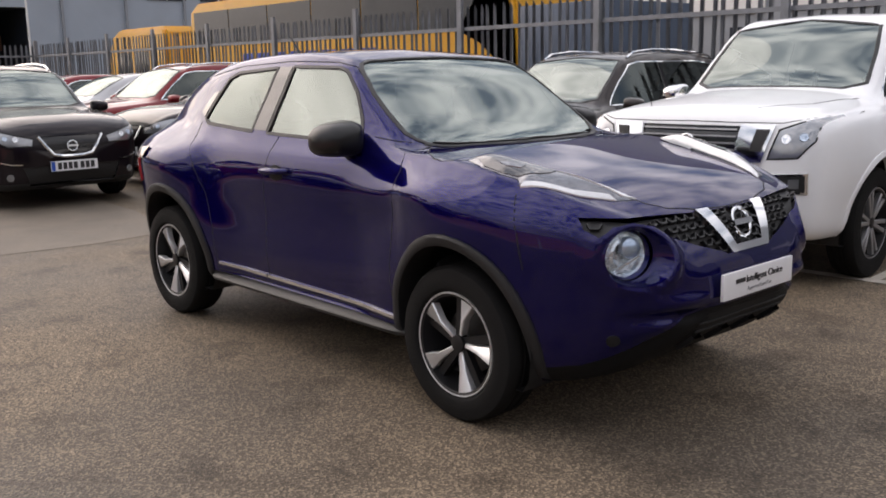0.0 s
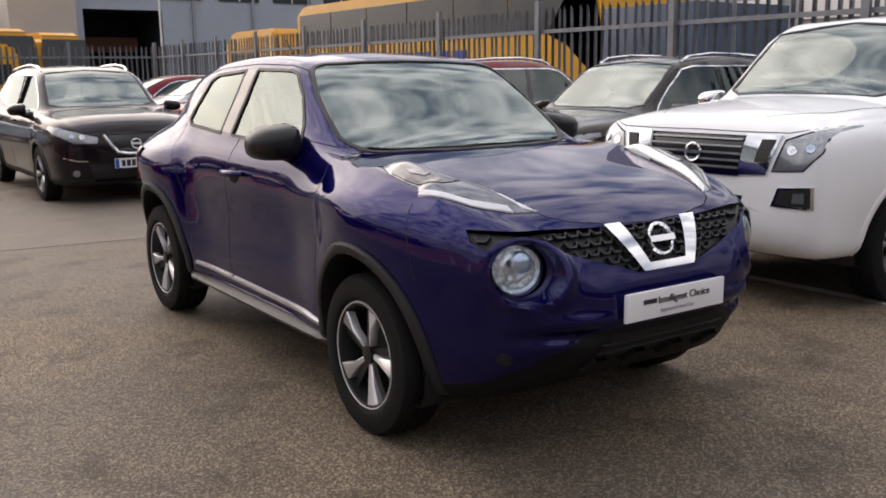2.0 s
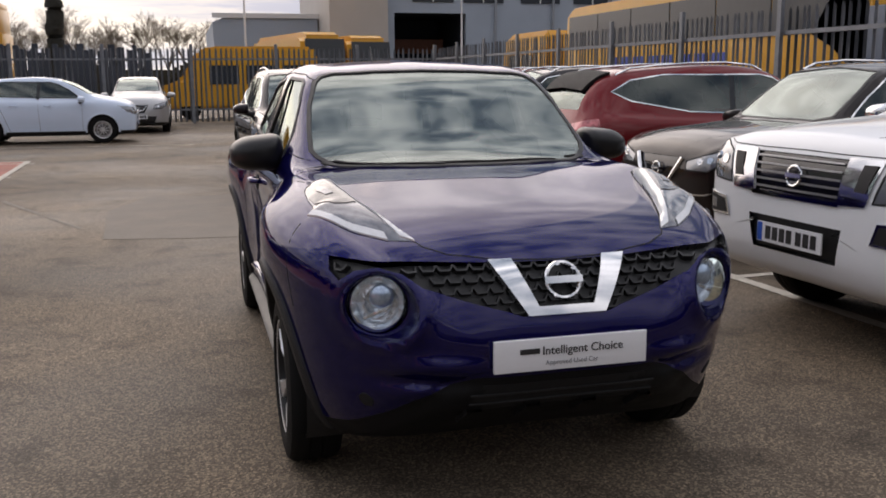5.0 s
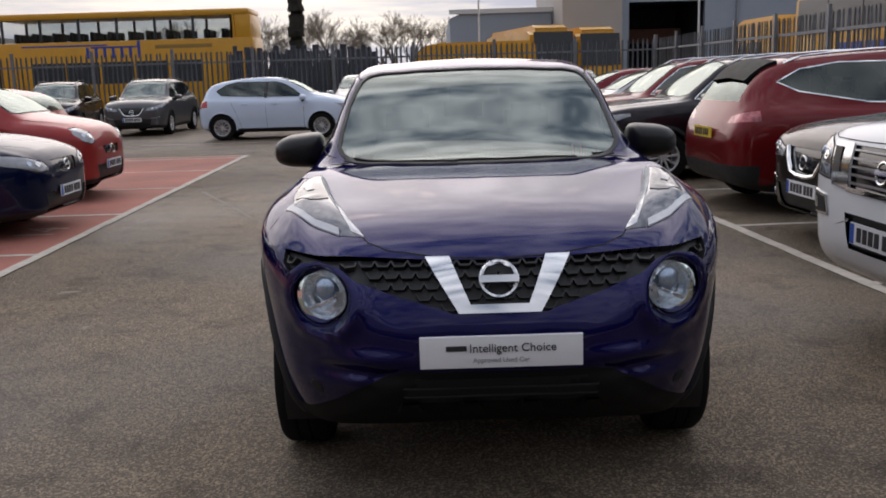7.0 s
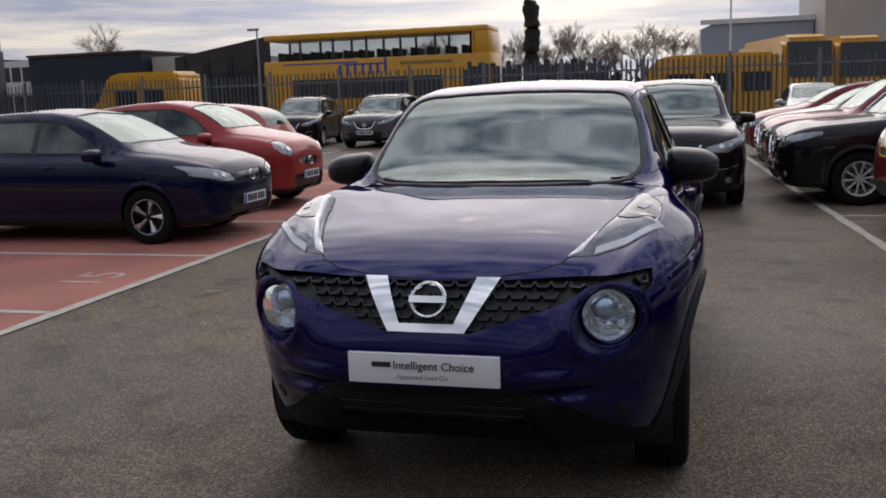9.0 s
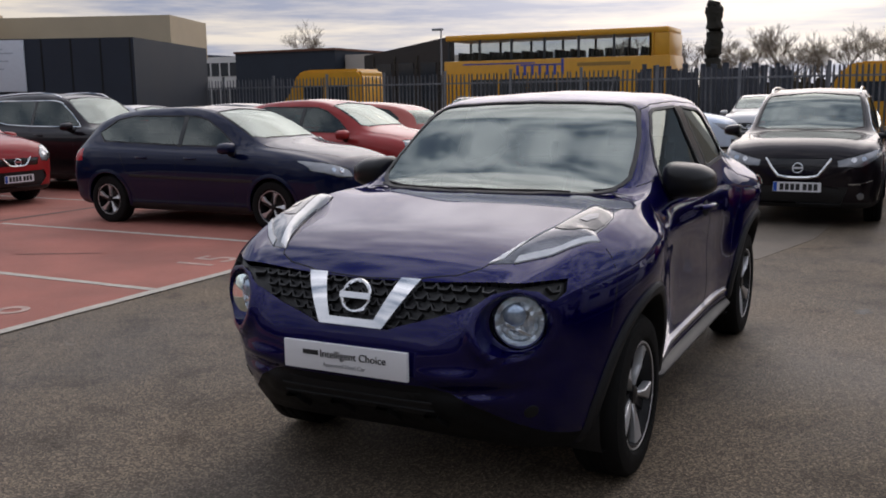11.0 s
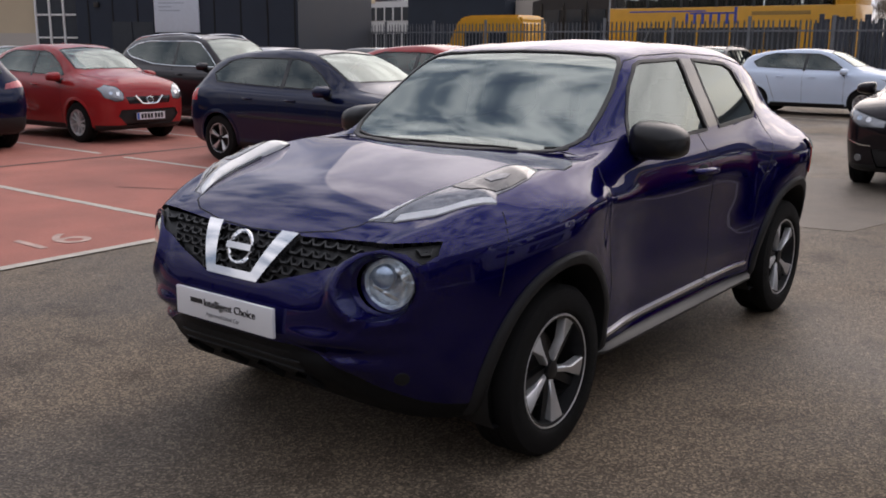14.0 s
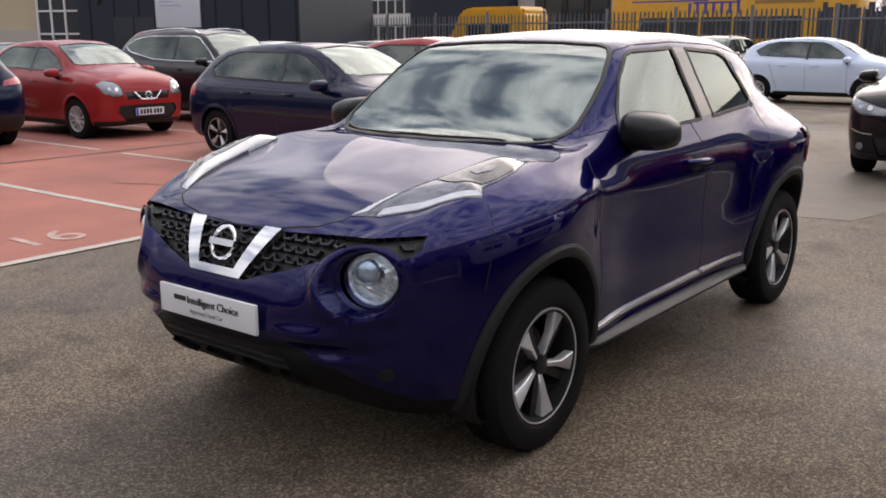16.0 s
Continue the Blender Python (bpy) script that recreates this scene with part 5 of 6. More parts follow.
    if kind != "pickup":
        sh.both("front_door", [(Y(mid), .20 * H), (Y(mid - .012), .5 * H), (Y(mid), .655 * H), (Y(.555), .665 * H), (Y(.55), .20 * H)], "x", sideways)
        sh.both("rear_door", [(Y(.555), .20 * H), (Y(.56), .665 * H), (Y(.79), .68 * H), (Y(.77), .5 * H), (Y(.735), .38 * H), (Y(.715), .20 * H)], "x", sideways)
    else:
        sh.both("front_door", [(Y(.262), .22 * H), (Y(.258), .5 * H), (Y(.27), .64 * H), (Y(.425), .645 * H), (Y(.42), .22 * H)], "x", sideways)
        sh.both("rear_door", [(Y(.425), .22 * H), (Y(.43), .645 * H), (Y(.58), .645 * H), (Y(.575), .22 * H)], "x", sideways)
    sh.parts(root, {"body": colour, "side_window": M_GLASS_DARK, "windscreen": M_GLASS, "rear_screen": M_GLASS_DARK, "grille": M_GLOSS_BLACK, "lower_intake": M_SEAL, "headlamp": M_LAMP, "tail_lamp": M_TAIL_CLEAR if kind == "suv" else M_TAIL, "cladding": M_CLAD, "rear_bumper": M_CLAD},
             ("hole",), {"grille": 0.012, "lower_intake": 0.02, "side_window": 0.004, "windscreen": 0.003})
    along(sh, "window_trim", side, "x", 0.017, 0.005, trim, root, True, (1, -1), 0.08)
    along(sh, "lamp_rim", lamp_line, "y", 0.012, 0.004, M_GAP, root, True, (1, -1), 0.06)
    cx, cz = sum(p[0] for p in lamp_line) / len(lamp_line), sum(p[1] for p in lamp_line) / len(lamp_line)
    for s in (-1, 1):
        for k, size in ((-0.055, 0.030), (0.045, 0.026)):
            p, n = sh.drop("y", s * (cx + k), cz + k * 0.12)
            part("lamp_projector", lathe([(size * 1.15, 0.01), (size, -0.006), (size * 0.6, -0.004), (0, -0.010)], 16, m=Matrix.Translation(p) @ n.to_track_quat("-X", "Z").to_matrix().to_4x4()), M_CHROME if k < 0 else M_BULB, root)
    along(sh, "screen_seal", sc, "z", 0.03, 0.004, M_SEAL, root, True, (1,), 0.08)
    posts = ((mid, mid), (.557, .55), (.785, .715)) if kind != "pickup" else ((.262, .262), (.427, .422), (.58, .575))
    for f0, f1 in posts:
        along(sh, "door_gap", [(Y(f0), .655 * H), (Y(f0 * .5 + f1 * .5), .45 * H), (Y(f1), .20 * H)], "x", 0.008, 0.001, M_GAP, root, False, (1, -1), 0.08)
    if kind == "hatch":
        along(sh, "side_moulding", [(Y(.27), .405 * H), (Y(.5), .41 * H), (Y(.735), .42 * H)], "x", 0.035, 0.008, M_SEAL, root, False, (1, -1), 0.1)
    pane_mid = .555 if kind != "pickup" else .425
    along(sh, "window_pillar", [(Y(pane_mid), .665 * H), (Y(pane_mid - .01), .925 * H)], "x", 0.07, 0.004, M_GLOSS_BLACK, root, False, (1, -1), 0.06)
    along(sh, "bonnet_gap", [(.42 * h, Y(.035)), (.66 * h, Y(.10)), (.74 * h, Y(.20)), (.74 * h, Y(s0 - .012))], "z", 0.009, 0.001, M_GAP, root, False, (1, -1), 0.08)
    for s in (-1, 1):
        for f in ((.50, .69) if kind != "pickup" else (.395, .545)):
            p, n = sh.drop("x", Y(f), .575 * H, s)
            part("door_handle", tube([p + Vector((s * .005, -.09, 0)), p + Vector((s * .03, -.06, 0)), p + Vector((s * .03, .05, 0)), p + Vector((s * .005, .08, 0))], 0.013, 6), colour, root)
        wing_mirror(root, .93 * h, Y(s0 + .065), .665 * H, s, M_CHROME if kind == "pickup" else colour if detail else M_SEAL, 0.9)
        for cy in (yf, yr):
            arch_trim(sh, root, cy, r + 0.01, r + gap - 0.005, r + gap + 0.04, s, 0.010, mat=M_CLAD if kind == "suv" else colour)
            wheel(root, s * (h - 0.115), cy, r, s, wheels, 0.2, random.uniform(0, 70), 0.64)
            well(root, cy, r + 0.01, r + gap + 0.01, s * (h - 0.08), s * (h - 0.34))
        seat(root, s * .42 * h, Y(s1 + .06), .28 * H)
    seat(root, 0, Y(.70 if kind != "pickup" else .53), .29 * H, 1.25 * h)
    part("cabin_floor", boxes(((-.78 * h, Y(.27), .15 * H), (.78 * h, Y(.88), .27 * H)), ((-.75 * h, Y(s0), .27 * H), (.75 * h, Y(s0 + .06), .62 * H))), M_FABRIC, root)
    p, n = sh.drop("y", 0, (gr[0][1] + gr[1][1]) / 2)
    badge_ring(root, p + Vector((0, -0.012, 0)), -8, 0.055)
    if v_trim:
        bm = bmesh.new()
        for s in (-1, 1):
            q = [sh.drop("y", s * x * h, z * H)[0] + Vector((0, -0.008, 0)) for x, z in (((.39, .50), (.31, .43), (.235, .375), (.12, .362), (.0, .360)) if kind != "mini" else ((.30, .482), (.23, .44), (.17, .405), (.08, .398), (0, .397)))]
            tube(q, 0.019 if kind != "mini" else 0.012, 6, bm)
        part("grille_trim", bm, M_CHROME, root)
    p, n = sh.drop("y", 0, plate_z * H)
    bars_plate(root, p + Vector((0, -0.015, 0)), pose(0, 0, 0, 0, 0, 0), M_WHITE_PLATE, blue=plate_blue)
    p, n = sh.drop("y", 0, .50 * H, -1)
    bars_plate(root, p + Vector((0, 0.02, 0)), pose(0, 0, 0, 0, 0, 180), M_YELLOW_PLATE, blue=False)
    if kind == "suv":
        part("rear_spoiler", sh.drape([[(-.56 * h, Y(.87)), (-.50 * h, Y(.935)), (.50 * h, Y(.935)), (.56 * h, Y(.87))]], "z", 0.035, 6), M_CHIN, root, "dark spoiler over the rear screen")
        for s in (-1, 1):
            along(sh, "bumper_strip", [(s * x * h, z * H) for x, z in ((.60, .318), (.72, .322), (.86, .345))], "y", 0.016, 0.008, M_CHROME, root, False)
            p, n = sh.drop("y", s * .74 * h, .235 * H)
            part("fog_lamp", lathe([(0.042, 0.006), (0.038, -0.006), (0, -0.010)], 18, m=Matrix.Translation(p) @ n.to_track_quat("-X", "Z").to_matrix().to_4x4()), M_LAMP, root)
            q = [sh.drop("z", s * .60 * h, Y(f))[0] + Vector((0, 0, 0.035 if 0.45 < f < 0.84 else 0.0)) for f in (.44, .47, .55, .65, .75, .82, .86)]
            part("roof_rail", tube(q, 0.014, 6), M_CHROME if trim is M_CHROME else M_SEAL, root)
    return root


M_TAIL_CLEAR = material("clear_and_red_lens", (0.42, 0.10, 0.11), 0.10, 0.2, 1.0, vary=0.6, scale=12, fine=30)
M_LAMP = material("headlamp_glass", (0.27, 0.28, 0.30), 0.12, 0.6, 1.0, vary=0.25, scale=7, fine=12)
P_BLACK = paint("black_pearl", (0.010, 0.007, 0.010), 0.3)
P_BROWN = paint("dark_brown_pearl", (0.014, 0.009, 0.008), 0.3)
P_RED = paint("metallic_red", (0.15, 0.008, 0.010), 0.3)
P_BRIGHT_RED = paint("solid_red", (0.30, 0.022, 0.022))
P_OLD_RED = paint("faded_metallic_red", (0.30, 0.030, 0.028), 0.2)
P_MAROON = paint("maroon", (0.16, 0.010, 0.016), 0.3)
P_NAVY = paint("navy_blue", (0.0014, 0.0046, 0.030), 0.2)
P_WHITE = paint("solid_white", (0.80, 0.81, 0.83))
P_ICE = paint("ice_white", (0.60, 0.69, 0.83))
P_SILVER = paint("silver", (0.45, 0.45, 0.46), 0.7)
P_GREY = paint("graphite", (0.10, 0.10, 0.105), 0.5)
P_SALMON = paint("faded_red", (0.40, 0.10, 0.08))

SUV, MINI, OLDMINI, SALOON = (4.38, 1.81, 1.60), (3.80, 1.67, 1.52), (3.72, 1.66, 1.54), (4.18, 1.71, 1.475)
car("estate_suv", "dark graphite family crossover with chrome window trim", "suv", (0.52, 8.66), 1, SUV, P_BLACK, 2.65, 0.90, wheels="five")
car("brown_crossover", "dark brown crossover parked nose out beside a pickup", "suv", (2.78 + 2.19, 2.62), -87, SUV, P_BROWN, 2.65, 0.90, wheels="five")
car("red_crossover", "metallic red crossover parked tail to the lane", "suv", (2.65 + 2.19, 5.05), 93, SUV, P_RED, 2.65, 0.90)
car("black_crossover", "black crossover parked nose to the lane", "suv", (1.85 + 2.15, 8.0), -87, SUV, P_BLACK, 2.65, 0.90)
car("bright_red_crossover", "red crossover parked in a row", "suv", (1.85 + 2.15, 10.5), -87, SUV, P_RED, 2.65, 0.90)
car("silver_hatchback", "silver hatchback parked in a row", "hatch", (2.0 + 2.0, 13.0), -87, SALOON, P_SILVER, 2.6, 0.85)
car("maroon_saloon", "dark maroon hatchback parked in a row", "hatch", (1.9 + 2.0, 15.5), -87, SALOON, P_MAROON, 2.6, 0.85)
car("white_hatchback", "small ice-white hatchback parked side on", "mini", (-4.15, 18.85), 90, MINI, P_ICE, 2.45, 0.75, wheels="ten", trim=M_SEAL)
car("pale_hatchback", "pale silver hatchback by the fence", "mini", (-2.4, 23.6), 0, MINI, P_SILVER, 2.45, 0.75, trim=M_SEAL)
car("grey_hatchback", "grey hatchback by the fence", "hatch", (3.9, 22.6), 0, SALOON, P_SILVER, 2.6, 0.85, trim=M_SEAL)
car("silver_crossover", "silver-fronted compact crossover by the fence", "suv", (-8.55, 22.9), 0, (4.13, 1.765, 1.57), P_GREY, 2.53, 0.83, trim=M_SEAL)
car("small_black_crossover", "black compact crossover by the fence", "suv", (-11.4, 23.2), 8, (4.13, 1.765, 1.57), P_BLACK, 2.53, 0.83, trim=M_SEAL)
car("navy_hatchback", "dark navy five-door hatchback on red bays", "hatch", (-4.0 - 2.09, 4.6), 90, SALOON, P_NAVY, 2.6, 0.86, trim=M_SEAL, wheels="five", v_trim=False, lamp=[(.44, .44), (.50, .50), (.72, .545), (.93, .575), (.93, .50), (.72, .445)], grille=[(.36, .51), (.30, .42)])
car("old_red_hatchback", "small rounded red hatchback on red bays", "mini", (-4.5 - 1.86, 7.4), 90, OLDMINI, P_OLD_RED, 2.43, 0.72, trim=M_SEAL, v_trim=False, lamp=[(.56, .50), (.58, .57), (.68, .615), (.80, .61), (.87, .56), (.82, .50), (.68, .475)], grille=[(.34, .45), (.28, .385)])
car("faded_red_hatchback", "faded red hatchback parked tail out", "hatch", (-6.85 - 2.09, 11.7), -90, SALOON, P_SALMON, 2.6, 0.86, trim=M_SEAL)
car("bright_red_hatchback", "bright red small hatchback on red bays", "mini", (-10.2 - 1.9, 4.55), 92, MINI, P_BRIGHT_RED, 2.45, 0.75, trim=M_SEAL, lamp=[(.55, .44), (.53, .51), (.62, .575), (.78, .595), (.90, .56), (.86, .47), (.70, .43)], intake=[(.60, .345), (.66, .28), (.50, .19)], grille=[(.50, .475), (.44, .40)], plate_z=.275)
car("black_suv", "large black crossover with chrome window line", "suv", (-9.7 - 2.3, 7.35), 92, (4.64, 1.82, 1.70), P_BLACK, 2.7, 0.92, wheels="five")
car("purple_crossover", "dark purple compact crossover seen from its tail", "suv", (-10.4 - 2.06, 1.95), -90, (4.13, 1.765, 1.57), P_NAVY, 2.53, 0.83, trim=M_SEAL)
car("silver_estate", "silver hatchback in the second row", "hatch", (-12.6, 9.7), 90, SALOON, P_SILVER, 2.6, 0.86, trim=M_SEAL)
car("dark_hatchback", "dark hatchback in the second row", "hatch", (-12.6, 12.2), -90, SALOON, P_GREY, 2.6, 0.86, trim=M_SEAL)
car("grey_estate", "grey hatchback behind the red one", "hatch", (-18.0, 6.5), 90, SALOON, P_GREY, 2.6, 0.86, trim=M_SEAL)


# ---- pickup ----
SHAPES["pickup"] = [(0, .34, .42, .47, .35, .30, .2), (.004, .27, .50, .55, .74, .66, .48), (.016, .21, .575, .618, .90, .82, .62), (.045, .18, .605, .650, .97, .87, .64), (.15, .17, .620, .682, 1, .89, .68),
                    (.225, .17, .625, .708, 1, .89, .70), (.285, .17, .62, .84, .98, .88, .70), (.34, .17, .625, .965, .98, .88, .66), (.42, .17, .63, 1.0, .98, .88, .66), (.54, .17, .63, .995, .98, .88, .65),
                    (.60, .17, .63, .95, .98, .88, .63), (.625, .17, .62, .68, .98, .88, .70), (.80, .18, .62, .645, .98, .90, .70), (.97, .20, .61, .63, .97, .90, .7), (.995, .28, .54, .56, .9, .8, .6), (1, .34, .44, .46, .5, .4, .3)]
PICKUP = car("white_pickup", "white double-cab pickup with chrome-edged grille", "pickup", (1.98 + 2.64, -0.36), -87, (5.28, 1.85, 1.82), P_WHITE, 3.15, 0.92, v_trim=False, wheels="dark",
             lamp=[(.60, .470), (.66, .570), (.80, .598), (.900, .616), (.890, .535), (.80, .478)], grille=[(.385, .580), (.35, .455)], intake=[(.40, .385), (.36, .28)], plate_z=.335, group="")
HP, LP, hp = 1.82, 5.28, 0.925


def pickup_skin():
    rows = []
    for f, zb, zs, zt, wm, ws, wt in SHAPES["pickup"]:
        cabin = zt - zs > 0.12
        rows.append(ring_section(-LP / 2 + f * LP, zb * HP, (zb * 0.45 + zs * 0.55) * HP, zs * HP, zt * HP, wm * hp * 0.93, wm * hp, ws * hp, wt * hp, (zt - 0.03) * HP if cabin else None, 0.03))
    return Shell(rows, 4, 3)


skin = pickup_skin()
for k in range(5):
    along(skin, "grille_bar", [(-0.34, 0.862 + k * 0.042), (0.34, 0.862 + k * 0.042)], "y", 0.013, 0.010, M_ALLOY_GREY, PICKUP, False, (1,), 0.08)
for s in (1, -1):
    part("grille_chrome", skin.drape([[(s * 0.330, 0.825), (s * 0.520, 0.835), (s * 0.585, 1.062), (s * 0.362, 1.062)]], "y", 0.012, 8), M_CHROME, PICKUP, "broad chrome grille side")
    part("grille_vent", skin.drape([[(s * 0.440, 0.905), (s * 0.515, 0.900), (s * 0.555, 1.035), (s * 0.470, 1.035)]], "y", 0.015, 4), M_SEAL, PICKUP)
    fog = [(0.56, 0.655), (0.80, 0.650), (0.80, 0.780), (0.60, 0.765)]
    part("fog_surround", skin.drape([[(s * x, z) for x, z in fog]], "y", 0.008, 12), M_CHROME, PICKUP)
    part("fog_recess", skin.drape([[(s * x, z) for x, z in ((0.585, 0.668), (0.785, 0.662), (0.785, 0.766), (0.615, 0.750))]], "y", 0.011, 12), M_GAP, PICKUP)
    part("fog_lamp", skin.drape([[(s * x, z) for x, z in ((0.690, 0.685), (0.755, 0.685), (0.755, 0.745), (0.695, 0.740))]], "y", 0.014, 6), M_LAMP, PICKUP)
    along(skin, "bonnet_edge", [(s * x, z) for x, z in ((0.0, 1.080), (0.30, 1.076), (0.62, 1.078), (0.80, 1.115))], "y", 0.008, 0.001, M_GAP, PICKUP, False)
part("grille_base", skin.drape([[(-0.345, 0.815), (0.345, 0.815), (0.345, 0.838), (-0.345, 0.838)]], "y", 0.012, 14), M_CHROME, PICKUP)

# ---- buses and buildings beyond the fences ----
M_BUS = material("bus_yellow", (0.66, 0.33, 0.018), 0.4, coat=0.4, vary=0.10, scale=2)
M_BUS_DARK = material("dark_bus_glass", (0.045, 0.05, 0.055), 0.30, coat=0.15, spec=0.3)
M_BUS_PANE = glass_material("bus_window", (0.80, 0.82, 0.82), 1.25)
M_BUS_GOLD = material("faded_gold_print", (0.34, 0.20, 0.05), 0.5)
M_BLUE = material("fleet_blue", (0.05, 0.08, 0.38), 0.5)
M_CONTAINER = material("blue_container_steel", (0.06, 0.085, 0.13), 0.5, vary=0.2, scale=2)
M_CONTAINER_DARK = material("dark_hoarding_steel", (0.048, 0.054, 0.070), 0.6, vary=0.3, scale=2)
M_GREYWALL = material("grey_cladding", (0.34, 0.39, 0.46), 0.6, vary=0.08, scale=0.6)
M_STONE = material("pale_cladding", (0.46, 0.42, 0.38), 0.7, vary=0.08, scale=0.6)
M_CREAM = material("cream_render", (0.52, 0.43, 0.30), 0.8, vary=0.08, scale=0.8)
M_DARKWALL = material("charcoal_cladding", (0.026, 0.034, 0.050), 0.6, spec=0.25, vary=0.15, scale=0.8)
M_BROWN = material("brown_brick", (0.12, 0.05, 0.03), 0.8, vary=0.2, scale=3)
M_ROOF = material("grey_roof", (0.26, 0.28, 0.31), 0.6, vary=0.15, scale=0.5)
M_TIMBER = material("dark_timber_wall", (0.035, 0.03, 0.028), 0.7, vary=0.25, scale=2)
M_WINDOW = material("office_window", (0.035, 0.042, 0.052), 0.10, coat=0.25, spec=0.35)
M_WHITE = material("white_frame", (0.70, 0.70, 0.70), 0.5, vary=0.05)
M_SIGN = material("pale_sign_sheet", (0.58, 0.64, 0.72), 0.4, vary=0.05)
M_SIGN_INK = material("faint_sign_ink", (0.36, 0.42, 0.50), 0.5)
M_BARK = material("winter_bark", (0.21, 0.17, 0.13), 0.9, vary=0.3, scale=3)
M_IVY = material("dark_ivy", (0.020, 0.018, 0.012), 0.85, vary=0.5, scale=6, bump=0.5, fine=40)
M_HEDGE = material("winter_hedge", (0.055, 0.047, 0.030), 0.9, vary=0.5, scale=2, fine=20, bump=0.5)


def slabs(parent, name, spans, mat, bevel=0.0, label=""):
    """One part for each span of corners."""
    for lo, hi in spans:
        part(name, boxes((lo, hi), bevel=bevel), mat, parent, label, smooth=bevel > 0)


def road_wheels(parent, spots, r, axis="x"):
    for x, y in spots:
        m = Matrix.Translation((x, y, r)) @ (pose(0, 0, 0, 0, 0, 90) if axis == "y" else Matrix.Identity(4))
        part("wheel", lathe([(0.02, -0.14), (r * 0.6, -0.14), (r * 0.62, -0.15), (r, -0.13), (r, 0.13), (r * 0.62, 0.15), (r * 0.6, 0.10), (0.02, 0.08)], 24, m=m), M_RUBBER, parent)


# double-decker seen from its side
DD = tagged(new("double_decker_bus"), "yellow double-decker bus with seats seen through its windows", "bus")
x0, x1, y0, y1 = -18.5, -7.8, 35.0, 37.5
part("lower_body", boxes(((x0, y0, 0.35), (x1, y1, 3.22)), bevel=0.06), M_BUS, DD)
part("roof", boxes(((x0 + 0.05, y0 + 0.03, 4.14), (x1 - 0.1, y1 - 0.03, 4.42)), bevel=0.10), M_BUS, DD)
wx = [x0 + 0.25 + k * 1.60 for k in range(7)]
for k, x in enumerate(wx):
    slabs(DD, "pillar", [((x - 0.05, y0, 3.2), (x + 0.05, y0 + 0.08, 4.16)), ((x - 0.05, y1 - 0.08, 3.2), (x + 0.05, y1, 4.16))], M_BUS_DARK)
    if k < 6:
        slabs(DD, "pane", [((x + 0.05, y0 + 0.03, 3.22), (x + 1.55, y0 + 0.045, 4.14)), ((x + 0.05, y1 - 0.045, 3.22), (x + 1.55, y1 - 0.03, 4.14))], M_BUS_PANE)
        for y in (y0 + 0.5, y0 + 1.05, y1 - 1.05, y1 - 0.5):
            for q in (0.35, 1.1):
                part("seat", boxes(((x + q, y - 0.2, 3.15), (x + q + 0.14, y + 0.2, 3.62)), bevel=0.05), M_FABRIC, DD)
part("end_panel", boxes(((x1 - 0.9, y0, 3.2), (x1 - 0.72, y1, 4.2))), M_BUS, DD)
part("end_corner", boxes(((x1 - 0.72, y0 + 0.05, 3.2), (x1 - 0.06, y1 - 0.05, 4.16)), bevel=0.05), M_BUS, DD)
slabs(DD, "lower_window", [((x0 + 1.4 + k * 1.45, y0 - 0.01, 1.45), (x0 + 2.75 + k * 1.45, y0 + 0.03, 2.35)) for k in range(5)], M_BUS_DARK)
part("stripe", boxes(((x0 + 1.0, y0 - 0.008, 3.02), (x0 + 4.6, y0 + 0.01, 3.08))), M_BLUE, DD)
for k in range(7):
    bm = bmesh.new()
    box(bm, (0, -0.008, 0), (0.12, 0.02, 0.70 if k == 6 else 0.46), Matrix.Translation((x0 + 3.7 + k * 0.36, y0, 2.50)) @ Matrix.Shear("XZ", 4, (0.45, 0)))
    part("fleet_mark", bm, M_BLUE, DD, "slanted blue bar", smooth=False)
part("fleet_mark", boxes(((x0 + 3.9, y0 - 0.008, 2.92), (x0 + 5.9, y0 + 0.01, 2.99))), M_BLUE, DD)
part("small_lettering", boxes(((x0 + 6.6, y0 - 0.008, 2.85), (x0 + 9.0, y0 + 0.01, 3.0))), M_BUS_GOLD, DD)
road_wheels(DD, [(x0 + 2.2, y0 + 0.2), (x1 - 2.6, y0 + 0.2), (x0 + 2.2, y1 - 0.2), (x1 - 2.6, y1 - 0.2)], 0.48, "y")

# long coach along the side fence
CO = tagged(new("coach"), "long yellow coach with dark windows behind a fence", "bus")
bm = bmesh.new()
prof = [(8.6, 0.4), (21.8, 0.4), (21.85, 1.9), (21.7, 3.2), (21.3, 3.42), (9.2, 3.42), (8.75, 3.2), (8.5, 2.0)]
for x in (10.0, 12.5):
    for y, z in prof:
        bm.verts.new((x, y, z))
v = list(bm.verts)
n = len(prof)
bm.faces.new(v[:n])
bm.faces.new(v[n:][::-1])
for k in range(n):
    j = (k + 1) % n
    bm.faces.new([v[k], v[j], v[n + j], v[n + k]])
bmesh.ops.recalc_face_normals(bm, faces=bm.faces[:])
bmesh.ops.bevel(bm, geom=bm.edges[:], offset=0.06, segments=2, affect="EDGES")
part("body", bm, M_BUS, CO)
slabs(CO, "window", [((9.975, 9.5 + k * 2.0, 2.22), (10.02, 11.45 + k * 2.0, 3.16)) for k in range(6)], M_BUS_DARK)
bm = bmesh.new()
vs = [bm.verts.new((9.97, y, z)) for y, z in ((8.62, 2.15), (8.60, 1.3), (9.0, 1.5), (9.6, 1.95), (10.2, 2.2), (9.5, 3.1), (8.9, 3.1))]
bm.faces.new(vs)
bmesh.ops.solidify(bm, geom=bm.faces[:], thickness=0.03)
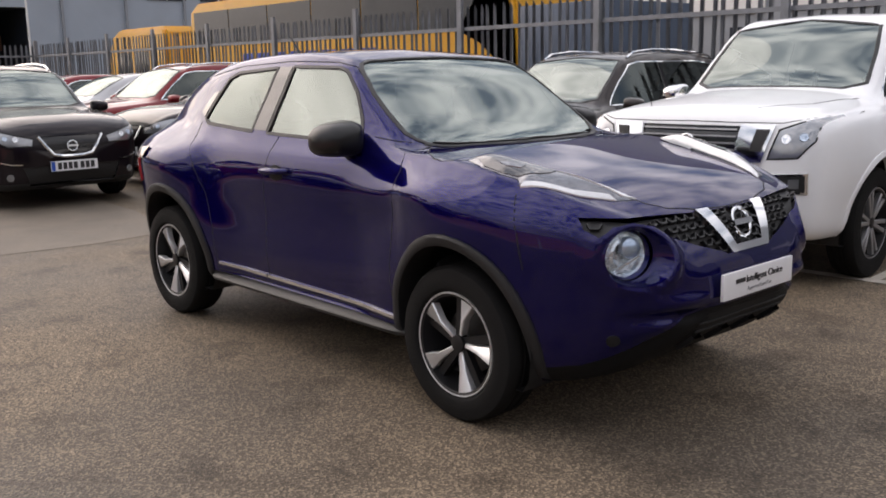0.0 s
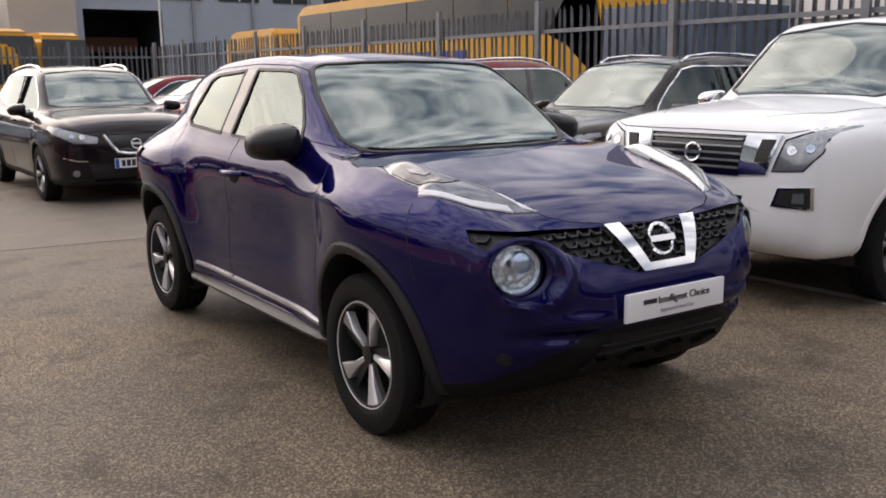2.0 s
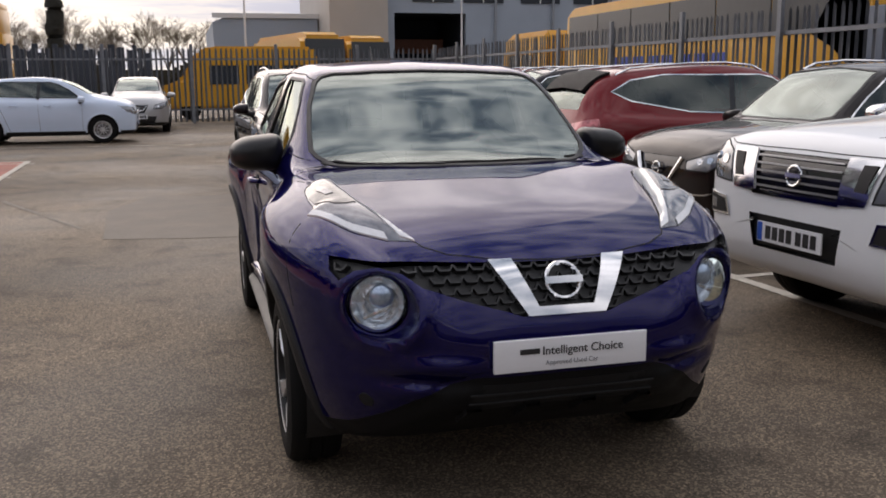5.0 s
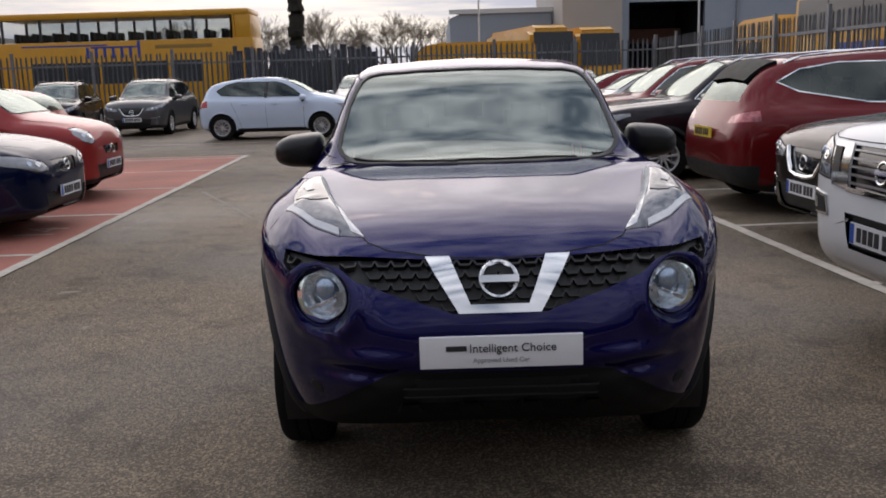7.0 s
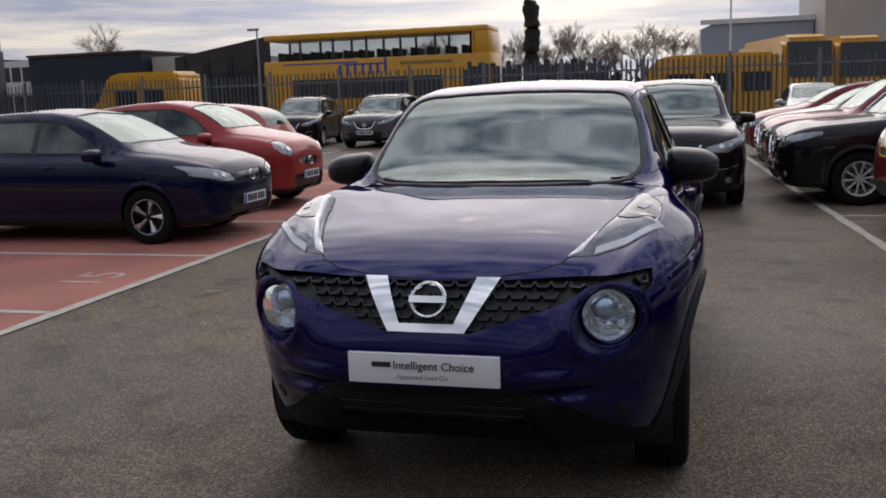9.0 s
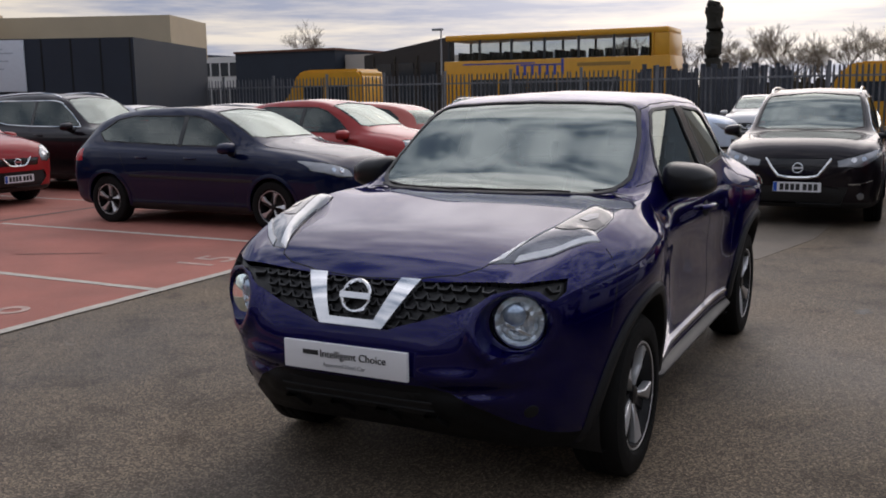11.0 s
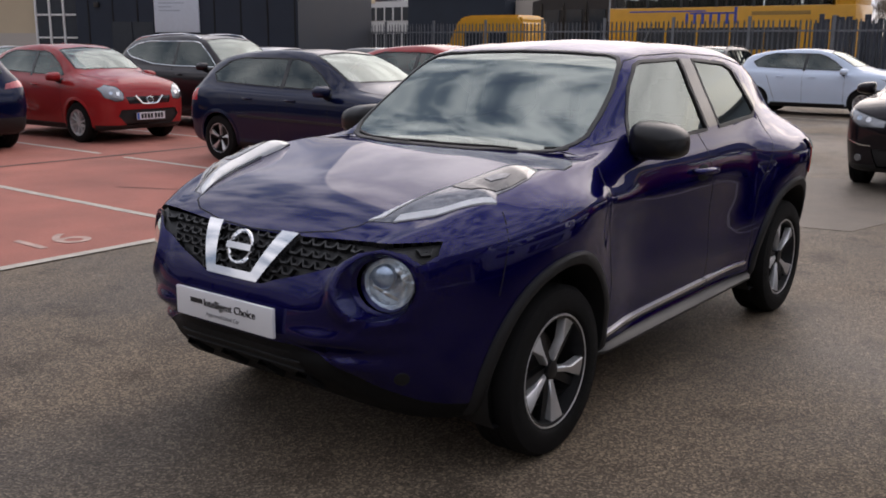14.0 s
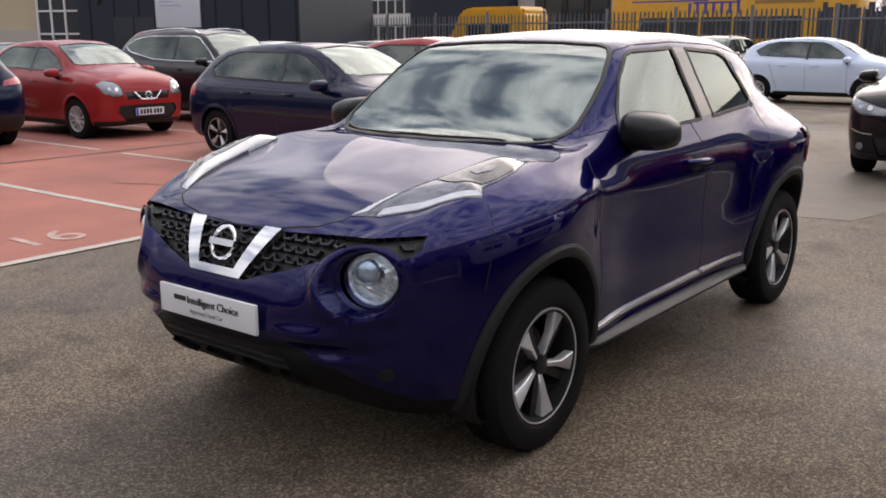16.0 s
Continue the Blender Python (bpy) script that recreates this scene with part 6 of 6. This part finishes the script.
part("rear_sweep", bm, M_BUS_DARK, CO, "dark sweep at the coach's end")
slabs(CO, "fleet_mark", [((9.98, 13.0 + k * 0.75, 1.72), (10.01, 13.55 + k * 0.75, 1.95)) for k in range(8)], M_BLUE)
part("roof_pod", boxes(((10.3, 12, 3.42), (12.2, 17, 3.62)), bevel=0.06), M_BUS, CO)
road_wheels(CO, [(10.2, 11.6), (10.2, 19.0), (12.3, 11.6), (12.3, 19.0)], 0.5)


def van(name, label, at, yaw, size, mat, glass_front=True, white_top=False):
    """A minibus or coach: bevelled body, windscreen, side panes, wheels."""
    L, W, H = size
    root = tagged(new(name), label, "bus")
    root.matrix_basis = pose(at[0], at[1], 0, 0, 0, yaw)
    bm = bmesh.new()
    prof = [(-L / 2, 0.35), (-L / 2 - 0.02, H * 0.42), (-L / 2 + 0.9, H * 0.55), (-L / 2 + 1.5, H * 0.94), (-L / 2 + 2.0, H), (L / 2 - 0.2, H), (L / 2, H * 0.9), (L / 2, 0.35)] if H < 3 else \
        [(-L / 2, 0.4), (-L / 2 - 0.1, H * 0.45), (-L / 2 + 0.25, H * 0.92), (-L / 2 + 0.8, H), (L / 2 - 0.4, H), (L / 2, H * 0.9), (L / 2, 0.4)]
    for x in (-W / 2, W / 2):
        for y, z in prof:
            bm.verts.new((x, y, z))
    v, n = list(bm.verts), len(prof)
    bm.faces.new(v[:n])
    bm.faces.new(v[n:][::-1])
    for k in range(n):
        j = (k + 1) % n
        bm.faces.new([v[k], v[j], v[n + j], v[n + k]])
    bmesh.ops.recalc_face_normals(bm, faces=bm.faces[:])
    bmesh.ops.bevel(bm, geom=bm.edges[:], offset=0.12 if H < 3 else 0.34, segments=4, affect="EDGES")
    part("body", bm, mat, root)
    if H >= 3:
        m = pose(0, -L / 2 + 0.06, H * 0.68, -8, 0, 0)
        bm = bmesh.new()
        box(bm, (-W / 2 + 0.15, -0.03, -H * 0.24), (W / 2 - 0.15, 0.03, H * 0.22), m)
        part("windscreen", bm, M_BUS_DARK, root)
    else:
        m = pose(0, -L / 2 + 1.16, H * 0.745, -36, 0, 0)
        bm = bmesh.new()
        box(bm, (-W / 2 + 0.18, -0.03, -H * 0.18), (W / 2 - 0.18, 0.03, H * 0.18), m)
        part("windscreen", bm, M_BUS_DARK, root)
    k, y = 0, -L / 2 + (1.9 if H < 3 else 1.0)
    while y + 1.2 < L / 2:
        for s in (-1, 1):
            slabs(root, "window", [((s * W / 2 - 0.02, y, H * 0.48), (s * W / 2 + 0.02, y + 1.05, H * 0.74))], M_WINDOW)
        y += 1.3
    r = 0.36 if H < 3 else 0.48
    road_wheels(root, [(s * (W / 2 - 0.15), y) for s in (-1, 1) for y in (-L / 2 + 1.2, L / 2 - 1.4)], r)
    return root


van("yellow_minibus", "yellow minibus behind the back fence", (0.75, 31.0), -90, (5.8, 2.0, 2.58), M_BUS)
van("parked_coach", "yellow coach with dark windscreen beyond the fence", (5.35, 51.4), 10, (11, 2.5, 3.9), M_BUS)
van("parked_coach", "yellow coach with dark windscreen beyond the fence", (8.15, 52.0), 8, (11, 2.5, 3.75), M_BUS)
van("yellow_truck", "yellow lorry-like minibus beyond the coach", (11.4, 26.8), 180, (5.6, 2.2, 2.95), M_BUS)
van("yellow_van", "yellow van behind the back fence", (-22.6, 31.2), -90, (5.0, 2.0, 2.85), M_BUS)
tagged(part("blue_container", boxes(((9.0, 5.6, 0.0), (11.4, 7.6, 2.5)), bevel=0.02), M_CONTAINER), "blue steel container behind the fence", "container")

# warehouse with a deep loading door
WH = tagged(new("warehouse"), "grey clad warehouse with a dark loading door", "building")
slabs(WH, "wall", [((12.5, 60, 0), (13.2, 60.4, 13)), ((18.4, 60, 0), (60, 60.4, 13)), ((13.2, 60, 5.85), (18.4, 60.4, 13)), ((12.5, 60.4, 0), (12.9, 90, 13)), ((12.5, 89.6, 0), (60, 90, 13))], M_GREYWALL)
slabs(WH, "stair_block", [((8.5, 58.8, 0), (12.5, 75, 15))], M_STONE)
part("roof", boxes(((12.3, 59.8, 13), (60.2, 90.2, 13.3))), M_ROOF, WH)
part("loading_bay", boxes(((13.2, 68, 0), (18.4, 68.3, 5.85)), ((13.2, 60.4, 5.85), (18.4, 68, 6.0)), ((18.4, 60.4, 0), (18.6, 68, 6))), M_DARKWALL, WH)
part("stored_crate", boxes(((13.6, 64, 3.2), (17.8, 66, 4.2))), M_BROWN, WH)
for x in (14.5, 18.2, 22.5, 26.6, 30.7, 36, 42):
    win = part("window", boxes(((x, 59.93, 6.6), (x + 3.0, 60.02, 8.0))), M_WINDOW, WH)
    part("window_frame", boxes(((x, 59.90, 7.25), (x + 3.0, 59.94, 7.33)), ((x + 1.45, 59.90, 6.6), (x + 1.53, 59.94, 8.0))), M_WHITE, win, smooth=False)
for x in (20.5, 24.9, 29.3, 34.5, 40):
    part("downpipe", boxes(((x, 59.8, 0), (x + 0.16, 59.96, 13))), M_ROOF, WH)

SH = tagged(new("low_shed"), "low grey industrial shed with a shallow roof", "building")
bm = bmesh.new()
for x, z in ((1.2, 0), (1.0, 5.3), (2.0, 5.75), (8.4, 5.75), (8.4, 0)):
    bm.verts.new((x, 64, z))
for x, z in ((1.2, 0), (1.0, 5.3), (2.0, 5.75), (8.4, 5.75), (8.4, 0)):
    bm.verts.new((x, 84, z))
v = list(bm.verts)
bm.faces.new(v[:5])
bm.faces.new(v[5:][::-1])
for k in range(5):
    bm.faces.new([v[k], v[(k + 1) % 5], v[5 + (k + 1) % 5], v[5 + k]])
bmesh.ops.recalc_face_normals(bm, faces=bm.faces[:])
part("wall", bm, M_GREYWALL, SH, smooth=False)
part("roof_edge", boxes(((1.0, 63.85, 5.62), (8.5, 64.0, 5.95))), M_WHITE, SH)

# long dark building beyond the side fence, white band under its eaves
RB = tagged(new("side_building"), "dark grey building with a pale window band beyond the fence", "building")
part("wall", boxes(((20, -14, 0), (30, 17, 7.5))), M_ROOF, RB)
slabs(RB, "window_band", [((19.94, -12 + k * 3.0, 2.75), (20.02, -9.6 + k * 3.0, 3.35)) for k in range(9)], M_WHITE)
slabs(RB, "dark_door", [((19.93, -11 + k * 6.0, 0), (20.03, -8 + k * 6.0, 2.4)) for k in range(4)], M_DARKWALL)

# pitched timber building beside the double-decker
PB = tagged(new("pitched_building"), "dark timber-clad building with a pitched roof", "building")
bm = bmesh.new()
for y in (44, 58):
    d = (y - 44) * 0.55
    for x, z in ((-28.5, 0), (-28.5, 4.1), (-22.6, 5.04), (-22.4, 5.0), (-22.4, 0)):
        bm.verts.new((x - d, y, z))
v = list(bm.verts)
bm.faces.new(v[:5])
bm.faces.new(v[5:][::-1])
for k in range(5):
    bm.faces.new([v[k], v[(k + 1) % 5], v[5 + (k + 1) % 5], v[5 + k]])
bmesh.ops.recalc_face_normals(bm, faces=bm.faces[:])
part("wall", bm, M_TIMBER, PB, smooth=False)
slabs(PB, "window", [((-27.6 + k * 1.5, 43.94, 1.4), (-26.6 + k * 1.5, 44.02, 3.6)) for k in range(4)], M_WINDOW)
slabs(PB, "batten", [((-27.9 + k * 1.5, 43.93, 0.5), (-27.8 + k * 1.5, 44.0, 4.0)) for k in range(4)], M_STEP)
LPST = tagged(new("lamp_post"), "slim grey street lamp post", "lamp post")
part("pole", tube([(-21.2, 40, 0), (-21.2, 40, 5.1)], [0.07, 0.04], 8), M_ROOF, LPST)
part("lamp_head", boxes(((-21.7, 39.9, 5.06), (-21.1, 40.1, 5.18)), bevel=0.03), M_ROOF, LPST)
for x, y, z in ((2.8, 60, 9.0), (16.3, 57, 9.5)):
    ob = tagged(part("flag_pole", tube([(x, y - 3, 0), (x, y - 3, z)], [0.08, 0.05], 8), M_WHITE), "slim pale mast before a building", "pole")

# low buildings at the far left
LB = tagged(new("brick_block"), "low dark brick building", "building")
part("wall", boxes(((-56, 50, 0), (-50.5, 60, 5.1))), M_BROWN, LB)
part("roof", boxes(((-56.1, 49.9, 5.1), (-50.4, 60, 5.25))), M_DARKWALL, LB)
OB = tagged(new("office_block"), "low white office block with a row of windows", "building")
part("wall", boxes(((-50.3, 52, 0), (-43.8, 62, 4.85))), M_WHITE, OB)
slabs(OB, "window", [((-50.0 + k * 0.9, 51.95, 3.4), (-49.3 + k * 0.9, 52.02, 4.4)) for k in range(7)] + [((-50.0 + k * 0.9, 51.95, 1.2), (-49.3 + k * 0.9, 52.02, 2.4)) for k in range(7)], M_WINDOW)
DB = tagged(new("dark_block"), "dark flat-roofed building beyond the fence", "building")
part("wall", boxes(((-43.3, 50, 0), (-34.6, 62, 4.9))), M_DARKWALL, DB)
part("roof", boxes(((-43.4, 49.9, 4.9), (-34.5, 62, 5.05))), M_BROWN, DB)
PBK = tagged(new("pale_block"), "pale rendered flat-roofed building", "building")
part("wall", boxes(((-34.4, 51, 0), (-28.6, 60, 4.6))), M_STONE, PBK)
slabs(PBK, "window", [((-32.0, 50.95, 2.6), (-30.2, 51.02, 3.6))], M_WINDOW)

# charcoal showroom, turned, with a pale sign sheet
CB = tagged(new("showroom"), "charcoal clad showroom with a pale sign sheet", "building")
CB.matrix_basis = pose(-32.2, 16.6, 0, 0, 0, 22.7)
part("wall", boxes(((0, 0, 0), (9.5, 8, 3.82))), M_DARKWALL, CB)
sign = part("sign_panel", boxes(((3.55, -0.09, 1.95), (5.45, -0.01, 3.78)), bevel=0.01), M_SIGN, CB, "pale blue-white sign sheet with faint writing")
for k in range(7):
    part("writing_bar", boxes(((3.75, -0.096, 3.58 - k * 0.14), (4.3 + 0.95 * ((k * 7) % 5) / 5, -0.09, 3.62 - k * 0.14))), M_SIGN_INK, sign)
slabs(CB, "window", [((1.6 + k * 0.95, -0.03, 0.6), (2.5 + k * 0.95, 0.02, 2.35)) for k in range(2)], M_WINDOW)
slabs(CB, "wall_rib", [((0.55 + k * 1.1, -0.02, 0), (0.6 + k * 1.1, 0.01, 3.8)) for k in range(9)], M_GAP)
part("wall_lamp", boxes(((0.9, -0.12, 2.9), (1.1, 0.0, 3.1)), bevel=0.02), M_STEP, CB)
CR = tagged(new("cream_building"), "cream rendered building with tall lattice windows", "building")
CR.matrix_basis = pose(-34.5, 15.7, 0, 0, 0, 22.7)
part("wall", boxes(((-12, 0.5, 0), (1.6, 10, 5.6)), ((1.6, 9, 3.6), (10, 14, 5.4))), M_CREAM, CR, smooth=False)
part("plinth", boxes(((-12, 0.4, 0), (0.2, 0.5, 1.9))), M_STONE, CR)
win = part("lattice_window", boxes(((0.2, 0.42, 0.3), (2.2, 0.52, 5.0))), M_WINDOW, CR)
for k in range(4):
    part("glazing_bar", boxes(((0.2 + k * 0.66, 0.36, 0.3), (0.28 + k * 0.66, 0.43, 5.0))), M_WHITE, win, smooth=False)
for k in range(5):
    part("glazing_bar", boxes(((0.2, 0.37, 0.8 + k * 0.9), (2.2, 0.43, 0.87 + k * 0.9))), M_WHITE, win, smooth=False)

# the dead, ivy-clad trunk beyond the fence
bm = bmesh.new()
path = [(-5.62, 33, 0), (-5.60, 33, 1.5), (-5.66, 33, 3.0), (-5.60, 33, 4.0), (-5.66, 33, 4.9), (-5.62, 33, 5.1)]
tube(spline(path, 16).tolist(), [0.31 + 0.012 * math.sin(k * 0.55) - 0.09 * max(0, (k - 62) / 18) for k in range(81)], 18, bm)
for v in bm.verts:
    v.co += Vector((noise.noise(v.co * 2.4), noise.noise(v.co * 2.4 + Vector((9, 0, 0))), 0)) * 0.05 + Vector((noise.noise(v.co * 9), noise.noise(v.co * 9 + Vector((9, 0, 0))), 0)) * 0.05
tagged(part("dead_trunk", bm, M_IVY), "dark ivy-covered dead tree trunk", "tree")


# ---- bare winter trees ----
def bare_tree(name, height, spread, seed, label):
    """A leafless tree: trunk, limbs and twigs."""
    rnd = random.Random(seed)
    root = tagged(new(name), label, "tree", "bare trees on the skyline")
    trunk, crown = bmesh.new(), bmesh.new()

    def grow(bm, p, d, length, r, level):
        q = p + d * length * 0.5 + Vector((rnd.uniform(-1, 1), rnd.uniform(-1, 1), 0)) * length * 0.05
        e = p + d * length
        tube([p, q, e] if level < 4 else [p, e], [r, r * 0.8, r * 0.55] if level < 4 else [r, r * 0.6], 5 if level < 2 else 3, bm)
        if level >= 5:
            return
        for k in range(rnd.randint(3, 4) if level < 3 else rnd.randint(4, 5)):
            a = rnd.uniform(0, 2 * math.pi)
            tilt = rnd.uniform(0.35, 0.8) * spread
            nd = (d + Vector((math.cos(a) * tilt, math.sin(a) * tilt, rnd.uniform(-0.1, 0.25)))).normalized()
            grow(crown, p + d * length * rnd.uniform(0.55, 1.0), nd, length * rnd.uniform(0.58, 0.78), max(0.012, r * (0.52 if level < 1 else 0.40)), level + 1)
    grow(trunk, Vector((0, 0, 0)), Vector((0, 0, 1)), height * 0.36, height * 0.022, 0)
    part("trunk", trunk, M_BARK, root)
    part("crown", crown, M_BARK, root, "fan of bare twigs")
    return root


oaks = [bare_tree("bare_tree", 10.5, 0.9, 3 + k, "leafless winter tree with fine twigs") for k in range(3)]
spots = [(-20, 100, 0.83), (-15.5, 98, 0.75), (-11.5, 101, 0.93), (-7.5, 99, 0.79), (-4.6, 102, 0.90), (1.0, 97, 0.79), (4.0, 104, 0.66), (-24, 103, 0.83), (-13.4, 106, 0.83),
         (-70.5, 100, 1.2), (-27.5, 100, 0.95), (-31, 104, 0.83), (-9.6, 95, 0.66), (-17.6, 94, 0.62), (-54, 105, 0.66), (-90, 110, 0.83), (30, 40, 0.75), (33, 44, 0.66), (-18.8, 108, 0.91), (-10.0, 109, 0.87), (-6.2, 107, 0.91), (-2.6, 105, 0.83), (-0.8, 110, 0.87), (-22.0, 107, 0.83), (-13.0, 112, 0.95), (-16.6, 111, 0.91), (2.6, 109, 0.83)]
for k, (x, y, s) in enumerate(spots):
    if k < 3:
        oaks[k].matrix_basis = pose(x, y, 0, 0, 0, 40 * k) @ Matrix.Diagonal((s, s, s, 1))
    else:
        t = copy_thing(oaks[k % 3], pose(x, y, 0, 0, 0, 67 * k))
        t.scale = (s, s, s)

# hedge and scrub along the horizon
bm = bmesh.new()
rnd = random.Random(5)
for k in range(1500):
    x = rnd.uniform(-110, 60)
    y = rnd.uniform(84, 96)
    h = 2.2 + 1.6 * noise.noise(Vector((x * 0.15, 0, 0))) + rnd.uniform(-0.5, 1.0)
    a = Vector((x, y, 0))
    for q in range(3):
        tip = a + Vector((rnd.uniform(-0.9, 0.9), rnd.uniform(-0.6, 0.6), h * rnd.uniform(0.6, 1.0)))
        side = Vector((rnd.uniform(0.15, 0.5), rnd.uniform(-0.2, 0.2), 0))
        bm.faces.new([bm.verts.new(a - side), bm.verts.new(a + side), bm.verts.new(tip + side * 0.5), bm.verts.new(tip - side * 0.5)])
tagged(part("scrub_hedge", bm, M_HEDGE, smooth=False), "brown winter scrub along the horizon", "hedge", kind="stuff")
bm = bmesh.new()
box(bm, (-130, 97, 0), (0.5, 99, 2.3))
tagged(part("hedge_bank", bm, M_HEDGE, smooth=False), "dark bank under the hedge", "ground", kind="structure")
hoarding = tagged(new("dark_hoarding"), "dark slatted hoarding behind the fence", "hoarding", kind="structure")
rnd = random.Random(8)
x = -7.6
while x < -2.3:
    w = rnd.uniform(0.14, 0.24)
    part("board", boxes(((x, 29.2 + rnd.uniform(0, 0.04), 0), (x + w, 29.3, 2.6 + rnd.uniform(-0.28, 0.06)))), M_CONTAINER_DARK, hoarding, smooth=False)
    x += w + rnd.choice((0.012, 0.012, 0.02, 0.07))
part("board_rail", boxes(((-7.6, 29.31, 0.6), (-2.3, 29.36, 0.7))), M_CONTAINER_DARK, hoarding, smooth=False)

# unseen wall added behind the camera: blocks low sky, darkens reflections on the cars
south = tagged(new("unseen_wall_south"), "unseen grey clad wall with glazed ground floor, added to darken reflections", "wall", kind="structure")
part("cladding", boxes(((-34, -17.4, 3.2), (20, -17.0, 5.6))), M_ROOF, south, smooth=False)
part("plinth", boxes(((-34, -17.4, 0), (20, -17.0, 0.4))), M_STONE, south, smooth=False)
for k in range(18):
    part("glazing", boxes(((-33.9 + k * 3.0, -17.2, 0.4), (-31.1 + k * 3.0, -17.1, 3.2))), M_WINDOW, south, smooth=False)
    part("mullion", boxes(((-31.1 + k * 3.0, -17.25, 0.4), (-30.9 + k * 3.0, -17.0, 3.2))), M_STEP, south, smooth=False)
